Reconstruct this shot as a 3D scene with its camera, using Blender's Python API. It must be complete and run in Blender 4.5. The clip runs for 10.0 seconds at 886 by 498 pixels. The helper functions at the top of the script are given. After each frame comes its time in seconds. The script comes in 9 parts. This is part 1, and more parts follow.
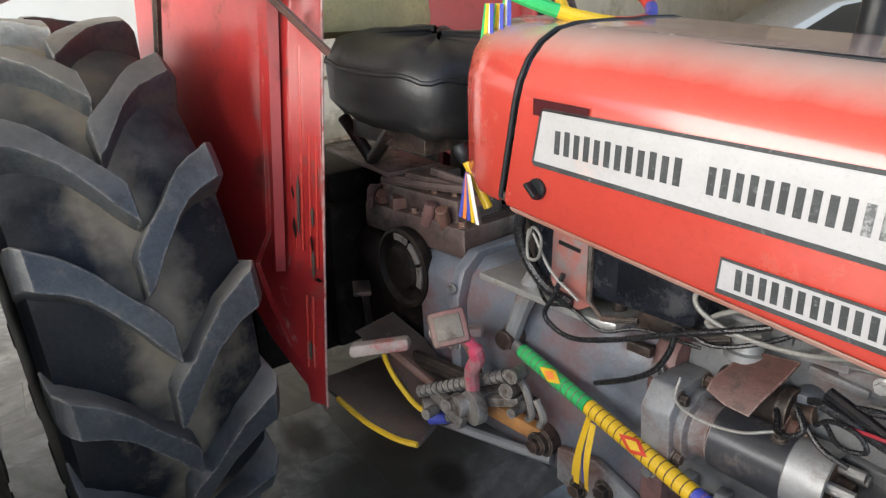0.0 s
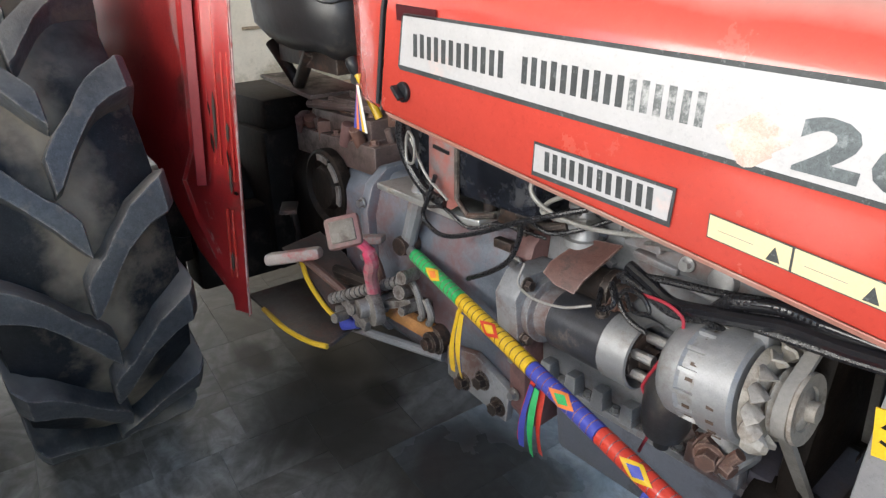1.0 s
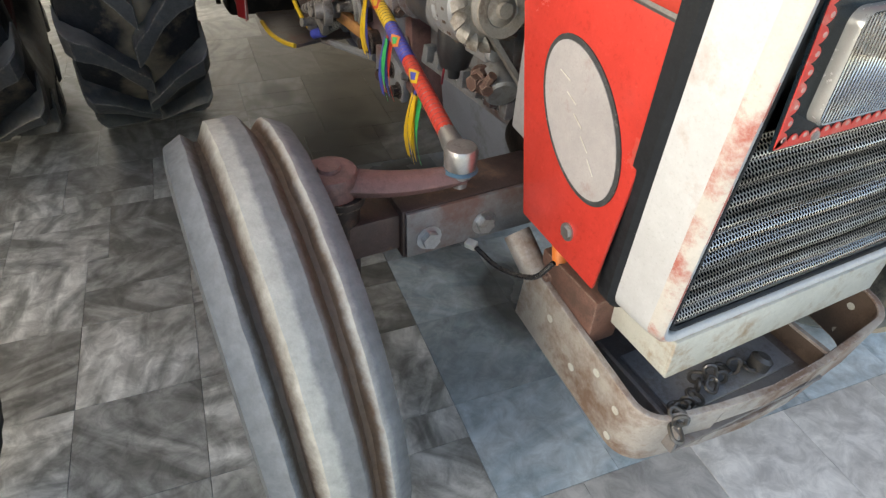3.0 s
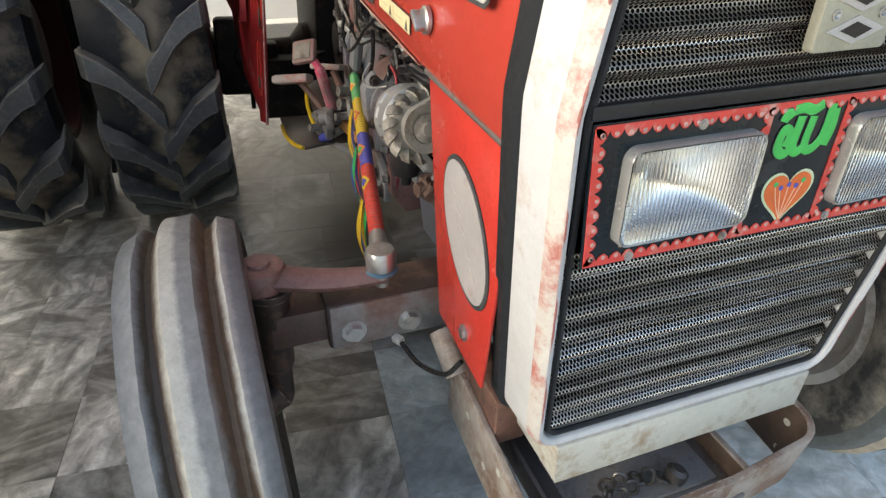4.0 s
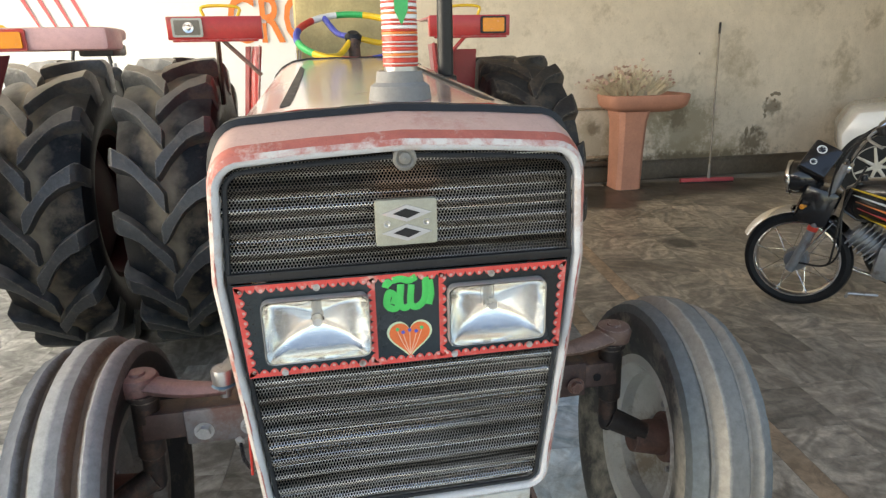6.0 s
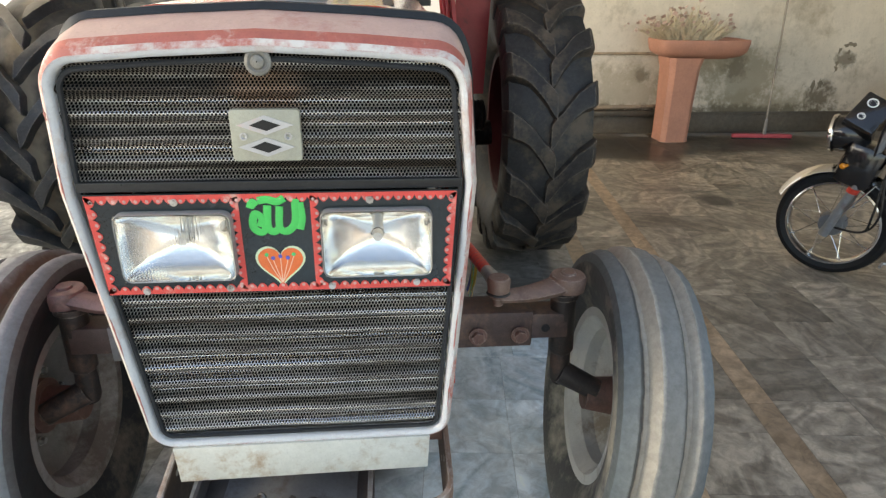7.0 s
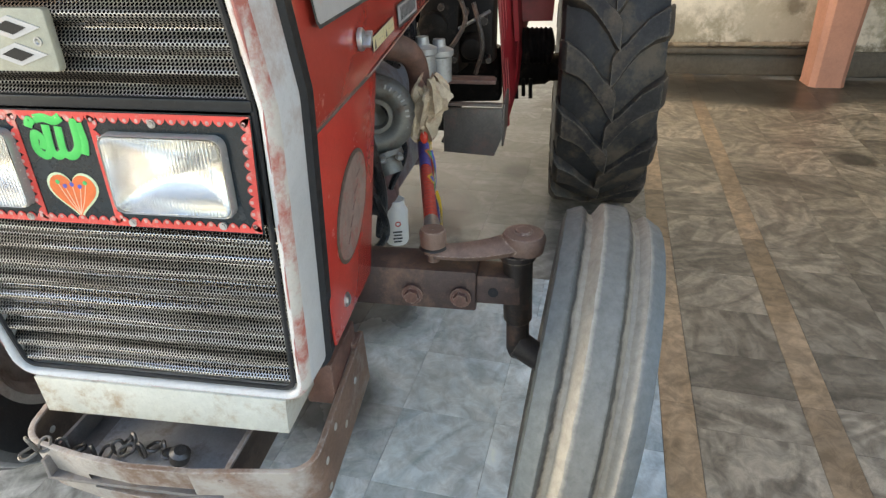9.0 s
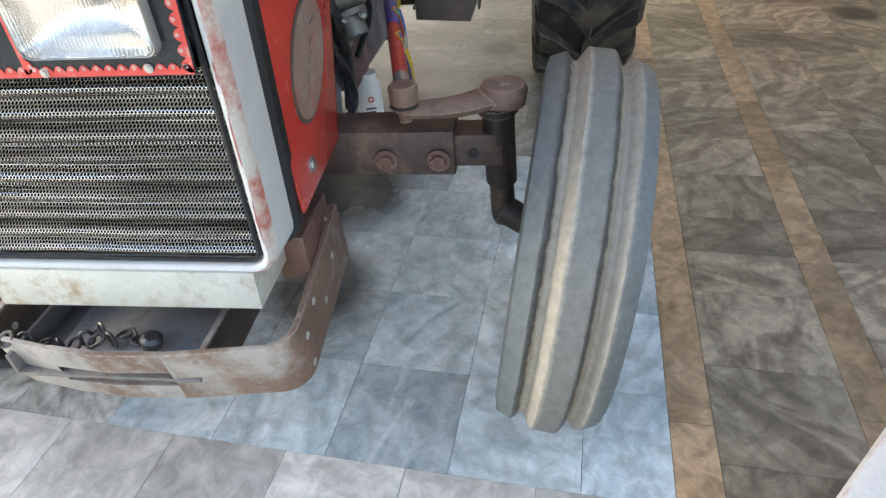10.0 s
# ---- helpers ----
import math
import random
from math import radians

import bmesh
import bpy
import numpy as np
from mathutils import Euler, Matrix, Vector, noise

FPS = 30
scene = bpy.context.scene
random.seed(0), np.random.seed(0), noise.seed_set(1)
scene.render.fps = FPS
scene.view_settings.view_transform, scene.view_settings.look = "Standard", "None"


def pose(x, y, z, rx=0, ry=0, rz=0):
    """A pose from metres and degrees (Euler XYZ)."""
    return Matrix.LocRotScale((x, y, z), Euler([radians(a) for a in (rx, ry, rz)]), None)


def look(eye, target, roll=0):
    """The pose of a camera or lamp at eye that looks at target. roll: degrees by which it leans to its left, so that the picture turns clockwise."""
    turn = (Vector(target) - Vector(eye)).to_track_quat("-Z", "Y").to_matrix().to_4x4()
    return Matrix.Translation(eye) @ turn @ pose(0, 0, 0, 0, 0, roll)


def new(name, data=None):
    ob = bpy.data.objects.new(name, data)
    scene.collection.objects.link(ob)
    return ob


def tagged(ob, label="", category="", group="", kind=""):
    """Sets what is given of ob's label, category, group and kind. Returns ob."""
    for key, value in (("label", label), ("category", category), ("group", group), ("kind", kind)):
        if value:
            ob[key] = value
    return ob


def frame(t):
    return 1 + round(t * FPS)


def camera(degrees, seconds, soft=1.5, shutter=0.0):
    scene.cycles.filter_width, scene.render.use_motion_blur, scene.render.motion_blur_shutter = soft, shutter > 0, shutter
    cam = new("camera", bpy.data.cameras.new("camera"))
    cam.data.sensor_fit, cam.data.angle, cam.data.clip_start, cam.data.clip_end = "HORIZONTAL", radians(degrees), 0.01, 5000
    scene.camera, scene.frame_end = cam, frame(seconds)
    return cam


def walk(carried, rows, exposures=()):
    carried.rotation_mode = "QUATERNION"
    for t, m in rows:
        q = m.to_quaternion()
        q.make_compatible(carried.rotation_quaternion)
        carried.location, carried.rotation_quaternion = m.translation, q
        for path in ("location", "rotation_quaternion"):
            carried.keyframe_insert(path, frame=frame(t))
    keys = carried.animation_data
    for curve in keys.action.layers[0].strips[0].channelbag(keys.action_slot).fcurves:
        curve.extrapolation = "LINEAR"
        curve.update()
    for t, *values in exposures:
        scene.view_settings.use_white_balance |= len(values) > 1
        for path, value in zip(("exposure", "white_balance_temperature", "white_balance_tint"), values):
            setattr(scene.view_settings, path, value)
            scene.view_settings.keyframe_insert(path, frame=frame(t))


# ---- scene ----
cam = camera(71.2, 10.0, soft=1.35)
PATH = [
    (0, (-0.233, -1.122, 1.587), (-1.646, 0.063, 0.813), -0.7),
    (0.5, (-0.14, -1.09, 1.521), (-1.474, 0.093, 0.617), 1.3),
    (1, (0.035, -1.013, 1.514), (-1.349, 0.123, 0.624), -0.4),
    (1.5, (0.264, -0.927, 1.5), (-1.114, 0.166, 0.547), -1.5),
    (2, (0.466, -0.901, 1.436), (-0.893, 0.135, 0.397), -1.4),
    (2.5, (0.658, -0.928, 1.351), (-0.683, -0.11, 0.114), 2.0),
    (2.7, (0.715, -0.914, 1.334), (-0.606, -0.138, 0.048), 2.5),
    (3.8, (0.898, -0.674, 1.389), (-0.683, -0.127, 0.294), 0.7),
    (4, (0.932, -0.644, 1.406), (-0.67, -0.049, 0.366), 0.5),
    (4.5, (1.091, -0.58, 1.457), (-0.633, -0.118, 0.555), -2.0),
    (5, (1.285, -0.47, 1.525), (-0.542, -0.136, 0.783), -2.4),
    (5.5, (1.388, -0.31, 1.566), (-0.46, 0.08, 0.909), -1.6),
    (5.7, (1.433, -0.23, 1.573), (-0.431, 0.147, 0.952), -1.5),
    (6.8, (1.431, 0.118, 1.497), (-0.42, 0.314, 0.766), -0.0),
    (7, (1.387, 0.185, 1.493), (-0.447, 0.349, 0.714), 0.6),
    (7.5, (1.307, 0.287, 1.46), (-0.471, 0.368, 0.548), -2.2),
    (8, (1.269, 0.41, 1.417), (-0.459, 0.228, 0.425), 0.6),
    (8.5, (1.202, 0.59, 1.428), (-0.522, 0.302, 0.456), -0.7),
    (9, (1.173, 0.671, 1.417), (-0.564, 0.385, 0.468), -1.0),
    (9.5, (1.174, 0.697, 1.377), (-0.493, 0.417, 0.308), -2.8),
    (10, (1.132, 0.689, 1.289), (-0.442, 0.441, 0.081), -4.6),
]
EXPOSURE = [(0, 1.47, 7100, 10), (0.5, 1.68, 7000, 10), (1, 1.58, 7000, 10), (1.5, 1.4, 7100, 10), (2.0, 1.36, 7200, 10), (2.5, 1.5, 8200, 10), (4.0, 1.4, 8300, 10), (5.5, 1.48, 8400, 10), (7.5, 1.78, 8500, 10), (8.5, 1.88, 8700, 10), (9.5, 2.14, 8500, 10), (10, 2.08, 8100, 10)]
walk(cam, [(t, look(eye, target, roll)) for t, eye, target, roll in PATH], EXPOSURE)

# ---------------------------------------------------------------- world and light
world = bpy.data.worlds.new("world")
scene.world = world
world.use_nodes = True
wn = world.node_tree.nodes
sky = wn.new("ShaderNodeTexSky")
sky.sky_type = "NISHITA"
sky.sun_disc = False
sky.sun_elevation, sky.sun_rotation = radians(49), radians(239)
world.node_tree.links.new(sky.outputs[0], wn["Background"].inputs[0])
wn["Background"].inputs[1].default_value = 0.15

# sunlight falls on the yard and the banner outside, not into the showroom
sun = new("sun", bpy.data.lights.new("sun", "SUN"))
sun.data.energy, sun.data.angle, sun.data.color = 3.4, radians(0.5), (1.0, 0.96, 0.90)
sun.matrix_world = look((-0.75, -0.45, 1.0), (0, 0, 0))


def opening_light(name, eye, target, w, h, watts, colour):
    """The sky's light in an opening of the building."""
    lamp = new(name, bpy.data.lights.new(name, "AREA"))
    lamp.data.shape, lamp.data.size, lamp.data.size_y = "RECTANGLE", w, h
    lamp.data.energy, lamp.data.color = watts, colour
    lamp.matrix_world = look(eye, target)
    return lamp


opening_light("side_opening_light", (-0.4, -5.3, 2.2), (-0.4, 0, 1.0), 6.5, 2.9, 245, (1.0, 0.99, 0.96))
opening_light("rear_opening_light", (-5.5, -2.2, 1.9), (0, -1.2, 0.4), 5.0, 3.2, 8, (0.86, 0.94, 1.0))


# ---------------------------------------------------------------- materials
def material(name, colour, rough=0.5, metal=0.0, vary=0.12, scale=6.0, dirt=None, dirt_amount=0.0, dirt_scale=5.0,
             bump=0.1, bump_scale=60.0, coat=0.0, stretch=(1, 1, 1), spec=0.5, dust_and_light=None, wear=None, rub=0.006):
    """Base colour with fine and coarse variation, patches of dirt or wear, roughness variation and fine relief."""
    m = bpy.data.materials.new(name)
    m.use_nodes = True
    nt = m.node_tree
    n, l = nt.nodes, nt.links
    b = n["Principled BSDF"]
    tc = n.new("ShaderNodeTexCoord")
    mp = n.new("ShaderNodeMapping")
    mp.inputs["Scale"].default_value = stretch
    l.new(tc.outputs["Object"], mp.inputs[0])

    def tex(sc, detail=6.0, rough_=0.6):
        t = n.new("ShaderNodeTexNoise")
        t.inputs["Scale"].default_value, t.inputs["Detail"].default_value, t.inputs["Roughness"].default_value = sc, detail, rough_
        l.new(mp.outputs[0], t.inputs["Vector"])
        return t.outputs["Fac"]

    def ramp(src, a, b_, c0=0.0, c1=1.0):
        r = n.new("ShaderNodeMapRange")
        r.inputs[1].default_value, r.inputs[2].default_value, r.inputs[3].default_value, r.inputs[4].default_value = a, b_, c0, c1
        l.new(src, r.inputs[0])
        return r.outputs[0]

    def mix(f, a, b_, blend="MIX"):
        x = n.new("ShaderNodeMix")
        x.data_type, x.blend_type = "RGBA", blend
        for sock, v in ((x.inputs[0], f), (x.inputs[6], a), (x.inputs[7], b_)):
            if isinstance(v, (tuple, float, int)):
                sock.default_value = (*v, 1) if isinstance(v, tuple) else v
            else:
                l.new(v, sock)
        return x.outputs[2]

    coarse, fine = tex(scale), tex(scale * 9, 4.0)
    shade = mix(ramp(coarse, 0.3, 0.7), tuple(c * (1 - vary) for c in colour), tuple(min(1, c * (1 + vary)) for c in colour))
    shade = mix(ramp(fine, 0.35, 0.65, 0, vary * 1.5), shade, tuple(c * 0.6 for c in colour))
    # fine grit: dark specks and pale rubbed spots
    grit, amount = tex(scale * 38, 3.0, 0.7), min(0.55, vary * 1.7)
    shade = mix(ramp(grit, 0.56, 0.68, 0, amount), shade, tuple(c * 0.35 for c in colour))
    shade = mix(ramp(grit, 0.42, 0.30, 0, amount * 0.7), shade, tuple(min(1, c * 1.6 + 0.02) for c in colour))
    if dirt:
        d = tex(dirt_scale, 9.0, 0.72)
        lo = 0.62 - 0.3 * dirt_amount
        shade = mix(ramp(d, lo, lo + 0.14, 0, 0.9), shade, dirt)
        rr = ramp(d, lo, lo + 0.14, rough, max(rough, 0.75))
        l.new(rr, b.inputs["Roughness"])
    else:
        l.new(ramp(fine, 0.3, 0.7, max(0.03, rough - 0.08), min(1, rough + 0.1)), b.inputs["Roughness"])
    if dust_and_light:
        # dusting and fading that settle on faces turned upwards; on tyres, painted light too
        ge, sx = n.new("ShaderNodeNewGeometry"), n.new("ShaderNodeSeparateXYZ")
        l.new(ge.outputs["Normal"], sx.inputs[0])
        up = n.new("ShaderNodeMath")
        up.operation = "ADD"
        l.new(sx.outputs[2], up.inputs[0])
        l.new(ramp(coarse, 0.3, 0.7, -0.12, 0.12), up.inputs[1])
        shade = mix(ramp(up.outputs[0], 0.55, 0.98, 0, 0.93), shade, dust_and_light)
    if wear:
        # rubbed edges
        bv, ge2, dt = n.new("ShaderNodeBevel"), n.new("ShaderNodeNewGeometry"), n.new("ShaderNodeVectorMath")
        bv.samples, dt.operation = 4, "DOT_PRODUCT"
        bv.inputs["Radius"].default_value = rub
        l.new(bv.outputs[0], dt.inputs[0])
        l.new(ge2.outputs["Normal"], dt.inputs[1])
        ed = n.new("ShaderNodeMath")
        ed.operation = "MULTIPLY"
        l.new(ramp(dt.outputs["Value"], 0.985, 0.90, 0, 0.8), ed.inputs[0])
        l.new(ramp(fine, 0.40, 0.58), ed.inputs[1])
        shade = mix(ed.outputs[0], shade, wear)
    l.new(shade, b.inputs["Base Color"])
    b.inputs["Metallic"].default_value = metal
    b.inputs["Specular IOR Level"].default_value = spec
    b.inputs["Coat Weight"].default_value = coat
    b.inputs["Coat Roughness"].default_value = 0.12
    if bump:
        bp = n.new("ShaderNodeBump")
        bp.inputs["Strength"].default_value, bp.inputs["Distance"].default_value = bump, 0.004
        l.new(tex(bump_scale, 5.0), bp.inputs["Height"])
        l.new(bp.outputs[0], b.inputs["Normal"])
    return m


def glass(name, colour=(1, 1, 1), rough=0.02):
    m = bpy.data.materials.new(name)
    m.use_nodes = True
    b = m.node_tree.nodes["Principled BSDF"]
    b.inputs["Base Color"].default_value = (*colour, 1)
    b.inputs["Transmission Weight"].default_value, b.inputs["Roughness"].default_value = 1.0, rough
    return m


RED = material("red_paint", (0.52, 0.044, 0.033), 0.27, spec=0.35, vary=0.14, scale=3, dirt=(0.30, 0.13, 0.10), dirt_amount=0.12, dirt_scale=7, bump=0.05, coat=0.3)
HOOD_RED = material("bonnet_red_paint", (0.50, 0.058, 0.041), 0.23, vary=0.08, scale=3, dirt=(0.42, 0.12, 0.08), dirt_amount=0.08, dirt_scale=6, bump=0.04, bump_scale=12, coat=0.75, dust_and_light=(0.45, 0.335, 0.285))
RED_FADED = material("faded_red_paint", (0.50, 0.22, 0.17), 0.42, vary=0.14, scale=3, dirt=(0.42, 0.31, 0.26), dirt_amount=0.55, dirt_scale=3, bump=0.06)
FENDER_RED = material("fender_red_paint", (0.43, 0.028, 0.028), 0.28, vary=0.15, scale=4, dirt=(0.16, 0.05, 0.04), dirt_amount=0.2, dirt_scale=6, bump=0.12, bump_scale=25, wear=(0.52, 0.32, 0.28))
DARK_RED = material("dark_red_paint", (0.065, 0.006, 0.009), 0.6, spec=0.2, vary=0.2, scale=4, dirt=(0.06, 0.02, 0.02), dirt_amount=0.25)
WHITE_PAINT = material("white_paint", (0.545, 0.556, 0.568), 0.38, vary=0.10, scale=5, dirt=(0.40, 0.30, 0.26), dirt_amount=0.25, dirt_scale=5, bump=0.06, bump_scale=20, wear=(0.36, 0.10, 0.08))
CHIPPED = material("chipped_white_paint", (0.56, 0.53, 0.49), 0.4, vary=0.10, scale=6, dirt=(0.40, 0.085, 0.06), dirt_amount=0.55, dirt_scale=9, bump=0.12, bump_scale=20)
CREAM = material("cream_paint", (0.52, 0.52, 0.47), 0.45, vary=0.14, scale=6, dirt=(0.3, 0.2, 0.12), dirt_amount=0.34, dirt_scale=9)
BLACK = material("black_paint", (0.014, 0.015, 0.017), 0.35, vary=0.3, scale=9, bump=0.05, spec=0.3)
RUBBER_STRIP = material("rubber_strip", (0.016, 0.018, 0.021), 0.5, vary=0.2, spec=0.3)
TYRE_BLACK = material("tyre_rubber", (0.014, 0.0145, 0.016), 0.6, spec=0.3, vary=0.3, scale=5, dirt=(0.13, 0.105, 0.085), dirt_amount=0.18, dirt_scale=3.5, bump=0.25, bump_scale=40)
DUSTY_SIDE = material("dusty_tyre_wall", (0.07, 0.07, 0.066), 0.6, vary=0.3, scale=6, dirt=(0.38, 0.345, 0.28), dirt_amount=0.5, dirt_scale=3, bump=0.3)
GREY_IRON = material("grey_cast_iron", (0.215, 0.22, 0.23), 0.5, metal=0.1, vary=0.2, scale=7, dirt=(0.14, 0.075, 0.06), dirt_amount=0.42, dirt_scale=5, bump=0.3, bump_scale=45, wear=(0.40, 0.39, 0.38))
DARK_IRON = material("greasy_iron", (0.034, 0.026, 0.023), 0.5, spec=0.35, metal=0.2, vary=0.35, scale=9, dirt=(0.14, 0.08, 0.06), dirt_amount=0.4, dirt_scale=8, bump=0.35, bump_scale=40, wear=(0.26, 0.22, 0.19))
WORN_STEEL = material("worn_bare_steel", (0.24, 0.22, 0.205), 0.45, metal=0.35, vary=0.3, scale=14, dirt=(0.07, 0.05, 0.04), dirt_amount=0.45, dirt_scale=16, bump=0.3, wear=(0.42, 0.40, 0.37))
RUST_IRON = material("rusty_primer_iron", (0.17, 0.085, 0.065), 0.6, metal=0.1, vary=0.3, scale=8, dirt=(0.08, 0.05, 0.04), dirt_amount=0.4, dirt_scale=7, bump=0.3, wear=(0.34, 0.24, 0.20))
PINK_IRON = material("worn_pink_iron", (0.185, 0.098, 0.092), 0.45, metal=0.1, vary=0.25, scale=8, dirt=(0.075, 0.05, 0.045), dirt_amount=0.3, dirt_scale=9, bump=0.2)
STEEL = material("bare_steel", (0.48, 0.48, 0.48), 0.35, metal=0.85, vary=0.2, scale=14, dirt=(0.2, 0.16, 0.12), dirt_amount=0.25, dirt_scale=14, bump=0.15)
ALU = material("cast_aluminium", (0.36, 0.365, 0.37), 0.48, metal=0.6, vary=0.15, scale=12, dirt=(0.22, 0.19, 0.16), dirt_amount=0.28, dirt_scale=12, bump=0.25)
FRAME_RUST = material("rusty_white_steel", (0.40, 0.36, 0.325), 0.5, metal=0.15, vary=0.2, scale=6, dirt=(0.17, 0.095, 0.06), dirt_amount=0.55, dirt_scale=5, bump=0.3, wear=(0.52, 0.46, 0.44))
RUSTY_ARM = material("flaking_rust", (0.23, 0.14, 0.10), 0.6, metal=0.1, vary=0.3, scale=9, dirt=(0.40, 0.36, 0.32), dirt_amount=0.5, dirt_scale=5, bump=0.4, wear=(0.48, 0.42, 0.38))
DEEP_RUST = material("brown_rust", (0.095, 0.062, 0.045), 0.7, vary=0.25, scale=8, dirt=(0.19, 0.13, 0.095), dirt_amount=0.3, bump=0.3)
LEATHER = material("black_vinyl", (0.022, 0.022, 0.024), 0.38, vary=0.3, scale=6, dirt=(0.10, 0.085, 0.07), dirt_amount=0.3, dirt_scale=6, bump=0.3, bump_scale=30)
CABLE = material("cable_rubber", (0.012, 0.012, 0.014), 0.28, vary=0.3, scale=30, bump=0.3, bump_scale=160)
# dirty rim paint, darkened by the shade on the right front rim
RIM_SHADED = material("shaded_dirty_rim_paint", (0.24, 0.225, 0.21), 0.55, metal=0.15, vary=0.2, dirt=(0.11, 0.08, 0.065), dirt_amount=0.4)
RIM_GREY = material("silver_rim_paint", (0.60, 0.59, 0.54), 0.45, metal=0.15, vary=0.12, dirt=(0.28, 0.22, 0.16), dirt_amount=0.35)
DECAL = material("white_decal", (0.44, 0.43, 0.43), 0.38, vary=0.08, scale=4, dirt=(0.66, 0.40, 0.33), dirt_amount=0.12, dirt_scale=5)
DECAL_BLACK = material("black_decal_print", (0.045, 0.05, 0.052), 0.5, vary=0.5, scale=30, dirt=(0.24, 0.26, 0.25), dirt_amount=0.14, dirt_scale=90)
# black print made paler, the bonnet's glare put into the colour
DECAL_GLARE = material("glare_paled_print", (0.10, 0.115, 0.12), 0.35, vary=0.45, scale=18, dirt=(0.26, 0.29, 0.29), dirt_amount=0.3, dirt_scale=50)
DECAL_WORN = material("rubbed_decal_print", (0.13, 0.14, 0.14), 0.5, vary=0.5, scale=30, dirt=(0.40, 0.40, 0.39), dirt_amount=0.5, dirt_scale=60)
YELLOW_LABEL = material("yellow_label", (0.62, 0.53, 0.31), 0.5, vary=0.06)
C_GREEN = material("green_tape", (0.02, 0.42, 0.12), 0.35, vary=0.15)
C_YELLOW = material("yellow_tape", (0.75, 0.47, 0.03), 0.35, vary=0.15)
C_BLUE = material("blue_tape", (0.06, 0.08, 0.42), 0.35, vary=0.2)
C_RED = material("red_tape", (0.62, 0.05, 0.03), 0.35, vary=0.15)
C_ORANGE = material("orange_print", (0.80, 0.22, 0.05), 0.4, vary=0.1)
C_WHITE = material("white_tape", (0.75, 0.75, 0.72), 0.4, vary=0.06)
AMBER = material("amber_lens", (0.75, 0.26, 0.02), 0.2, vary=0.1)
CHROME = material("chrome", (0.75, 0.75, 0.75), 0.12, metal=1.0, vary=0.06)
# upward faces of bars and valleys also carry painted-in light from above
LUG_TOP = material("tyre_lug_rubber", (0.060, 0.065, 0.070), 0.38, vary=0.45, scale=7, dirt=(0.13, 0.115, 0.095), dirt_amount=0.30, dirt_scale=6, bump=0.9, bump_scale=22, wear=(0.28, 0.26, 0.235), rub=0.010, dust_and_light=(0.23, 0.215, 0.19), spec=0.4)
LUG_WORN = material("worn_tyre_lug_rubber", (0.034, 0.031, 0.030), 0.5, vary=0.6, scale=6, dirt=(0.115, 0.088, 0.066), dirt_amount=0.45, dirt_scale=5, bump=0.9, bump_scale=22, wear=(0.20, 0.165, 0.13), rub=0.013, spec=0.25)
# tread valleys: dusty rubber darkened, the shade between bars put into the colour
TYRE_VALLEY = material("shaded_dusty_carcass", (0.016, 0.018, 0.021), 0.42, vary=0.4, scale=8, dirt=(0.12, 0.10, 0.078), dirt_amount=0.3, dirt_scale=5, bump=0.6, bump_scale=20, spec=0.15, dust_and_light=(0.12, 0.118, 0.112))


def dried_mud(m, colour):
    """Dried mud caught along the middle of a tread."""
    n, l = m.node_tree.nodes, m.node_tree.links
    tc, sx, ab, ns = n.new("ShaderNodeTexCoord"), n.new("ShaderNodeSeparateXYZ"), n.new("ShaderNodeMath"), n.new("ShaderNodeTexNoise")
    ad, mr, mx = n.new("ShaderNodeMath"), n.new("ShaderNodeMapRange"), n.new("ShaderNodeMix")
    ab.operation, ad.operation, mx.data_type = "ABSOLUTE", "MULTIPLY_ADD", "RGBA"
    ns.inputs["Scale"].default_value, ns.inputs["Detail"].default_value = 9.0, 8.0
    l.new(tc.outputs["Object"], sx.inputs[0])
    l.new(tc.outputs["Object"], ns.inputs["Vector"])
    l.new(sx.outputs[1], ab.inputs[0])
    l.new(ns.outputs["Fac"], ad.inputs[0])
    ad.inputs[1].default_value = 0.22
    l.new(ab.outputs[0], ad.inputs[2])
    mr.inputs[1].default_value, mr.inputs[2].default_value, mr.inputs[3].default_value, mr.inputs[4].default_value = 0.205, 0.12, 0.0, 0.85
    l.new(ad.outputs[0], mr.inputs[0])
    old = n["Principled BSDF"].inputs["Base Color"].links[0].from_socket
    l.new(mr.outputs[0], mx.inputs[0])
    l.new(old, mx.inputs[6])
    mx.inputs[7].default_value = (*colour, 1)
    l.new(mx.outputs[2], n["Principled BSDF"].inputs["Base Color"])


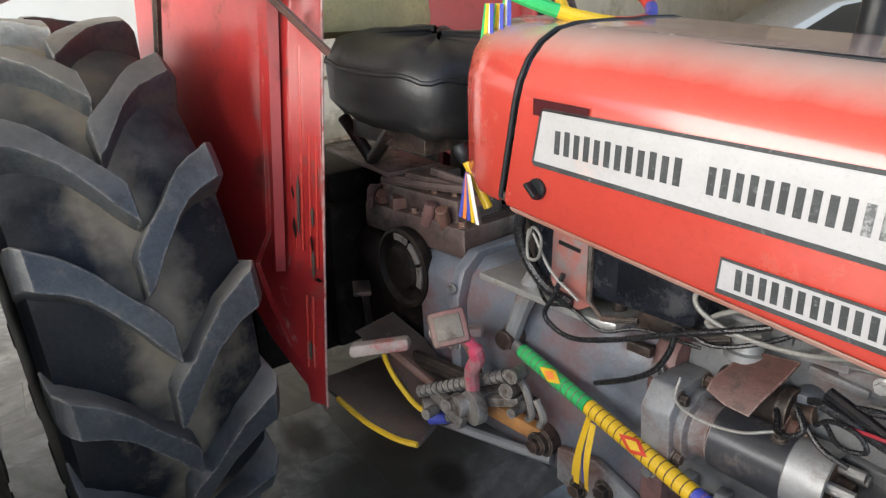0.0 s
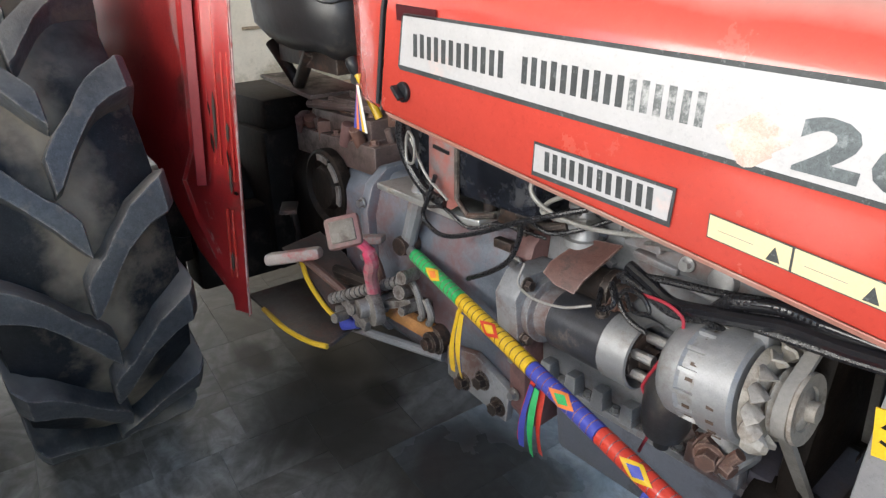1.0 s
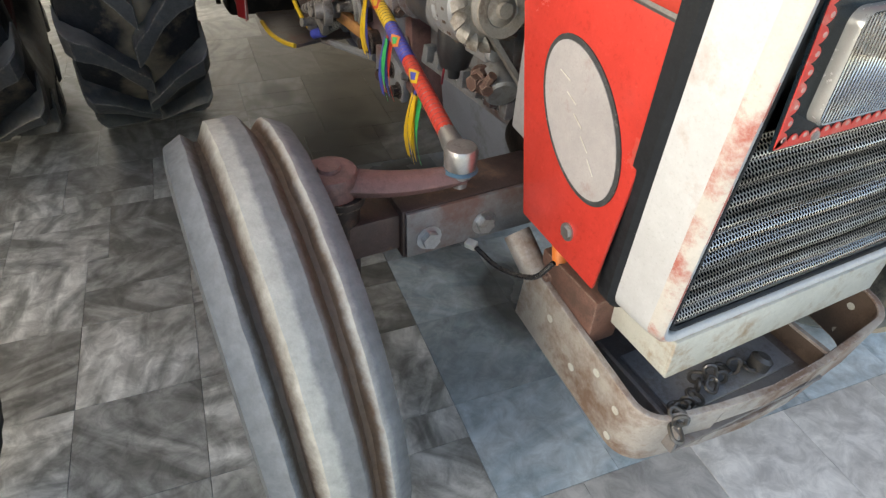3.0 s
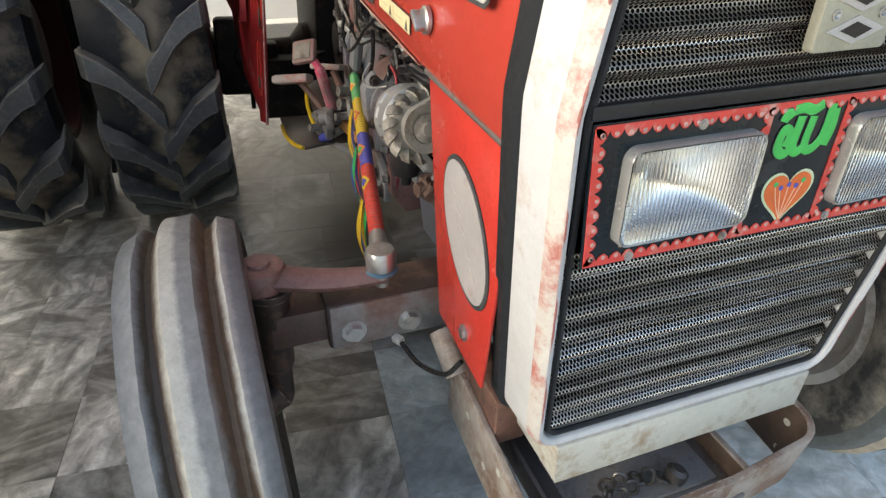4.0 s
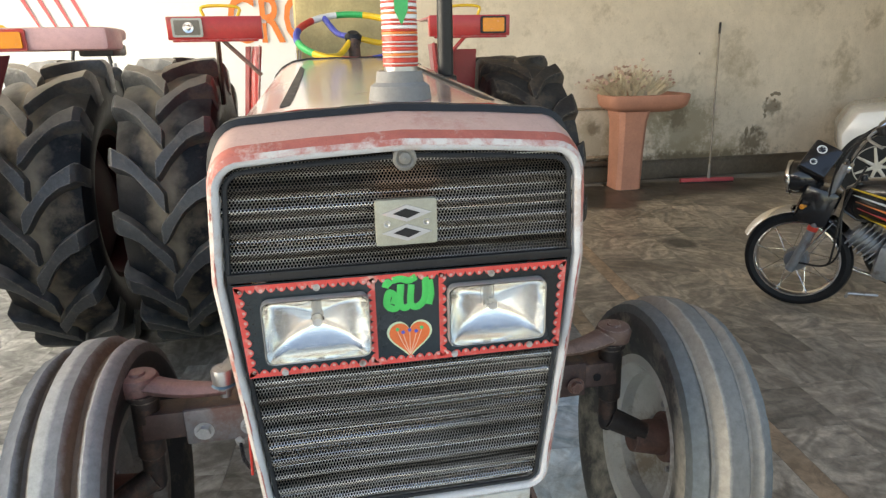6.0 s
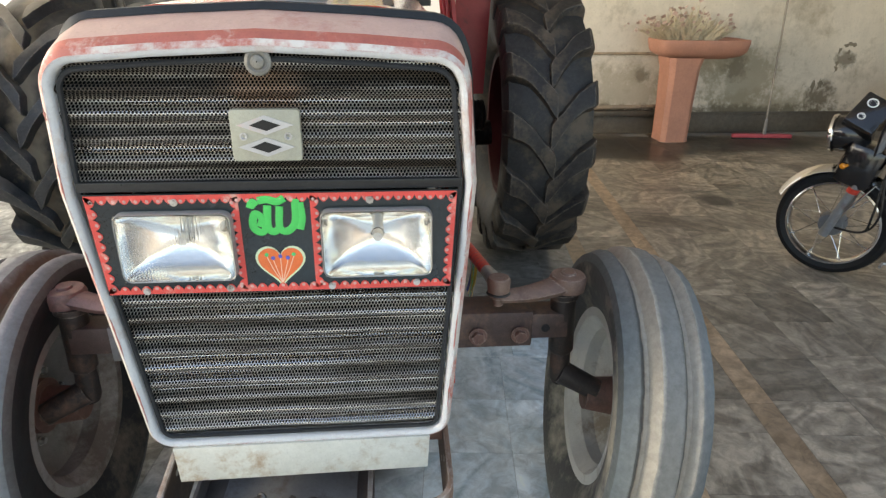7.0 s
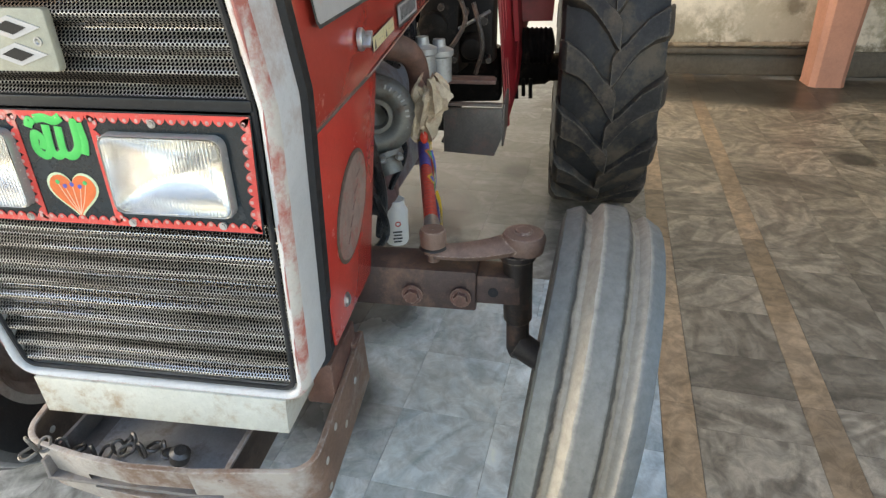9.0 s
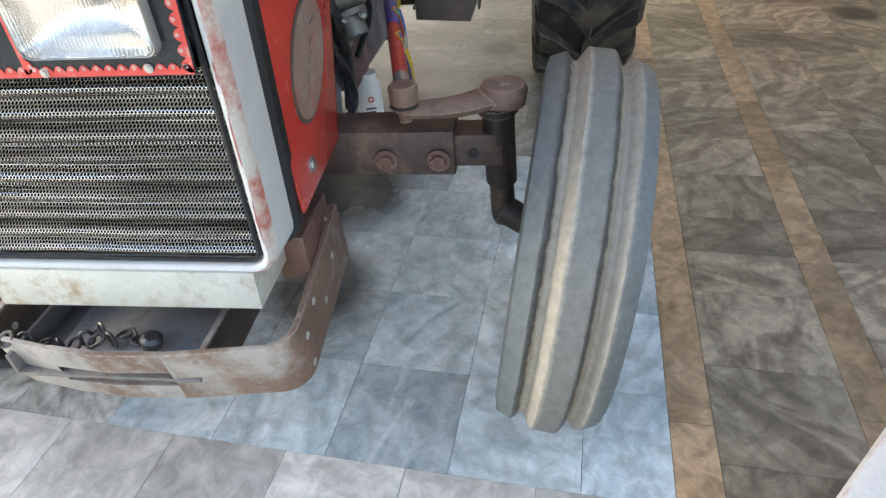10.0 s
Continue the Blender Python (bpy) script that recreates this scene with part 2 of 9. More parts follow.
dried_mud(TYRE_VALLEY, (0.24, 0.20, 0.15))
TYRE_SMOOTH = material("smooth_worn_carcass", (0.034, 0.033, 0.033), 0.55, vary=0.4, scale=7, dirt=(0.11, 0.085, 0.062), dirt_amount=0.42, dirt_scale=5, bump=0.9, bump_scale=16, spec=0.3)
def damp_patches(m, spots):
    """Damp and flaking patches of their own outline; spots are (y, z, half width, half height, colour, strength)."""
    n, l = m.node_tree.nodes, m.node_tree.links
    geo, ns = n.new("ShaderNodeNewGeometry"), n.new("ShaderNodeTexNoise")
    ns.inputs["Scale"].default_value, ns.inputs["Detail"].default_value, ns.inputs["Roughness"].default_value = 7.0, 10.0, 0.72
    l.new(geo.outputs["Position"], ns.inputs["Vector"])
    base = n["Principled BSDF"].inputs["Base Color"].links[0].from_socket
    for y, z, ry, rz, colour, strength in spots:
        mp, ln, ad, st, mx = n.new("ShaderNodeMapping"), n.new("ShaderNodeVectorMath"), n.new("ShaderNodeMath"), n.new("ShaderNodeMapRange"), n.new("ShaderNodeMix")
        mp.inputs["Location"].default_value, mp.inputs["Scale"].default_value = (0, -y / ry, -z / rz), (0, 1 / ry, 1 / rz)
        ln.operation, ad.operation, mx.data_type = "LENGTH", "MULTIPLY_ADD", "RGBA"
        l.new(geo.outputs["Position"], mp.inputs[0])
        l.new(mp.outputs[0], ln.inputs[0])
        l.new(ns.outputs["Fac"], ad.inputs[0])
        ad.inputs[1].default_value = 2.6
        l.new(ln.outputs["Value"], ad.inputs[2])
        st.inputs[1].default_value, st.inputs[2].default_value, st.inputs[3].default_value, st.inputs[4].default_value = 1.75, 2.25, strength, 0.0
        l.new(ad.outputs[0], st.inputs[0])
        l.new(st.outputs[0], mx.inputs[0])
        l.new(base, mx.inputs[6])
        mx.inputs[7].default_value = (*colour, 1)
        base = mx.outputs[2]
    l.new(base, n["Principled BSDF"].inputs["Base Color"])


WALL_PAINT = material("stained_wall_paint", (0.71, 0.625, 0.52), 0.8, vary=0.12, scale=1.2, dirt=(0.43, 0.36, 0.27), dirt_amount=0.30, dirt_scale=2.2, bump=0.15, bump_scale=20)
MOULD, DAMP = (0.13, 0.10, 0.065), (0.33, 0.275, 0.19)
damp_patches(WALL_PAINT, ((4.10, 0.58, 0.55, 0.48, DAMP, 0.8), (4.35, 0.28, 0.9, 0.22, DAMP, 0.8), (2.80, 0.45, 0.7, 0.40, DAMP, 0.6), (1.70, 0.32, 0.9, 0.30, DAMP, 0.75), (3.75, 0.85, 0.35, 0.30, DAMP, 0.6), (2.2, 0.20, 2.0, 0.14, MOULD, 0.8),
                          (5.05, 0.40, 0.20, 0.22, MOULD, 0.85), (5.25, 0.80, 0.20, 0.10, MOULD, 0.75), (4.2, 0.24, 1.4, 0.10, MOULD, 0.8), (4.0, 0.70, 0.16, 0.16, MOULD, 0.6), (2.95, 0.62, 0.10, 0.10, MOULD, 0.6)))
SKIRT = material("dark_stone_skirting", (0.105, 0.083, 0.062), 0.6, vary=0.25, scale=3)
CEIL = material("ceiling_paint", (0.5, 0.485, 0.45), 0.9, vary=0.05, scale=2)
TERRACOTTA = material("terracotta_paint", (0.50, 0.23, 0.16), 0.6, vary=0.12, scale=5)
BANNER = material("banner_vinyl", (0.86, 0.87, 0.88), 0.5, vary=0.02, scale=2)
_bt = BANNER.node_tree
_tr, _ms = _bt.nodes.new("ShaderNodeBsdfTranslucent"), _bt.nodes.new("ShaderNodeMixShader")          # vinyl lets the sun through
_tr.inputs[0].default_value, _ms.inputs[0].default_value = (0.86, 0.87, 0.88, 1), 0.085
_bt.links.new(_bt.nodes["Principled BSDF"].outputs[0], _ms.inputs[1])
_bt.links.new(_tr.outputs[0], _ms.inputs[2])
_bt.links.new(_ms.outputs[0], _bt.nodes["Material Output"].inputs[0])
STRAW = material("dry_straw", (0.66, 0.56, 0.40), 0.8, vary=0.3, scale=30)
CONCRETE = material("concrete", (0.20, 0.19, 0.175), 0.8, vary=0.15, scale=2)


# ---------------------------------------------------------------- mesh tools
class Mesh:
    """Vertices and faces of one part."""

    def __init__(self):
        self.v, self.f, self.mi = [], [], []

    def add(self, verts, faces, mi=0):
        o = len(self.v)
        self.v += [tuple(p) for p in verts]
        self.f += [tuple(o + i for i in f) for f in faces]
        self.mi += [mi] * len(faces)
        return self

    def box(self, c, s, rot=None, mi=0, taper=1.0):
        x, y, z = (k / 2 for k in s)
        p = [Vector((a * x * (taper if c_ > 0 else 1), b * y * (taper if c_ > 0 else 1), c_ * z)) for c_ in (-1, 1) for a, b in ((-1, -1), (1, -1), (1, 1), (-1, 1))]
        if rot:
            e = Euler([radians(a) for a in rot])
            for q in p:
                q.rotate(e)
        c = Vector(c)
        return self.add([c + q for q in p], [(3, 2, 1, 0), (4, 5, 6, 7), (0, 1, 5, 4), (1, 2, 6, 5), (2, 3, 7, 6), (3, 0, 4, 7)], mi)

    def prism(self, poly, axis, a, b, mi=0):
        """A polygon in the plane across an axis, drawn out from a to b along it."""
        def at(p, k):
            return {"x": (k, p[0], p[1]), "y": (p[0], k, p[1]), "z": (p[0], p[1], k)}[axis]
        n = len(poly)
        flip = (sum(poly[i][0] * poly[(i + 1) % n][1] - poly[(i + 1) % n][0] * poly[i][1] for i in range(n)) < 0) ^ (axis == "y") ^ (b < a)
        q = poly[::-1] if flip else poly
        vs = [at(p, a) for p in q] + [at(p, b) for p in q]
        fs = [tuple(range(n - 1, -1, -1)), tuple(range(n, 2 * n))] + [(i, (i + 1) % n, n + (i + 1) % n, n + i) for i in range(n)]
        return self.add(vs, fs, mi)

    def cyl(self, p0, p1, r0, r1=None, seg=20, mi=0, cap=True):
        p0, p1 = Vector(p0), Vector(p1)
        r1 = r0 if r1 is None else r1
        d = (p1 - p0).normalized()
        u = d.orthogonal().normalized()
        w = d.cross(u)
        vs = []
        for p, r in ((p0, r0), (p1, r1)):
            vs += [p + (u * math.cos(2 * math.pi * i / seg) + w * math.sin(2 * math.pi * i / seg)) * r for i in range(seg)]
        fs = [(i, (i + 1) % seg, seg + (i + 1) % seg, seg + i) for i in range(seg)]
        if cap:
            fs += [tuple(range(seg - 1, -1, -1)), tuple(range(seg, 2 * seg))]
        return self.add(vs, fs, mi)

    def turned(self, base, axis, profile, seg=32, mi=0, closed=False, start=0.0, sweep=360.0):
        """A profile of (along the axis, radius) pairs, turned round the axis at base."""
        base, d = Vector(base), Vector(axis).normalized()
        u = d.orthogonal().normalized()
        w = d.cross(u)
        full = abs(sweep - 360) < 1e-6
        cols = seg if full else seg + 1
        vs = []
        for i in range(cols):
            a = radians(start + sweep * i / seg)
            e = u * math.cos(a) + w * math.sin(a)
            vs += [base + d * h + e * r for h, r in profile]
        n = len(profile)
        fs = []
        for i in range(seg):
            j = (i + 1) % cols
            for k in range(n if closed else n - 1):
                k2 = (k + 1) % n
                fs.append((i * n + k, j * n + k, j * n + k2, i * n + k2))
        return self.add(vs, fs, mi)

    def tube(self, pts, r, seg=8, mi=0, cap=True):
        """A round tube along a line of points; r is a number or one radius a point."""
        pts = [Vector(p) for p in pts]
        n = len(pts)
        rs = r if isinstance(r, (list, tuple)) else [r] * n
        u = None
        vs = []
        for i, p in enumerate(pts):
            d = (pts[min(i + 1, n - 1)] - pts[max(i - 1, 0)]).normalized()
            u = d.orthogonal().normalized() if u is None else (u - d * u.dot(d)).normalized()
            w = d.cross(u)
            vs += [p + (u * math.cos(2 * math.pi * k / seg) + w * math.sin(2 * math.pi * k / seg)) * rs[i] for k in range(seg)]
        fs = [(i * seg + k, i * seg + (k + 1) % seg, (i + 1) * seg + (k + 1) % seg, (i + 1) * seg + k) for i in range(n - 1) for k in range(seg)]
        if cap:
            fs += [tuple(range(seg - 1, -1, -1)), tuple(range((n - 1) * seg, n * seg))]
        return self.add(vs, fs, mi)

    def grid(self, rows, mi=0, loop=False):
        """A sheet through rows of points."""
        n, m = len(rows), len(rows[0])
        vs = [p for r in rows for p in r]
        fs = [(i * m + k, i * m + (k + 1) % m, (i + 1) * m + (k + 1) % m, (i + 1) * m + k) for i in range(n - 1) for k in range(m if loop else m - 1)]
        return self.add(vs, fs, mi)

    def ball(self, c, r, seg=16, mi=0, squash=1.0):
        prof = [(-r * squash * math.cos(math.pi * i / 8), max(0.0005, r * math.sin(math.pi * i / 8))) for i in range(9)]
        return self.turned(c, (0, 0, 1), prof, seg, mi)


def curve(pts, n=8):
    """Points of a smooth line through the given points."""
    p = [Vector(q) for q in pts]
    p = [p[0] * 2 - p[1]] + p + [p[-1] * 2 - p[-2]]
    out = []
    for i in range(1, len(p) - 2):
        for k in range(n):
            t = k / n
            out.append(0.5 * ((2 * p[i]) + (p[i + 1] - p[i - 1]) * t + (2 * p[i - 1] - 5 * p[i] + 4 * p[i + 1] - p[i + 2]) * t * t + (3 * p[i] - p[i - 1] - 3 * p[i + 1] + p[i + 2]) * t ** 3))
    return out + [p[-2]]


def mesh_data(name, m, mats, smooth=True, bevel=0.0, angle=35, thick=0.0, weld=False):
    me = bpy.data.meshes.new(name)
    me.from_pydata(m.v, [], m.f)
    mats = mats if isinstance(mats, (list, tuple)) else [mats]
    for x in mats:
        me.materials.append(x)
    me.polygons.foreach_set("material_index", m.mi)
    bm = bmesh.new()
    bm.from_mesh(me)
    if weld:
        bmesh.ops.remove_doubles(bm, verts=bm.verts, dist=0.0003)
    bmesh.ops.recalc_face_normals(bm, faces=bm.faces)
    if thick:
        bm.normal_update()
        old, faces, rim = list(bm.verts), list(bm.faces), [e for e in bm.edges if len(e.link_faces) == 1]
        inner = {v: bm.verts.new(v.co - v.normal * thick) for v in old}
        for f in faces:
            g = bm.faces.new([inner[v] for v in reversed(f.verts)])
            g.material_index = f.material_index
        for e in rim:
            a, b = e.verts
            bm.faces.new((a, b, inner[b], inner[a]))
        bmesh.ops.recalc_face_normals(bm, faces=bm.faces)
    if bevel:
        es = [e for e in bm.edges if len(e.link_faces) == 2 and e.calc_face_angle() > radians(angle)]
        bmesh.ops.bevel(bm, geom=es, offset=bevel, segments=2, affect="EDGES", profile=0.5, clamp_overlap=True)
    if smooth:
        for f in bm.faces:
            f.smooth = True
        for e in bm.edges:
            if len(e.link_faces) != 2 or e.calc_face_angle() > radians(angle):
                e.smooth = False
    bm.to_mesh(me)
    bm.free()
    return me


SETTLE = []


def part(name, m, mats, parent=None, label="", at=None, **how):
    """Links a mesh as one object, a part of a thing or of a part."""
    if at is None and SETTLE:
        if isinstance(m, bpy.types.Mesh):
            for v in m.vertices:
                v.co = SETTLE[-1](v.co)
        else:
            m.v = [tuple(SETTLE[-1](v)) for v in m.v]
    ob = new(name, m if isinstance(m, bpy.types.Mesh) else mesh_data(name, m, mats, **how))
    if at is not None:
        ob.matrix_basis = at
    ob.parent = parent
    if label:
        tagged(ob, label)
    return ob


def thing(name, label, category, at=None, group="", kind=""):
    ob = new(name)
    ob.empty_display_size = 0.1
    if at is not None:
        ob.matrix_basis = at
    return tagged(ob, label, category, group, kind)


def text_mesh(words, size, materials, thick=0.0006, spacing=1.0, bold=0.0):
    cu = bpy.data.curves.new("lettering", "FONT")
    cu.body, cu.size, cu.extrude, cu.space_character, cu.offset = words, size, thick, spacing, bold
    cu.align_x, cu.resolution_u = "LEFT", 3
    ob = bpy.data.objects.new("lettering", cu)
    me = bpy.data.meshes.new_from_object(ob)
    bpy.data.objects.remove(ob)
    me.materials.clear()
    me.materials.append(materials)
    return me


def screen_material():
    """Worn black steel with rows of small round holes."""
    m = material("perforated_screen", (0.68, 0.64, 0.59), 0.24, metal=0.9, vary=0.25, scale=9, dirt=(0.045, 0.032, 0.025), dirt_amount=0.55, dirt_scale=8, bump=0.1, stretch=(1, 0.09, 2.6))
    n, l = m.node_tree.nodes, m.node_tree.links
    b = n["Principled BSDF"]
    tc, sx = n.new("ShaderNodeTexCoord"), n.new("ShaderNodeSeparateXYZ")
    l.new(tc.outputs["Object"], sx.inputs[0])

    def math_(op, a, b_=None):
        k = n.new("ShaderNodeMath")
        k.operation = op
        for sock, v in zip(k.inputs, (a, b_)):
            if v is None:
                continue
            if isinstance(v, float):
                sock.default_value = v
            else:
                l.new(v, sock)
        return k.outputs[0]

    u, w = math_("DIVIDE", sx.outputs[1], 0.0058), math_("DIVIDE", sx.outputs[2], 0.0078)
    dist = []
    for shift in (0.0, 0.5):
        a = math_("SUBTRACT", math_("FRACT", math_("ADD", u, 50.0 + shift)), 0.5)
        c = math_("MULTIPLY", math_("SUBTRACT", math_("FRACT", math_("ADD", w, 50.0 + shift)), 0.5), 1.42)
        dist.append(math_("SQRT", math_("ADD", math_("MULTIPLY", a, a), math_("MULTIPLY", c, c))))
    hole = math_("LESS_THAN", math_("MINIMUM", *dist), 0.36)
    old = b.inputs["Base Color"].links[0].from_socket
    # dried splashes below the cap
    ns = n.new("ShaderNodeTexNoise")
    ns.inputs["Scale"].default_value, ns.inputs["Detail"].default_value = 28.0, 6.0
    l.new(tc.outputs["Object"], ns.inputs["Vector"])
    ey, ez = math_("DIVIDE", sx.outputs[1], 0.078), math_("DIVIDE", math_("SUBTRACT", sx.outputs[2], 1.342), 0.058)
    away = math_("ADD", math_("SQRT", math_("ADD", math_("MULTIPLY", ey, ey), math_("MULTIPLY", ez, ez))), ns.outputs["Fac"])
    sp = n.new("ShaderNodeMapRange")
    sp.inputs[1].default_value, sp.inputs[2].default_value, sp.inputs[3].default_value, sp.inputs[4].default_value = 1.05, 1.5, 0.75, 0.0
    l.new(away, sp.inputs[0])
    pm = n.new("ShaderNodeMix")
    pm.data_type = "RGBA"
    l.new(sp.outputs[0], pm.inputs[0])
    l.new(old, pm.inputs[6])
    pm.inputs[7].default_value = (0.40, 0.28, 0.215, 1)
    old = pm.outputs[2]
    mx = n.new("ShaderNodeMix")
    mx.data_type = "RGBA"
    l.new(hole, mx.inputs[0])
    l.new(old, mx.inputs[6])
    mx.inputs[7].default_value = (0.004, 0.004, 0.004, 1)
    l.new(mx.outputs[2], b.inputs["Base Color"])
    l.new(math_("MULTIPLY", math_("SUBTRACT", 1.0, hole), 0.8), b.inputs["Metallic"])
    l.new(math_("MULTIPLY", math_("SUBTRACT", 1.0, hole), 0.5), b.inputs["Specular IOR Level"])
    return m


SCREEN = screen_material()


# ---------------------------------------------------------------- the room
WALL_X = -5.35
TURNED = radians(-5.5)          # the paving lies at an angle to the tractor


def wall(name, c, s, mats=None):
    ob = part(name, Mesh().box(c, s), mats or WALL_PAINT, smooth=False)
    return tagged(ob, "stained cream painted plaster wall", "wall", kind="structure")


wall("wall_back", (WALL_X - 0.1, 5.9, 1.9), (0.2, 10.2, 3.8))
wall("wall_left", (-3.0, 11.1, 1.9), (5.0, 0.2, 3.8))
wall("wall_front_left", (-0.6, 9.0, 1.9), (0.2, 4.0, 3.8))
# unseen lintel added to keep the sun off the floor behind
wall("beam_back", (WALL_X - 0.1, -2.3, 3.45), (0.2, 6.2, 0.74))
wall("wall_back_pier", (WALL_X - 0.1, -5.55, 1.9), (0.2, 0.5, 3.8))
wall("wall_side_pier", (-0.6, -5.55, 1.9), (0.4, 0.3, 3.8))
wall("beam_front", (-0.6, 0.75, 3.65), (0.25, 12.4, 0.3))
tagged(part("ceiling", Mesh().box((-2.95, 2.7, 3.9), (5.1, 17.0, 0.16)), CEIL, smooth=False), "plain pale painted ceiling slab", "ceiling", kind="structure")
skirt = Mesh().box((WALL_X + 0.012, 5.9, 0.10), (0.024, 10.0, 0.20)).box((WALL_X + 0.018, 5.9, 0.215), (0.036, 10.0, 0.03))
tagged(part("skirting", skirt, SKIRT, bevel=0.004), "dark stained stone skirting along the wall", "skirting", kind="structure")
tagged(part("ground", Mesh().add([(-60, -60, -0.05), (60, -60, -0.05), (60, 60, -0.05), (-60, 60, -0.05)], [(0, 1, 2, 3)]), CONCRETE, smooth=False),
       "pale concrete ground outside the showroom", "ground", kind="structure")


def marble(name, pale, dark, rough, soft=0.0):
    """Polished marble: bands of veins, turned and shifted from slab to slab."""
    m = bpy.data.materials.new(name)
    m.use_nodes = True
    n, l = m.node_tree.nodes, m.node_tree.links
    b = n["Principled BSDF"]
    tc, oi = n.new("ShaderNodeTexCoord"), n.new("ShaderNodeObjectInfo")
    wn_ = n.new("ShaderNodeTexWhiteNoise")
    wn_.noise_dimensions = "1D"
    isl, both = n.new("ShaderNodeNewGeometry"), n.new("ShaderNodeMath")
    l.new(oi.outputs["Random"], both.inputs[0])
    l.new(isl.outputs["Random Per Island"], both.inputs[1])
    l.new(both.outputs[0], wn_.inputs["W"])
    off = n.new("ShaderNodeVectorMath")
    off.operation = "MULTIPLY_ADD"
    off.inputs[1].default_value = (20, 20, 20)
    l.new(wn_.outputs["Color"], off.inputs[0])
    l.new(tc.outputs["Object"], off.inputs[2])
    rot = n.new("ShaderNodeVectorRotate")
    rot.rotation_type = "Z_AXIS"
    ang = n.new("ShaderNodeMath")
    ang.operation = "MULTIPLY"
    ang.inputs[1].default_value = 6.28
    l.new(both.outputs[0], ang.inputs[0])
    l.new(off.outputs[0], rot.inputs["Vector"])
    l.new(ang.outputs[0], rot.inputs["Angle"])
    mp = n.new("ShaderNodeMapping")
    mp.inputs["Scale"].default_value = (2.6, 7.5, 2.0)
    l.new(rot.outputs[0], mp.inputs[0])
    t1 = n.new("ShaderNodeTexNoise")
    t1.inputs["Scale"].default_value, t1.inputs["Detail"].default_value, t1.inputs["Distortion"].default_value = 1.3, 8.0, 1.4
    l.new(mp.outputs[0], t1.inputs["Vector"])
    r1 = n.new("ShaderNodeValToRGB")
    r1.color_ramp.elements[0].position, r1.color_ramp.elements[1].position = 0.39 - soft, 0.62 + soft
    r1.color_ramp.elements[0].color, r1.color_ramp.elements[1].color = (*dark, 1), (*pale, 1)
    l.new(t1.outputs["Fac"], r1.inputs[0])
    tone = n.new("ShaderNodeMapRange")
    tone.inputs[3].default_value, tone.inputs[4].default_value = 0.62 + 2.2 * soft, 1.25 - soft
    l.new(wn_.outputs["Value"], tone.inputs[0])
    mul = n.new("ShaderNodeMix")
    mul.data_type, mul.blend_type = "RGBA", "MULTIPLY"
    mul.inputs[0].default_value = 1.0
    l.new(r1.outputs[0], mul.inputs[6])
    l.new(tone.outputs[0], mul.inputs[7])
    # fine mottling
    t3, f3, mul2 = n.new("ShaderNodeTexNoise"), n.new("ShaderNodeMapRange"), n.new("ShaderNodeMix")
    t3.inputs["Scale"].default_value, t3.inputs["Detail"].default_value, t3.inputs["Roughness"].default_value, t3.inputs["Distortion"].default_value = 16.0, 9.0, 0.7, 0.6
    l.new(rot.outputs[0], t3.inputs["Vector"])
    f3.inputs[1].default_value, f3.inputs[2].default_value, f3.inputs[3].default_value, f3.inputs[4].default_value = 0.38, 0.62, 0.62 + 2.0 * soft, 1.20 - 1.2 * soft
    l.new(t3.outputs["Fac"], f3.inputs[0])
    mul2.data_type, mul2.blend_type = "RGBA", "MULTIPLY"
    mul2.inputs[0].default_value = 1.0
    l.new(mul.outputs[2], mul2.inputs[6])
    l.new(f3.outputs[0], mul2.inputs[7])
    mul = mul2
    # grime that spreads over many slabs
    t2 = n.new("ShaderNodeTexNoise")
    t2.inputs["Scale"].default_value, t2.inputs["Detail"].default_value = 1.7, 7.0
    geo = n.new("ShaderNodeNewGeometry")
    l.new(geo.outputs["Position"], t2.inputs["Vector"])
    g = n.new("ShaderNodeMapRange")
    g.inputs[1].default_value, g.inputs[2].default_value, g.inputs[3].default_value, g.inputs[4].default_value = 0.45, 0.75, 0.0, 0.42
    l.new(t2.outputs["Fac"], g.inputs[0])
    mx = n.new("ShaderNodeMix")
    mx.data_type = "RGBA"
    mx.inputs[7].default_value = (0.16, 0.13, 0.10, 1)
    l.new(g.outputs[0], mx.inputs[0])
    l.new(mul.outputs[2], mx.inputs[6])
    # oil stains beneath the parked tractor; the three widest also paint in its shade
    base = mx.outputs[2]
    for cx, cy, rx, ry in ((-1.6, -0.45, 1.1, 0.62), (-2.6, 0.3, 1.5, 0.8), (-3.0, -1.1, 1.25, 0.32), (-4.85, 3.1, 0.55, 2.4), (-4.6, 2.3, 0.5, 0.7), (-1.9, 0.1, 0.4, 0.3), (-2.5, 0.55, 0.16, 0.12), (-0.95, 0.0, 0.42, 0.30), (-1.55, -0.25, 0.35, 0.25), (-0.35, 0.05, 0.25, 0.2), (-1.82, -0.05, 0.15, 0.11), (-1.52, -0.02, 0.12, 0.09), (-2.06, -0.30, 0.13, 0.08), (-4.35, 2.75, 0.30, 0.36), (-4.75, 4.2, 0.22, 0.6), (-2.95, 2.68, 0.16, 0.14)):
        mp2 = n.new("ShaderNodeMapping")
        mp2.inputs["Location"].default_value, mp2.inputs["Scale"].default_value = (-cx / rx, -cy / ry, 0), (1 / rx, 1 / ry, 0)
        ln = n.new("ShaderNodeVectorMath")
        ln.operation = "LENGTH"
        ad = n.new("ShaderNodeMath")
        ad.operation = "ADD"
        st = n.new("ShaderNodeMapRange")
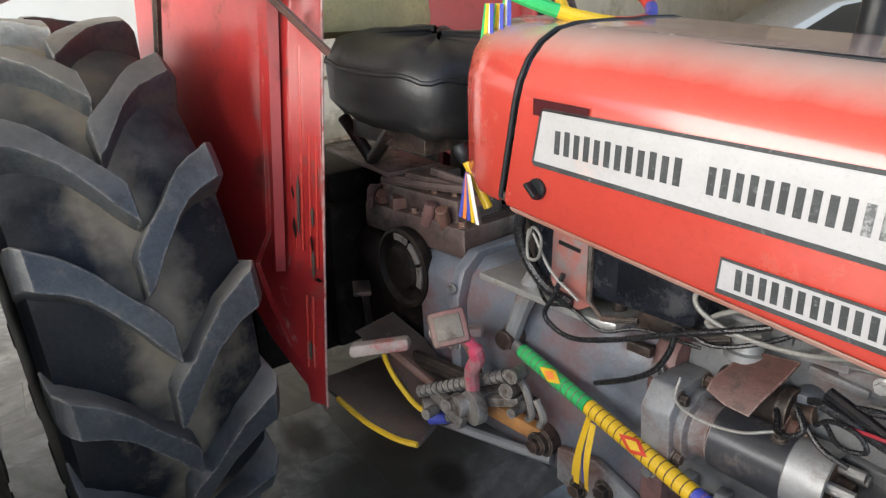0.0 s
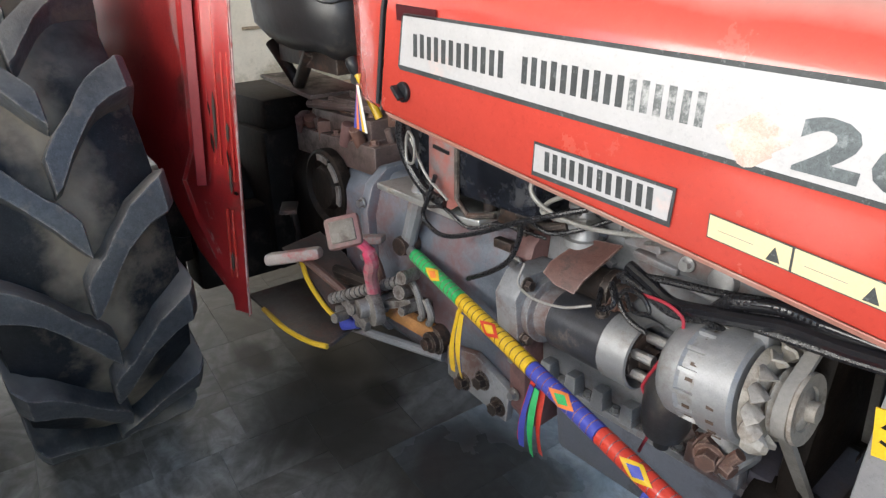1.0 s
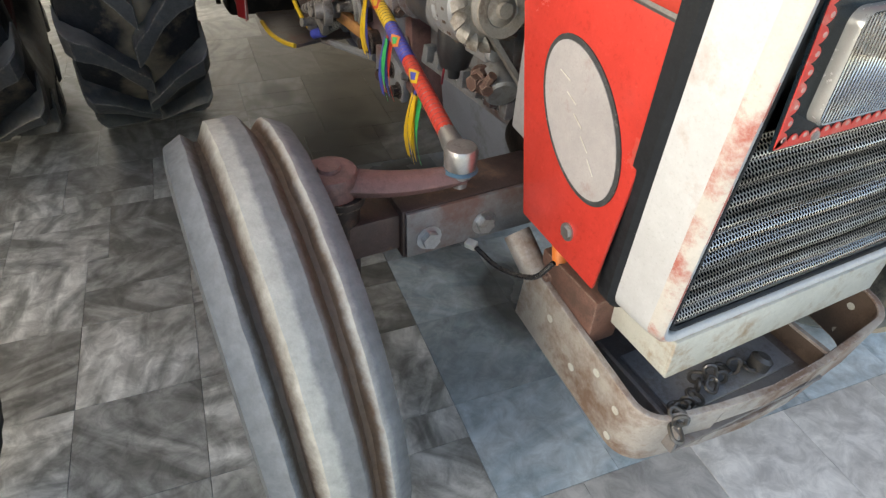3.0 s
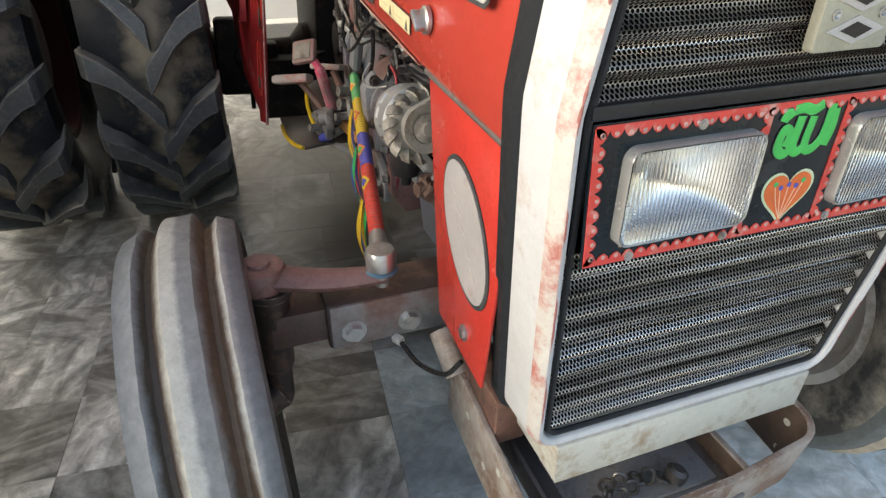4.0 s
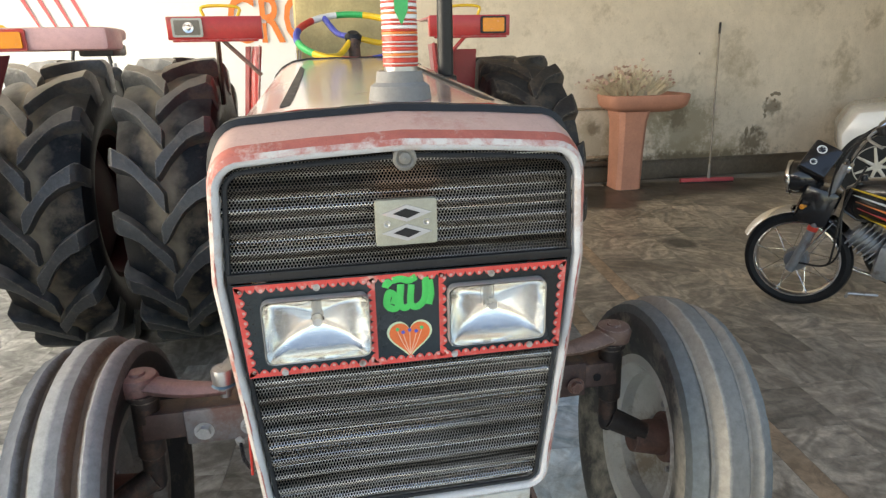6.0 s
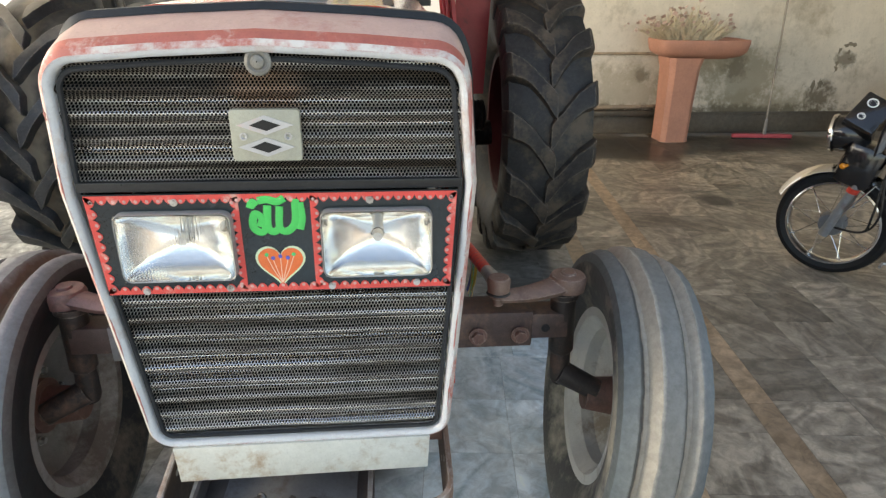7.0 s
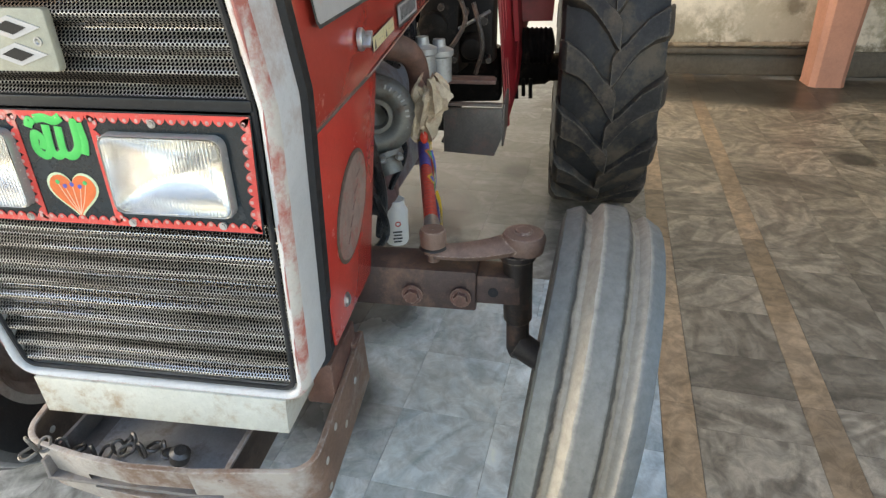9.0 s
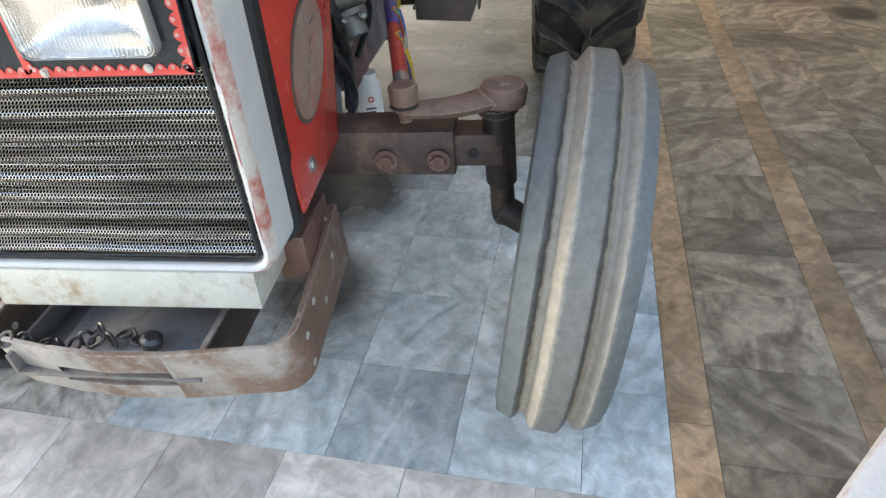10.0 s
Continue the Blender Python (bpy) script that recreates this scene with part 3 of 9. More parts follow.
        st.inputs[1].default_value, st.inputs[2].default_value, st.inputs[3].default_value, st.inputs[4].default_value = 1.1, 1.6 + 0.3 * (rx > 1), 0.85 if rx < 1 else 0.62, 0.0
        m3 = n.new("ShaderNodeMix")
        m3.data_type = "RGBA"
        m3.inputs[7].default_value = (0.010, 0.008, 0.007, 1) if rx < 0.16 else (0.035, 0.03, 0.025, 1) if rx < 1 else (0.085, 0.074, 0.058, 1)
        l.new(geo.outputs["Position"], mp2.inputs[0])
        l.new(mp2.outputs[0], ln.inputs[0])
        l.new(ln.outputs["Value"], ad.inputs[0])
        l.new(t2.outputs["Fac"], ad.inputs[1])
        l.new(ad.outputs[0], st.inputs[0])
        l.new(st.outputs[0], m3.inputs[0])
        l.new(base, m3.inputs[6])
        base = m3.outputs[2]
    l.new(base, b.inputs["Base Color"])
    rr = n.new("ShaderNodeMapRange")
    rr.inputs[1].default_value, rr.inputs[2].default_value, rr.inputs[3].default_value, rr.inputs[4].default_value = 0.4, 0.7, rough, rough + 0.2
    l.new(t2.outputs["Fac"], rr.inputs[0])
    l.new(rr.outputs[0], b.inputs["Roughness"])
    return m


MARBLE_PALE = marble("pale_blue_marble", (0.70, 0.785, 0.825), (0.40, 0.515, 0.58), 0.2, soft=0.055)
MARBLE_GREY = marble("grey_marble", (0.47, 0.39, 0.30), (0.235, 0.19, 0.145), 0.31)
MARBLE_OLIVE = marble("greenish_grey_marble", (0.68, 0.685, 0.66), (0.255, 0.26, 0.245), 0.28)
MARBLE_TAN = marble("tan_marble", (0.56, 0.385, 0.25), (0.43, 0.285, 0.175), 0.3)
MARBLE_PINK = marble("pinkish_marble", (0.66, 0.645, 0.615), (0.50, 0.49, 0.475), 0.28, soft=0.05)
# grey marble with shade put into the colour, laid under the tractor's rear
MARBLE_SHADED = marble("shaded_grey_marble", (0.31, 0.31, 0.30), (0.15, 0.15, 0.145), 0.30)


def floor_point(u, v):
    """From the paving's own directions (u along the strips, v across) to the room."""
    return (u * math.cos(TURNED) - v * math.sin(TURNED), u * math.sin(TURNED) + v * math.cos(TURNED))


def slab_list():
    """Centre, size and stone of every slab, row by row."""
    out = []
    S, G = 0.305, 0.0011
    ua, ub = -5.6, 4.4
    columns = []
    v = 1.065
    for w, kind in ((0.105, "tan"), (0.335, "grey"), (0.105, "tan")):
        columns.append((v, w, kind))
        v += w
    right_v = v
    while v < 10.6:
        columns.append((v, S, "grey"))
        v += S
    v = 1.065
    for v0, w, kind in columns:
        u = ua + random.uniform(0, 0.2)
        while u < ub:
            step = {"tan": 0.61, "grey": 0.305}[kind] * (random.choice((0.66, 1.0, 1.0)) if kind == "grey" else 1)
            out.append((u + step / 2, v0 + w / 2, step - G, w - G, kind))
            u += step
    rows = int((ub - ua) / S)
    for i in range(rows):
        u = 0.262 + S * (i - 19)
        if u > ub or u + S < ua:
            continue
        shift = random.choice((0, 0.1, 0.16, 0.22))
        k = 0
        while True:
            v = 1.065 - S * (k + 1) + (shift if k else 0)
            w = S - (shift if k == 0 else 0)
            lo = 1.065 - w if k == 0 else 1.065 - S * (k + 1) + shift
            if lo < -5.9:
                break
            kind = "pink" if 0.25 < u < 0.5 else ("olive" if lo + w / 2 < -0.45 else "slate" if u < -1.35 else "pale")
            if kind in ("olive", "slate") and random.random() < 0.45:
                c = random.choice((0.33, 0.5, 0.66)) * S          # cut pieces
                out.append((u + c / 2, lo + w / 2, c - G, w - G, kind))
                out.append((u + (S + c) / 2, lo + w / 2, S - c - G, w - G, kind))
            else:
                out.append((u + S / 2, lo + w / 2, S - G, w - G, kind))
            k += 1
    return out


floor = tagged(part("floor", Mesh().box((-0.5, 2.7, -0.032), (10.2, 17.0, 0.05)), material("floor_joint", (0.29, 0.28, 0.26), 0.8), smooth=False),
               "polished marble slab floor with tan strips", "floor", kind="structure")


# ---------------------------------------------------------------- wheels
def tyre_crown(v, h, R):
    return R - 0.052 - 0.05 * min(1.0, abs(v) / h) ** 2.6


def lug_carcass(R, W, rim=0.40):
    """A driven tyre without its bars; axis along y."""
    h = W / 2
    prof = [(-h * 0.62, rim), (-h * 0.86, rim + 0.05), (-h * 1.02, rim + 0.16), (-h * 1.0, R - 0.16)]
    prof += [(v * h, tyre_crown(v * h, h, R)) for v in (-0.95, -0.8, -0.5, -0.2, 0, 0.2, 0.5, 0.8, 0.95)]
    prof += [(h * 1.0, R - 0.16), (h * 1.02, rim + 0.16), (h * 0.86, rim + 0.05), (h * 0.62, rim)]
    return Mesh().turned((0, 0, 0), (0, 1, 0), prof, 72)


def lug_bar(R, W, side, seed=0, worn=0.0):
    """One bar: flat from the shoulder, bent in the middle, blunt at the tread's centre; edges scuffed."""
    h = W / 2
    rnd = random.Random(seed * 7 + (side > 0))
    st = []
    for s, wide in ((-0.075, 0.040), (-0.06, 0.047), (0.0, 0.050), (0.09, 0.048), (0.18, 0.042), (0.30, 0.038), (0.42, 0.038), (0.54, 0.040), (0.68, 0.041), (0.80, 0.043), (0.90, 0.046), (0.96, 0.047), (1.01, 0.047), (1.03, 0.045), (1.035, 0.042)):
        v = s * h
        q = max(0.0, min(1.0, (s - 0.36) / 0.3))
        shift = -0.295 * s if s < 0.36 else -0.1062 - 0.295 * 0.3 * (q - 0.5 * q * q) - 0.12 * 0.3 * 0.5 * q * q - 0.12 * max(0.0, s - 0.66)
        top = R - 0.004 * abs(s) - worn - rnd.uniform(0, 0.0025)
        r_out = top - (0.006 if s < -0.07 else 0) if s < 0.94 else (top - 0.012 if s < 0.98 else (top - 0.030 if s < 1.02 else (top - 0.075 if s < 1.032 else R - 0.14)))
        r_in = tyre_crown(v, h, R) - 0.012 if s < 0.94 else R - 0.17
        st.append((v * side, shift / R, wide * (1 + 0.8 * worn / 0.05), r_out, min(r_in, r_out - 0.01), rnd.uniform(-0.003, 0.003), rnd.uniform(-0.003, 0.003)))
    vs = []
    for v, a, wd, ro, ri, j0, j1 in st:
        for da, r in ((-wd * 1.20 + j0, ri), (-wd * 1.04 + j0, (ri + ro) / 2), (-wd * 0.97 + j0, ro - 0.007), (-wd * 0.87 + j0, ro), (0, ro + 0.0015), (wd * 0.87 + j1, ro), (wd * 0.97 + j1, ro - 0.007), (wd * 1.04 + j1, (ri + ro) / 2), (wd * 1.20 + j1, ri)):
            t = a + da / R
            vs.append((math.sin(t) * r, v, math.cos(t) * r))
    n, c = len(st), 9
    fs = [(k * c + j, k * c + j + 1, k * c + j + c + 1, k * c + j + c) for k in range(n - 1) for j in range(c - 1)]
    fs += [tuple(range(c)), tuple((n - 1) * c + j for j in reversed(range(c)))]
    return Mesh().add(vs, fs)


def rib_tyre(R, W, rim=0.215, seed=1):
    """A steering tyre with three ribs, their edges worn uneven; axis along y. Material 1 lies in the grooves."""
    h = W / 2
    rnd = random.Random(seed)
    out = [(-0.62, rim), (-0.74, rim + 0.02), (-0.90, rim + 0.065), (-0.99, R - 0.085), (-1.01, R - 0.052), (-0.96, R - 0.028), (-0.66, R - 0.013), (-0.61, R - 0.017), (-0.50, R - 0.030),
           (-0.42, R - 0.031), (-0.29, R - 0.007), (-0.24, R), (0.0, R + 0.001), (0.24, R), (0.29, R - 0.007), (0.42, R - 0.031), (0.50, R - 0.030), (0.61, R - 0.017), (0.66, R - 0.013), (0.96, R - 0.028), (1.01, R - 0.052), (0.99, R - 0.085), (0.90, rim + 0.065), (0.74, rim + 0.02), (0.62, rim)]
    seg = 150

    def wander(size):
        """A closed uneven line round the tyre."""
        ks = [(rnd.choice((5, 8, 13, 21, 34, 47)), rnd.uniform(0, 6.28), rnd.uniform(0.3, 1)) for _ in range(6)]
        return [size * sum(w * math.sin(k * 2 * math.pi * i / seg + p) for k, p, w in ks) / 2.5 + size * 0.5 * rnd.uniform(-1, 1) for i in range(seg)]
    edge = {g: wander(0.011) for g in (6, 10, 14, 18)}
    group = {6: 6, 7: 6, 8: 6, 9: 10, 10: 10, 11: 10, 13: 14, 14: 14, 15: 14, 16: 18, 17: 18, 18: 18}
    wear = {k: wander(0.0016) for k in (5, 6, 11, 12, 13, 18, 19)}
    rows = []
    for i in range(seg + 1):
        a = 2 * math.pi * i / seg
        row = []
        for k, (v, r) in enumerate(out):
            v += edge[group[k]][i % seg] if k in group else 0
            r += wear[k][i % seg] if k in wear else 0
            row.append((math.sin(a) * r, v * h, math.cos(a) * r))
        rows.append(row)
    m = Mesh().grid(rows)
    n = len(out) - 1
    for j in range(len(m.f)):
        k = j % n
        m.mi[j] = 1 if k in (7, 8, 9, 14, 15, 16) else (2 if k < 4 or k > 19 else 0)
    return m


def dish(rim, W, hub_y, seg=48):
    h = W / 2
    m = Mesh().turned((0, 0, 0), (0, 1, 0), [(-h * 0.66, rim + 0.012), (-h * 0.62, rim + 0.012), (-h * 0.60, rim - 0.012), (-h * 0.3, rim - 0.04), (h * 0.3, rim - 0.04), (h * 0.60, rim - 0.012), (h * 0.62, rim + 0.012), (h * 0.66, rim + 0.012),
                                             (h * 0.64, rim - 0.02), (h * 0.3, rim - 0.05), (-h * 0.3, rim - 0.05), (-h * 0.64, rim - 0.02)], seg, closed=True)
    m.turned((0, 0, 0), (0, 1, 0), [(hub_y * 0.2, rim - 0.045), (hub_y * 0.6, rim * 0.72), (hub_y, rim * 0.55), (hub_y, 0.001)], seg)
    m.turned((0, 0, 0), (0, 1, 0), [(hub_y * 0.2 - 0.008, rim - 0.045), (hub_y * 0.6 - 0.008, rim * 0.72), (hub_y - 0.008, rim * 0.55), (hub_y - 0.008, 0.001)], seg)
    return m


LUG_MESH = {}
FW_R, FW_W, RW_R, RW_W, LUGS = 0.425, 0.215, 0.768, 0.43, 16


def rear_wheel(parent, side, at, rim_paint, worn=0.0):
    w = part("rear_wheel", lug_carcass(RW_R, RW_W), TYRE_SMOOTH if worn else TYRE_VALLEY, parent, "black rubber tyre with deep slanted bars", at=at, angle=40)
    part("rim", dish(0.40, RW_W, 0.08 * side), rim_paint, w)
    for s in (-1, 1):
        if (s, worn) not in LUG_MESH:
            LUG_MESH[s, worn] = [mesh_data("lug", lug_bar(RW_R, RW_W, s, k, worn), LUG_WORN if worn else LUG_TOP, angle=28) for k in range(4)]
        for i in range(LUGS):
            part("lug", LUG_MESH[s, worn][(i * 3 + i // 4) % 4], None, w, at=pose(0, 0, 0, 0, 360 * (i + (0.5 if s > 0 else 0)) / LUGS, 0))
    return w


def bolt_head(m, c, axis, r=0.012, h=0.01, washer=True):
    c, a = Vector(c), Vector(axis).normalized()
    if washer:
        m.cyl(c, c + a * 0.003, r * 1.45, seg=16)
    m.cyl(c + a * 0.002, c + a * (0.003 + h), r, seg=6)
    return m


def tread_material(name, stops, half):
    """Rubber whose dusty bands lie round the tyre; stops are (place across from -1 to 1, colour)."""
    m = material(name, (0.2, 0.2, 0.2), 0.55, vary=0.3, scale=9, bump=0.4, bump_scale=45, spec=0.4)
    n, l = m.node_tree.nodes, m.node_tree.links
    b = n["Principled BSDF"]
    tc, sx = n.new("ShaderNodeTexCoord"), n.new("ShaderNodeSeparateXYZ")
    l.new(tc.outputs["Object"], sx.inputs[0])
    ns, fine, mix_y, rg = n.new("ShaderNodeTexNoise"), n.new("ShaderNodeTexNoise"), n.new("ShaderNodeMath"), n.new("ShaderNodeMapRange")
    ns.inputs["Scale"].default_value, ns.inputs["Detail"].default_value, ns.inputs["Roughness"].default_value = 22.0, 9.0, 0.75
    fine.inputs["Scale"].default_value, fine.inputs["Detail"].default_value, fine.inputs["Roughness"].default_value = 46.0, 9.0, 0.75
    for t in (ns, fine):
        l.new(tc.outputs["Object"], t.inputs["Vector"])
    mix_y.operation, mix_y.inputs[1].default_value = "MULTIPLY_ADD", half * 0.20
    l.new(ns.outputs["Fac"], mix_y.inputs[0])
    l.new(sx.outputs[1], mix_y.inputs[2])
    rg.inputs[1].default_value, rg.inputs[2].default_value = -half + half * 0.13, half + half * 0.13
    l.new(mix_y.outputs[0], rg.inputs[0])
    cr = n.new("ShaderNodeValToRGB")
    while len(cr.color_ramp.elements) < len(stops):
        cr.color_ramp.elements.new(0.5)
    for el, (p, c) in zip(cr.color_ramp.elements, stops):
        el.position, el.color = (p + 1) / 2, (*c, 1)
    l.new(rg.outputs[0], cr.inputs[0])
    sp, mul = n.new("ShaderNodeMapRange"), n.new("ShaderNodeMix")
    sp.inputs[1].default_value, sp.inputs[2].default_value, sp.inputs[3].default_value, sp.inputs[4].default_value = 0.33, 0.68, 0.78, 1.16
    l.new(fine.outputs["Fac"], sp.inputs[0])
    mul.data_type, mul.blend_type = "RGBA", "MULTIPLY"
    mul.inputs[0].default_value = 1.0
    l.new(cr.outputs[0], mul.inputs[6])
    l.new(sp.outputs[0], mul.inputs[7])
    l.new(mul.outputs[2], b.inputs["Base Color"])
    return m


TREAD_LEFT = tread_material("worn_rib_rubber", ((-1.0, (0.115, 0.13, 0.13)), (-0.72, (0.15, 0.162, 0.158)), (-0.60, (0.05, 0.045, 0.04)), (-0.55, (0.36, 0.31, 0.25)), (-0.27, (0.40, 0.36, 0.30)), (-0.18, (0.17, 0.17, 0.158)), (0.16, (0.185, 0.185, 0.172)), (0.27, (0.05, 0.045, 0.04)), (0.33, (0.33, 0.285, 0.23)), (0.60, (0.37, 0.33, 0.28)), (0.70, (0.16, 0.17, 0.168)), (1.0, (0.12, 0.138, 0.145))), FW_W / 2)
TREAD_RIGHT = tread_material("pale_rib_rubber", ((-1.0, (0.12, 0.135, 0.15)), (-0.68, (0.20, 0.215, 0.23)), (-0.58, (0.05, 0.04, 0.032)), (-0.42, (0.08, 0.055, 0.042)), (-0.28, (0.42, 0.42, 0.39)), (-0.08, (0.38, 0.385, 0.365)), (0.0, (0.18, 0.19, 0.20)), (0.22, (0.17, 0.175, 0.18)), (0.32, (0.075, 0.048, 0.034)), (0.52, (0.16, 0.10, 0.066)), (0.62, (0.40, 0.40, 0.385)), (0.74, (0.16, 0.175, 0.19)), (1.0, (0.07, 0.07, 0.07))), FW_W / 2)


def front_wheel(parent, side, at):
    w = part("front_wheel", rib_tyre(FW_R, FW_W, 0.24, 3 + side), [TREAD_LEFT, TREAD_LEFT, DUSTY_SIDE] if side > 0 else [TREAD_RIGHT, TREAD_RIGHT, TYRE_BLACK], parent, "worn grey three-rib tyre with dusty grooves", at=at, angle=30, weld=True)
    part("rim", dish(0.24, FW_W, 0.05 * side), RIM_GREY if side > 0 else RIM_SHADED, w, "dull silver steel rim")
    part("hub", Mesh().turned((0, 0.05 * side, 0), (0, -side, 0), [(0, 0.001), (0, 0.075), (0.03, 0.075), (0.035, 0.055), (0.13, 0.045), (0.13, 0.001)], 24), RUST_IRON, w)
    for i in range(6):
        a = 2 * math.pi * i / 6
        part("wheel_bolt", bolt_head(Mesh(), (0.095 * math.cos(a), (0.05 - 0.012) * side, 0.095 * math.sin(a)), (0, -side, 0), 0.009), STEEL, w)
    return w


# ---------------------------------------------------------------- the tractor
tractor = thing("tractor", "old red farm tractor with a white nose frame, on marble floor", "tractor")
front_wheel(tractor, 1, pose(-0.03, 0.797, FW_R, -6, 0, -5))
front_wheel(tractor, -1, pose(-0.10, -0.748, FW_R, 2, 0, 0))
rear_wheel(tractor, 1, pose(-2.16, 0.955, RW_R, 0, 4, 0), DARK_RED, worn=0.026)
rear_wheel(tractor, -1, pose(-2.16, -0.85, RW_R, 0, 9, 0), DARK_RED)


def body(p):
    """Bonnet, engine and gearbox sit raked on the frame, narrowing a little to the rear and upwards."""
    x, y, z = p
    k = max(-1.0, min(1.0, y / 0.12))
    a = abs(y)
    return (1.0262 * x - 0.0163 * a - 0.0932 * z + 0.0717, 1.0165 * y + k * (0.0113 * x - 0.056 * z + 0.0386), 0.0721 * x + 0.0396 * a + 1.0129 * z + 0.0046)


def leaning(p):
    """The left side panel follows the nose inwards towards its foot."""
    x, y, z = body(p)
    return (x, y - 0.017 * max(0.0, 1.10 - p[2]) / 0.44, z)


def front_end(p):
    """Nose and axle sit a little above the level at which they are laid out."""
    return (p[0], p[1], 1.0055 * p[2] + 0.0195)


SETTLE.append(body)


def z_low(x):
    return 1.103 - 0.144 * x


def z_top(x):
    return 1.446 - 0.118 * x


def hood_section(x, y=0.345, low=None, lean=0.0):
    zl, zt = z_low(x) if low is None else low, z_top(x)
    side = [(y - 0.006, zl), (y, zl + 0.012), (y, zt - 0.13), (y - 0.004, zt - 0.095), (y - 0.018, zt - 0.058), (y - 0.042, zt - 0.030), (y - 0.078, zt - 0.010), (y - 0.13, zt), (0.11, zt + 0.006), (0, zt + 0.008)]
    return [(x + lean * (b - zl), a, b) for a, b in side] + [(x + lean * (b - zl), -a, b) for a, b in side[-2::-1]]


hood = part("hood", Mesh().grid([hood_section(x, 0.345 - (0.013 * max(0.0, x) / 0.33) ** 1.0, lean=k) for x, k in ((-0.945, 0.2), (-0.93, 0.2), (-0.6, 0.1), (-0.3, 0), (0.0, 0), (0.2, 0.05), (0.327, 0.15), (0.335, 0.15))]), HOOD_RED, tractor, "red bonnet, out of view, faded and dusty on top", thick=0.004, angle=50)
for s in (-1, 1):
    lip = [[(x, s * (0.3435 - 0.013 * max(0.0, x) / 0.33), z_low(x) + 0.001), (x, s * (0.337 - 0.013 * max(0.0, x) / 0.33), z_low(x) - 0.007), (x, s * (0.318 - 0.013 * max(0.0, x) / 0.33), z_low(x) - 0.008)] for x in np.linspace(-0.93, -0.03, 12)]
    part("hood_lip", Mesh().grid([[tuple(float(c) for c in p) for p in r] for r in lip]), RED_FADED, hood, "folded lower edge of the bonnet, faded pink", thick=0.002)
cowl = Mesh().grid([hood_section(-0.965, 0.343, lean=0.2), hood_section(-1.03, 0.335, lean=0.1), hood_section(-1.08, 0.31, z_low(-1.0) + 0.03), hood_section(-1.12, 0.27, 1.28)])
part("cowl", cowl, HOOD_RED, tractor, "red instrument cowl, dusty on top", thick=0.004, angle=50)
edge = hood_section(-0.955, 0.3465, lean=0.2)
part("hood_gap_strip", Mesh().tube([edge[i] for i in range(1, len(edge) - 1)], 0.0045, 8), RUBBER_STRIP, tractor)
for s in (-1, 1):
    groove = Mesh().grid([[(x, s * 0.232, z_top(x) + 0.0015), (x, s * 0.214, z_top(x) + 0.003)] for x in (-0.9, -0.5, -0.1, 0.32)])
    part("hood_hinge_strip", groove, RUBBER_STRIP, tractor, thick=0.003)
scratch = Mesh().tube(curve([(-0.02, -0.10, z_top(0) + 0.006), (-0.03, -0.02, z_top(0) + 0.0075), (-0.05, 0.04, z_top(0) + 0.0075)], 4), 0.0018, 5)
part("hood_seam", scratch, C_RED, hood)


SETTLE[0] = front_end


def outline(off=0.0, x_off=0.0, rise=0.0, n=7):
    """The nose frame's outline, all the way round, moved inwards by off; its brow lifted by rise."""
    def px(z):
        return (0.38 + (z - 0.63) * 0.0935 if z < 1.165 else 0.43 + (z - 1.165) * 0.12) + x_off
    half = []

    def arc(cy, cz, r, a0, a1):
        for i in range(n + 1):
            a = radians(a0 + (a1 - a0) * i / n)
            half.append((cy + r * math.cos(a), cz + r * math.sin(a)))
    half.append((0.0, 0.625 + off))
    arc(0.296 - 0.05, 0.625 + 0.05, max(0.012, 0.05 - off), -90, -2)
    half.append((0.327 - off, 1.155))
    half.append((0.3275 - off, 1.172))
    arc(0.313 - 0.062, 1.384 - 0.062, max(0.014, 0.062 - off), 2, 82)
    half.append((0.15, 1.3915 - off))
    half.append((0.0, 1.3985 - off))
    ring = half + [(-a, b) for a, b in half[-2:0:-1]]

    def lift(b):
        k = max(0.0, min(1.0, (b - 1.30) / 0.085))
        return rise * k * k * (3 - 2 * k)
    return [(px(b), a, b + lift(b)) for a, b in ring]


def nose_x(z):
    return 0.38 + (z - 0.63) * 0.0935 if z < 1.165 else 0.43 + (z - 1.165) * 0.12


nose = Mesh().grid([outline(-0.002, -0.105, 0.033), outline(-0.001, -0.055, 0.023), outline(0, -0.024, 0.011), outline(0.003, -0.007, 0.002), outline(0.010, 0.0), outline(0.016, -0.001), outline(0.020, -0.006), outline(0.021, -0.03)], loop=True)
ring_n = len(outline())
for i, f in enumerate(nose.f):
    top_edge = min(nose.v[k][2] for k in f) > 1.352
    if i < ring_n * 2 and top_edge:
        nose.mi[i] = 1
    elif ring_n * 2 <= i < ring_n * 4:
        nose.mi[i] = 3 if top_edge and i < ring_n * 3 else 2
BROW_RED = material("rubbed_red_brow", (0.40, 0.105, 0.075), 0.42, vary=0.2, scale=9, dirt=(0.55, 0.44, 0.38), dirt_amount=0.22, dirt_scale=14, bump=0.06)
BROW_PINK = material("faded_pink_brow", (0.52, 0.34, 0.29), 0.36, vary=0.12, scale=5, dirt=(0.42, 0.20, 0.16), dirt_amount=0.25, dirt_scale=8, bump=0.06)
part("nose_frame", nose, [WHITE_PAINT, BROW_PINK, CHIPPED, BROW_RED], tractor, "white painted nose frame with red showing at chipped edges", angle=50)
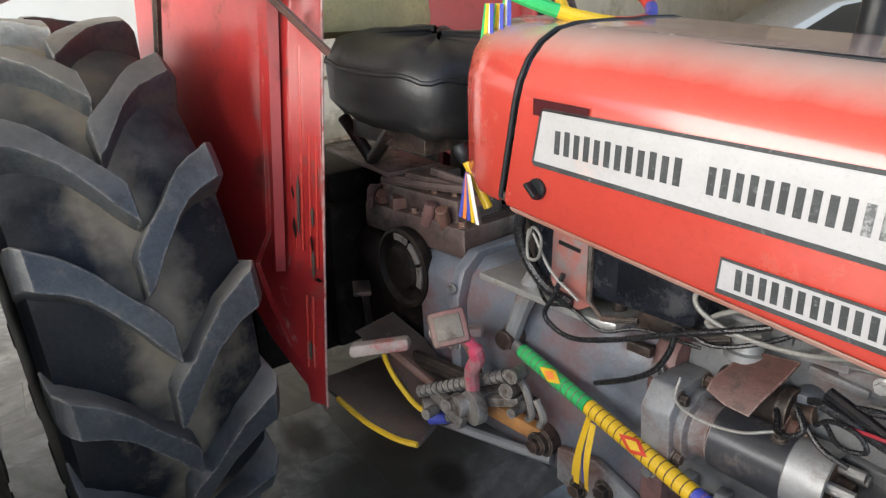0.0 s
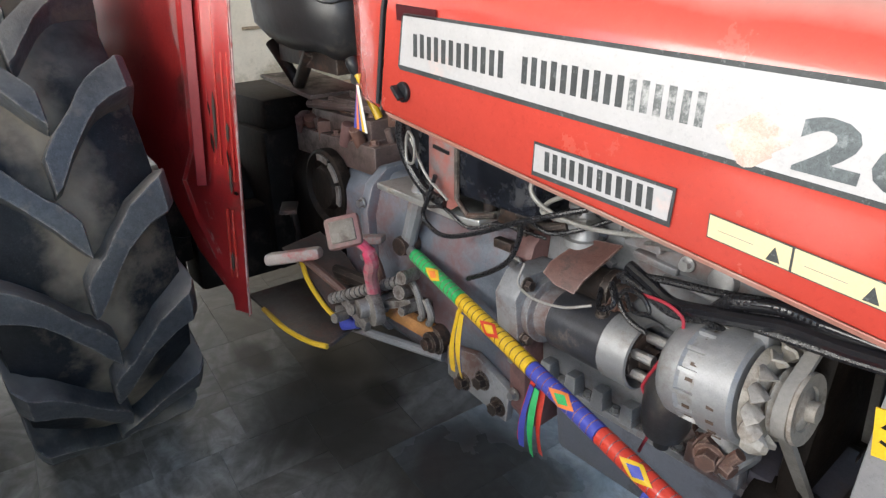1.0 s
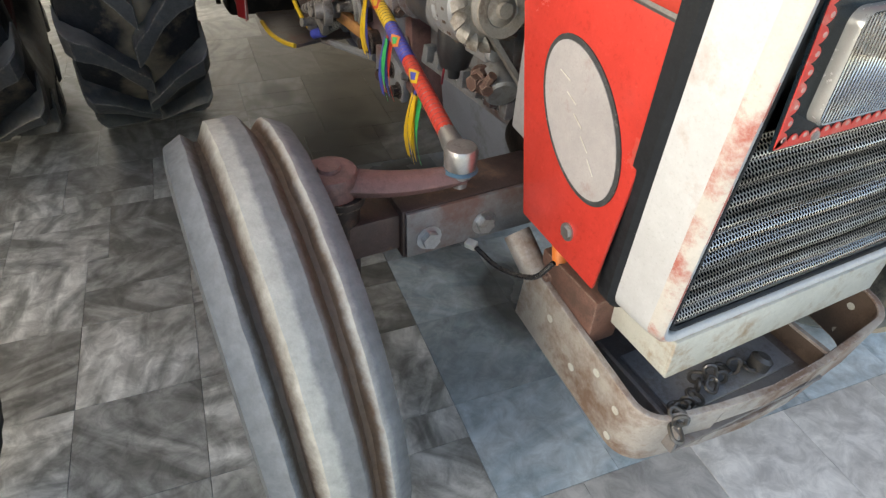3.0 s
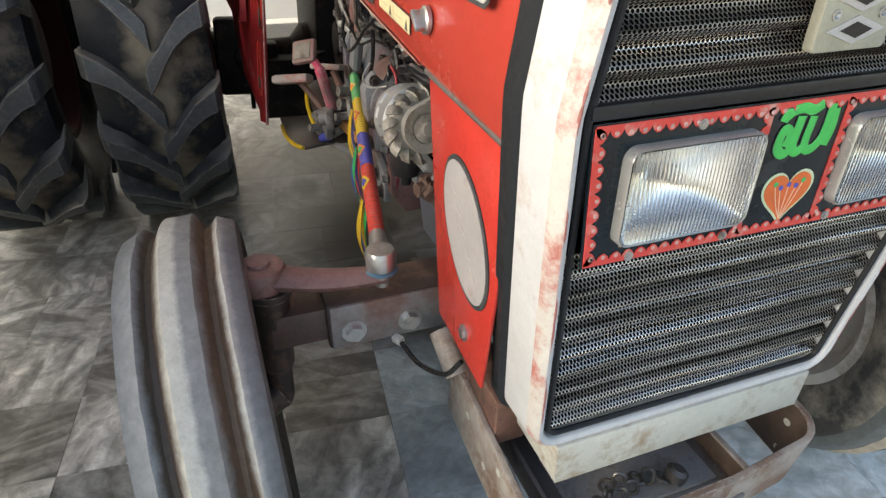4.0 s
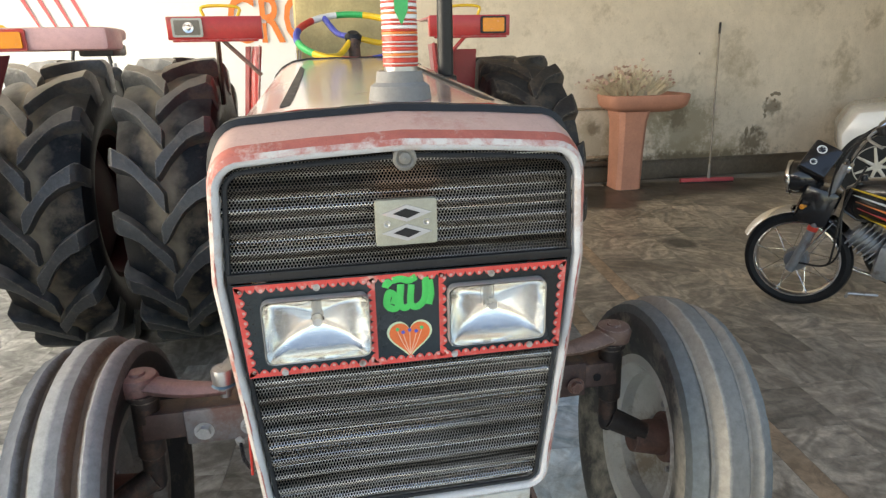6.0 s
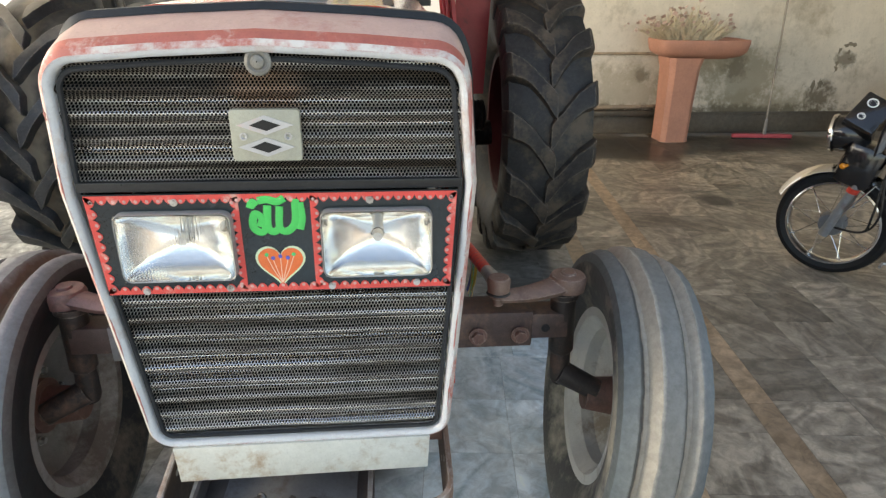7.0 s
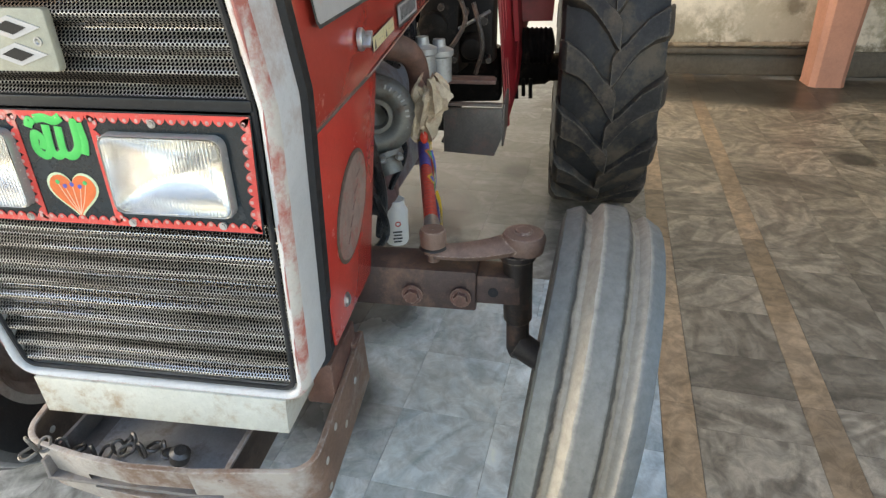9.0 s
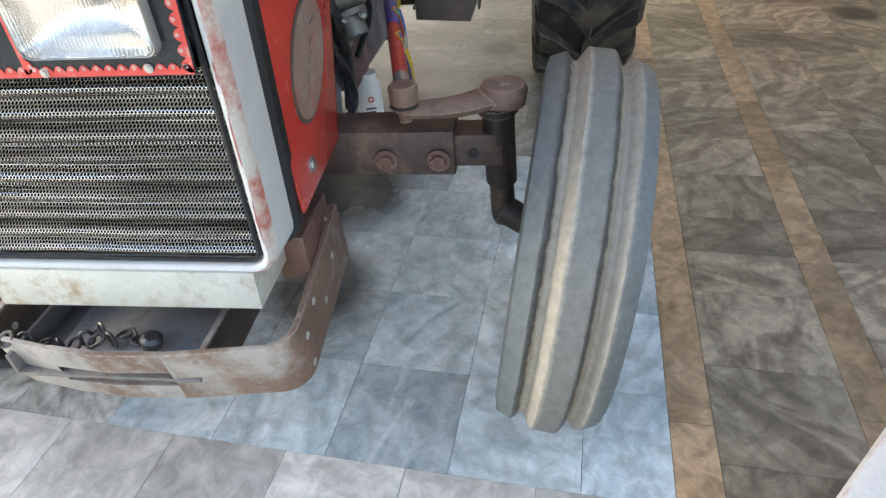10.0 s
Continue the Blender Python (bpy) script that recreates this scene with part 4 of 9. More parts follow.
part("nose_seal", Mesh().grid([outline(0.002, -0.135, 0.036), outline(-0.010, -0.130, 0.036), outline(-0.011, -0.103, 0.034), outline(-0.002, -0.096, 0.032)], loop=True), RUBBER_STRIP, tractor, "dark grey rubber strip")
part("grille_seal", Mesh().tube([(x + 0.002, y, z) for x, y, z in outline(0.029, -0.012)] + [outline(0.029, -0.010)[0]], 0.0045, 6), RUBBER_STRIP, tractor)
back_box = Mesh().grid([outline(0.026, -0.03), outline(0.03, -0.12)], loop=True)
part("nose_lining", back_box, BLACK, tractor)

# chips where the red undercoat shows along the frame's corner
CHIP_RED = material("red_undercoat", (0.42, 0.15, 0.13), 0.55, vary=0.3, scale=40, dirt=(0.16, 0.07, 0.05), dirt_amount=0.4, dirt_scale=40)
for s in (-1, 1):
    z = 0.70
    while z < 1.36:
        z1 = min(1.36, z + random.uniform(0.02, 0.10))
        pts = []
        for i in range(8):
            q = z + (z1 - z) * i / 7
            w0 = math.sin(math.pi * i / 7) ** 0.5 * random.uniform(0.0008, 0.0028)
            y = (0.292 + (q - 0.63) * 0.0654 if q < 1.165 else 0.3275 - (q - 1.17) * 0.065) - 0.0105
            pts.append((nose_x(q) + 0.0002, s * y, q, w0))
        part("paint_chip", Mesh().grid([[(x - 0.001, y + s * w, q), (x + 0.0006, y, q), (x + 0.0003, y - s * w, q)] for x, y, q, w in pts]), CHIP_RED, tractor, "chipped edge with red undercoat", thick=0.0003)
        z = z1 + random.uniform(0.02, 0.09)


def ellipse_plate(c, a, b, tilt, s, thick, seg=48):
    """A flat oval in the plane across y, its long axis tilted."""
    u, w = (math.cos(tilt), math.sin(tilt)), (-math.sin(tilt), math.cos(tilt))
    poly = [(c[0] + u[0] * a * math.cos(t) + w[0] * b * math.sin(t), c[2] + u[1] * a * math.cos(t) + w[1] * b * math.sin(t)) for t in (2 * math.pi * i / seg for i in range(seg))]
    return Mesh().prism(poly, "y", c[1], c[1] + s * thick)


SETTLE[0] = body
WORN_OVAL = material("worn_oval_print", (0.37, 0.35, 0.35), 0.42, vary=0.12, scale=9, dirt=(0.30, 0.22, 0.20), dirt_amount=0.2, dirt_scale=14)
FADED_BADGE = material("faded_badge", (0.27, 0.185, 0.16), 0.65, vary=0.25, scale=25, dirt=(0.34, 0.09, 0.07), dirt_amount=0.35, dirt_scale=18)
for s in (-1, 1):
    poly = [(-0.021, 1.085), (0.322, 1.050), (0.256, 0.655), (0.06, 0.676)] if s < 0 else [(-0.15, 1.100), (0.322, 1.050), (0.256, 0.655), (0.0, 0.682)]
    if s > 0:
        SETTLE[0] = leaning
    side = part("side_panel", Mesh().prism(poly, "y", s * 0.316, s * 0.322), RED, tractor, "flat red lower side panel with a pale oval badge", bevel=0.002)
    zc, xc, tilt, fade = (0.886, 0.168, -52, WORN_OVAL) if s < 0 else (0.876, 0.100, -40, FADED_BADGE)
    part("badge_rim", ellipse_plate((xc, s * 0.3225, zc), 0.122, 0.078, radians(tilt), s, 0.002), DECAL_BLACK if s < 0 else DEEP_RUST, side)
    part("oval_badge", ellipse_plate((xc, s * 0.3248, zc), 0.114, 0.071, radians(tilt), s, 0.0012), fade, side, "pale worn oval badge")
    for k in range(5):
        part("badge_mark", Mesh().box((xc - 0.043 + k * 0.021, s * 0.3268, zc + 0.052 - k * 0.026), (0.026, 0.0006, 0.0022), (0, 18 + 7 * k, 0)), RIM_GREY if s < 0 else RUST_IRON, side)
    part("panel_screw", bolt_head(Mesh(), (0.182, s * 0.322, 0.712), (0, s, 0), 0.010, 0.004), STEEL, side)
    beadl = Mesh().tube([(poly[0][0], s * 0.325, poly[0][1] + 0.006), (0.320, s * 0.325, 1.056)], 0.006, 8)
    part("seam_bead", beadl, material("dull_seam_steel", (0.16, 0.155, 0.15), 0.4, metal=0.5, vary=0.25, scale=20, dirt=(0.35, 0.33, 0.32), dirt_amount=0.3, dirt_scale=18), side, "dull steel bead along the seam")
    SETTLE[0] = body

# ---- lettering and plates on the bonnet
for s in (-1, 1):
    y0 = s * 0.3478

    def slant(x):
        return 1.324 - 0.098 * (x + 0.874)

    def slant_top(x):
        return 1.423 - 0.078 * (x + 0.854)
    poly = [(-0.874, slant(-0.874) + 0.006), (-0.868, slant(-0.868)), (0.255, slant(0.255)), (0.268, slant(0.268) + 0.01), (0.306, slant_top(0.306) - 0.008), (0.30, slant_top(0.30)), (-0.848, slant_top(-0.848)), (-0.856, slant_top(-0.856) - 0.006)]
    part("decal_border", Mesh().prism(poly, "y", y0, y0 + s * 0.0006), DECAL_BLACK, hood)
    inner = [(-0.868, slant(-0.868) + 0.009), (0.252, slant(0.252) + 0.006), (0.262, slant(0.262) + 0.012), (0.297, slant_top(0.297) - 0.008), (-0.850, slant_top(-0.85) - 0.005)]
    decal = part("white_decal", Mesh().prism(inner, "y", y0 + s * 0.0006, y0 + s * 0.0012), DECAL, hood, "long white decal, scuffed and partly peeled")
    yt = y0 + s * 0.0016
    # the maker's name, as plain blocks one letter wide
    for x0, x1, count in ((-0.825, -0.588, 6), (-0.557, -0.258, 8)) if s < 0 else ((-0.08, 0.15, 6), (-0.40, -0.106, 8)):
        step = (x1 - x0) / count
        for i in range(count):
            xa = x0 + i * step
            zb = slant(xa) + 0.030 + (xa + 0.811) * 0.006
            bars = Mesh()
            for a0, a1 in ((0.04, 0.32), (0.54, 0.82)):
                bars.prism([(xa + step * a0, zb - step * 0.08 * a0), (xa + step * a1, zb - step * 0.08 * a1), (xa + step * a1 + 0.002, zb + 0.0375), (xa + step * a0 + 0.002, zb + 0.0385)], "y", yt - s * 0.0004, yt + s * 0.0002)
            part("name_block", bars, DECAL_BLACK if i < 5 or count == 6 else DECAL_WORN, hood)
    for words, xa, zb, size, sp, wide, tall, bold in (("260", -0.161, 1.268, 0.080, 1.12, 0.204, 0.062, 0.003), ("TURBO", 0.066, 1.252, 0.042, 1.10, 0.158, 0.030, 0.0013)):
        if s > 0:
            xa, zb = (-0.70, slant(-0.70) + 0.033) if words == "TURBO" else (-0.47, slant(-0.47) + 0.026)
        tm = text_mesh(words, size, DECAL_GLARE, spacing=sp, bold=bold)
        xs, ys = [v.co.x for v in tm.vertices], [v.co.y for v in tm.vertices]
        tm.transform(Matrix.Translation((-min(xs), -min(ys), 0)))
        wide, tall = wide / (max(xs) - min(xs)), tall / (max(ys) - min(ys))
        m4 = Matrix.Translation((xa, yt, zb)) @ Matrix.Rotation(radians(5.2), 4, "Y") @ Matrix.Rotation(radians(90), 4, "X") if s < 0 else \
            Matrix.Translation((xa, yt, zb)) @ Matrix.Rotation(radians(5.2), 4, "Y") @ Matrix.Rotation(radians(180), 4, "Z") @ Matrix.Rotation(radians(90), 4, "X")
        tm.transform(m4 @ Matrix.Diagonal((wide, tall, 1, 1)))
        part("lettering", tm, None, hood)
    if s < 0:
        blot = [(-0.205 + 0.036 * math.cos(a) * (1 + 0.22 * math.sin(3 * a) + 0.12 * math.sin(7 * a + 1)), slant(-0.205) + 0.034 + 0.026 * math.sin(a) * (1 + 0.2 * math.sin(4 * a + 2))) for a in (2 * math.pi * i / 30 for i in range(30))]
        part("worn_patch", Mesh().prism(blot, "y", y0 - 0.0012, y0 - 0.0014), material("worn_through_decal", (0.55, 0.40, 0.33), 0.5, vary=0.3, scale=30, dirt=(0.58, 0.50, 0.47), dirt_amount=0.5, dirt_scale=40), hood, "tan patch worn through the decal")
    plate_poly = [(-0.530, 1.190), (-0.292, 1.168), (-0.288, 1.220), (-0.526, 1.242)]
    part("name_plate_border", Mesh().prism(plate_poly, "y", y0, y0 + s * 0.0012), DECAL_BLACK, hood)
    part("name_plate", Mesh().prism([(-0.526, 1.197), (-0.296, 1.176), (-0.292, 1.216), (-0.523, 1.238)], "y", y0 + s * 0.0012, y0 + s * 0.002), DECAL, hood, "white name plate")
    for i in range(6):
        xa = -0.503 + i * 0.032
        bars = Mesh()
        for a0, a1 in ((0.0, 0.009), (0.0155, 0.0245)):
            bars.prism([(xa + a0, 1.2005 - (xa + a0 + 0.5) * 0.09), (xa + a1, 1.2005 - (xa + a1 + 0.5) * 0.09), (xa + a1, 1.2305 - (xa + a1 + 0.5) * 0.09), (xa + a0, 1.2305 - (xa + a0 + 0.5) * 0.09)], "y", y0 + s * 0.002, y0 + s * 0.0025)
        part("name_block", bars, DECAL_BLACK, hood)
    for xa in (-0.241, -0.142):
        za = 1.171 - (xa + 0.241) * 0.135
        q = [(xa, za), (xa + 0.096, za - 0.013), (xa + 0.096, za + 0.0135), (xa, za + 0.027)]
        part("warning_label_border", Mesh().prism([(a - 0.0015 if i in (0, 3) else a + 0.0015, b - 0.0015 if i < 2 else b + 0.0015) for i, (a, b) in enumerate(q)], "y", y0, y0 + s * 0.0005), DECAL_BLACK, hood)
        part("warning_label", Mesh().prism(q, "y", y0 + s * 0.0005, y0 + s * 0.001), YELLOW_LABEL, hood, "pale yellow warning label")
        tx = xa + 0.078
        tz = za - 0.0075
        part("warning_triangle", Mesh().prism([(tx - 0.008, tz), (tx + 0.008, tz - 0.0015), (tx + 0.0005, tz + 0.017)], "y", y0 + s * 0.001, y0 + s * 0.0014), DECAL_BLACK, hood)
        part("label_line", Mesh().prism([(xa + 0.012, za + 0.010), (xa + 0.055, za + 0.0045), (xa + 0.055, za + 0.0052), (xa + 0.012, za + 0.0107)], "y", y0 + s * 0.001, y0 + s * 0.0013), GREY_IRON, hood)
    stick = [(-0.872, 1.432), (-0.757, 1.422), (-0.757, 1.449), (-0.872, 1.460)]
    if s < 0:
        part("small_print_sticker", Mesh().prism([(a, b - 0.022) for a, b in stick], "y", -0.3478, -0.3484), DARK_RED, hood, "dark red sticker with unreadable small print")
    # quarter-turn latches
    for x, z, r, mt in ((-0.861, 1.283, 0.019, BLACK), (0.040, 1.177, 0.021, STEEL)):
        lt = Mesh().turned((x, s * 0.346, z), (0, s, 0), [(0, r), (0.006, r), (0.009, r * 0.85), (0.009, 0.001)], 24)
        lat = part("bonnet_latch", lt, mt, hood, bevel=0)
        part("latch_tab", Mesh().box((x, s * 0.362, z), (r * 1.7, 0.016, r * 0.42), (0, 42, 0)), mt, lat, bevel=0.002)

# ---- screens, lamp panel, emblem
SETTLE[0] = front_end
for z0, z1, nm in ((0.660, 0.988, "lower_grille"), (1.170, 1.378, "upper_grille")):
    rows = []
    k = int((z1 - z0) / 0.0022)
    for i in range(k + 1):
        z = z0 + (z1 - z0) * i / k
        wave = math.sin(2 * math.pi * (z - z0) / 0.0365)
        x = nose_x(z) - 0.022 + 0.0095 * wave
        w = 0.270 + 0.034 * (z - 0.65) / 0.5 if z < 1.165 else 0.304 - 0.07 * (z - 1.168)
        rows.append([(x + 0.0015 * math.sin(9 * z + 5 * t), w * t, z) for t in (-1, -0.96, -0.6, -0.2, 0.2, 0.6, 0.96, 1)])
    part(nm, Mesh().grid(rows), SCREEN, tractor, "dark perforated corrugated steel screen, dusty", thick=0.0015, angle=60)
part("screen_bar", Mesh().box((nose_x(1.168) - 0.008, 0, 1.176), (0.012, 0.60, 0.016)), BLACK, tractor, bevel=0.002)
AXLE_TONE = material("dull_zinc", (0.22, 0.21, 0.19), 0.55, metal=0.4, vary=0.25, scale=20)
cap = Mesh().turned((nose_x(1.365) - 0.008, 0, 1.365), (1, 0, 0.1), [(0, 0.020), (0.004, 0.019), (0.006, 0.015), (0.004, 0.011), (0.008, 0.009), (0.010, 0.001)], 24)
part("screen_lock", cap, AXLE_TONE, tractor)

PX = 0.425


def panel_mesh():
    """The panel, with an opening behind each lamp."""
    m = Mesh()
    ys = (-0.29, -0.248, -0.074, 0.074, 0.248, 0.29)
    zs = (0.989, 1.022, 1.130, 1.164)
    vs = [(x, y * (1 + 0.19 * (z - 1.076)) if abs(y) > 0.28 else y, z) for x in (PX, PX - 0.004) for z in zs for y in ys]
    fs = []
    for k in range(3):
        for i in range(5):
            if k == 1 and i in (1, 3):
                continue
            q = [k * 6 + i, k * 6 + i + 1, k * 6 + i + 7, k * 6 + i + 6]
            fs += [tuple(q), tuple(j + 24 for j in reversed(q))]
    ring = [0, 1, 2, 3, 4, 5, 11, 17, 23, 22, 21, 20, 19, 18, 12, 6]
    for i in range(16):
        a, b = ring[i], ring[(i + 1) % 16]
        fs.append((b, a, a + 24, b + 24))
    return m.add(vs, fs)


PANEL_BLUE = material("blue_black_paint", (0.006, 0.014, 0.020), 0.20, vary=0.3, scale=9, dirt=(0.05, 0.062, 0.072), dirt_amount=0.14, dirt_scale=6, bump=0.05, spec=0.35)
lamp_panel = part("lamp_panel", panel_mesh(), PANEL_BLUE, tractor, "black lamp panel with red scalloped border", smooth=False)


def scallops(a, b, inward, n, width=0.008, tooth=0.009):
    """A painted strip from a to b with a scalloped edge; points are (y, z)."""
    a, b, w = Vector((*a, 0)), Vector((*b, 0)), Vector((*inward, 0)).normalized()
    rows = []
    for i in range(n):
        p, q = a.lerp(b, i / n), a.lerp(b, (i + 1) / n)
        for t in (0, 0.15, 0.35, 0.5, 0.65, 0.85) + ((1,) if i == n - 1 else ()):
            c = p.lerp(q, t)
            d = c + w * (width + tooth * math.sin(math.pi * t) ** 0.7)
            rows.append([(PX + 0.0002, c.x, c.y), (PX + 0.0014, c.x, c.y), (PX + 0.0014, d.x, d.y), (PX + 0.0002, d.x, d.y)])
    return Mesh().grid(rows, loop=True)


PALE_DOT = material("pale_pink_paint", (0.60, 0.34, 0.31), 0.45, vary=0.3, scale=60)
TRIM_RED = material("red_trim_paint", (0.66, 0.06, 0.05), 0.4, vary=0.12, scale=20, dirt=(0.55, 0.32, 0.27), dirt_amount=0.3, dirt_scale=30)
for nm, a, b, w, n in (("border_top", (-0.292, 1.162), (0.292, 1.162), (0, -1), 34), ("border_bottom", (-0.284, 0.991), (0.284, 0.991), (0, 1), 33),
                       ("border_side", (-0.293, 1.160), (-0.284, 0.993), (1, 0), 9), ("border_side", (0.293, 1.160), (0.284, 0.993), (-1, 0), 9),
                       ("divider", (-0.058, 1.158), (-0.058, 0.995), (-1, 0), 8), ("divider", (0.055, 1.158), (0.055, 0.995), (1, 0), 8)):
    bd = part(nm, scallops(a, b, w, n, 0.0055 if nm != "divider" else 0.0045), TRIM_RED, lamp_panel, smooth=False)
    dots = Mesh()
    for i in range(n):
        f_ = (i + 0.5) / n
        y, z = a[0] + (b[0] - a[0]) * f_ + w[0] * 0.010, a[1] + (b[1] - a[1]) * f_ + w[1] * 0.010
        dots.turned((PX + 0.0014, y, z), (1, 0, 0), [(0, 0.0030), (0.0006, 0.0026), (0.0006, 0.0001)], 8)
    part("pale_dots", dots, PALE_DOT, bd, "pale painted dots on the scallops", smooth=False)
for y, z in ((-0.157, 1.150), (0.151, 1.149), (-0.223, 0.996), (-0.087, 0.998), (0.082, 0.997), (0.226, 1.000)):
    part("panel_screw", bolt_head(Mesh(), (PX, y, z), (1, 0, 0), 0.0042, 0.002), STEEL, lamp_panel)


def rounded_rect(cy, cz, w, h, r, n=5):
    out = []
    for sx, sz, a0 in ((1, 1, 0), (-1, 1, 90), (-1, -1, 180), (1, -1, 270)):
        for i in range(n + 1):
            a = radians(a0 + 90 * i / n)
            out.append((cy + sx * (w / 2 - r) + r * math.cos(a), cz + sz * (h / 2 - r) + r * math.sin(a)))
    return out


LENS = glass("fluted_lens", (0.97, 0.98, 0.98), 0.02)
nt_ = LENS.node_tree
tcx, wv, bpn = nt_.nodes.new("ShaderNodeTexCoord"), nt_.nodes.new("ShaderNodeTexWave"), nt_.nodes.new("ShaderNodeBump")
wv.bands_direction, wv.inputs["Scale"].default_value, wv.inputs["Distortion"].default_value = "Y", 60.0, 0.4
bpn.inputs["Strength"].default_value, bpn.inputs["Distance"].default_value = 0.22, 0.002
nt_.links.new(tcx.outputs["Object"], wv.inputs["Vector"])
nt_.links.new(wv.outputs["Fac"], bpn.inputs["Height"])
nt_.links.new(bpn.outputs[0], nt_.nodes["Principled BSDF"].inputs["Normal"])
REFLECTOR = material("lamp_reflector", (0.84, 0.83, 0.80), 0.07, metal=1.0, vary=0.04)
BEZEL = material("lamp_bezel", (0.34, 0.345, 0.335), 0.2, metal=0.35, vary=0.1, scale=20)
for s in (-1, 1):
    cy, cz = s * 0.161, 1.076
    loops = [[(x, y, z) for y, z in rounded_rect(cy, cz, w, h, r)] for x, w, h, r in ((PX, 0.184, 0.120, 0.016), (PX + 0.012, 0.183, 0.119, 0.016), (PX + 0.015, 0.180, 0.116, 0.014), (PX + 0.013, 0.176, 0.112, 0.012))]
    lamp = part("headlamp", Mesh().grid(loops, loop=True), BEZEL, lamp_panel, "rectangular clear glass headlamp")
    bowl = []
    for d, k in ((0.012, 1.0), (0.004, 0.97), (-0.01, 0.86), (-0.024, 0.66), (-0.034, 0.42), (-0.038, 0.16)):
        bowl.append([(PX + d, y, z) for y, z in rounded_rect(cy, cz, 0.176 * k, 0.112 * k, 0.012 + 0.02 * (1 - k) * k)])
    part("reflector", Mesh().grid(bowl, loop=True), REFLECTOR, lamp, angle=80)
    part("bulb_shield", Mesh().cyl((PX - 0.036, cy, cz), (PX - 0.020, cy, cz), 0.010, 0.008, 16), STEEL, lamp)
    lens = Mesh()
    front = [[(PX + 0.0145 + 0.003 * math.cos(a * 1.5) * math.cos(b * 1.5), cy + a * 0.088, cz + b * 0.056) for a in np.linspace(-1, 1, 7)] for b in np.linspace(-1, 1, 5)]
    lens.grid(front)
    part("lens", lens, LENS, lamp, "clear fluted glass lens", thick=0.003).visible_shadow = False

# painted heart and green calligraphy on the middle field
PALE_STEM = material("pale_peach_paint", (0.80, 0.52, 0.38), 0.45, vary=0.1)
heart = []
for i in range(40):
    t = 2 * math.pi * i / 40
    heart.append((16 * math.sin(t) ** 3, 13 * math.cos(t) - 5 * math.cos(2 * t) - 2 * math.cos(3 * t) - math.cos(4 * t)))
part("heart_outline", Mesh().prism([(0.0 + a * 0.00256, 1.0405 + b * 0.00262) for a, b in heart], "x", PX + 0.0002, PX + 0.001), material("mint_paint", (0.55, 0.66, 0.45), 0.5), lamp_panel)
hearted = part("heart", Mesh().prism([(0.0 + a * 0.0023, 1.0405 + b * 0.00234) for a, b in heart], "x", PX + 0.001, PX + 0.0016), material("heart_paint", (0.74, 0.145, 0.035), 0.4, vary=0.15, scale=40), lamp_panel, "painted orange heart")
for k, (dy, top) in enumerate(((-0.022, 1.050), (-0.012, 1.044), (0.0, 1.047), (0.012, 1.044), (0.022, 1.050))):
    part("heart_stem", Mesh().tube(curve([(PX + 0.0012, 0.001 * dy, 1.006), (PX + 0.0012, dy * 0.55, 1.028), (PX + 0.0012, dy, top + 0.004)], 4), 0.0009, 5), PALE_STEM, hearted)
    part("heart_dot", Mesh().turned((PX + 0.0016, dy, top + 0.007), (1, 0, 0), [(0, 0.0034), (0.0006, 0.0034), (0.0006, 0.0001)], 12), C_GREEN if k in (0, 4) else C_BLUE, hearted)
GREEN = material("green_script_paint", (0.02, 0.50, 0.10), 0.45, vary=0.1)
strokes = [[(0.036, 1.144), (0.038, 1.118), (0.034, 1.098)], [(0.030, 1.150), (0.028, 1.112), (0.016, 1.096), (0.004, 1.102), (0.006, 1.138)], [(0.004, 1.102), (-0.006, 1.095), (-0.014, 1.104), (-0.012, 1.140)],
           [(-0.014, 1.104), (-0.024, 1.094), (-0.036, 1.104), (-0.032, 1.126), (-0.022, 1.118), (-0.026, 1.104)], [(-0.026, 1.148), (-0.012, 1.150), (0.002, 1.146), (0.014, 1.152)], [(-0.038, 1.136), (-0.034, 1.146), (-0.028, 1.140)]]
SCRIPT_EDGE = material("dark_script_edge", (0.012, 0.03, 0.02), 0.4, vary=0.2)


def flat_stroke(points, r, x):
    """A brushed stroke that lies flat on the panel."""
    m = Mesh().tube(curve([(0, y, z) for y, z in points], 6), r, 8)
    m.v = [(x + 0.10 * a, b, c) for a, b, c in m.v]
    return m


for k, st in enumerate(strokes):
    line = [(1.06 * y, 1.0 * (z - 1.12) + 1.1225) for y, z in st]
    brushed = part("script_stroke", flat_stroke(line, 0.0062, PX + 0.0010 + 0.00012 * k), GREEN, lamp_panel)
    part("stroke_edge", flat_stroke(line, 0.0074, PX + 0.00065 + 0.00012 * k), SCRIPT_EDGE, brushed)

em = part("emblem", Mesh().prism(rounded_rect(0.0, 1.258, 0.104, 0.078, 0.006), "x", nose_x(1.258) - 0.012, nose_x(1.258) + 0.002), material("olive_plastic", (0.36, 0.35, 0.28), 0.4, vary=0.15, scale=20), tractor, "cream plate with two white lozenges", bevel=0.002)
ex = nose_x(1.258) + 0.002
for dz in (0.016, -0.017):
    part("lozenge", Mesh().prism([(-0.042, 1.258 + dz), (0, 1.258 + dz - 0.0145), (0.042, 1.258 + dz), (0, 1.258 + dz + 0.0145)], "x", ex, ex + 0.002), DECAL, em)
    part("lozenge_core", Mesh().prism([(-0.023, 1.258 + dz), (0.002, 1.258 + dz - 0.0085), (0.023, 1.258 + dz), (-0.002, 1.258 + dz + 0.0085)], "x", ex + 0.002, ex + 0.0028), BLACK, em)
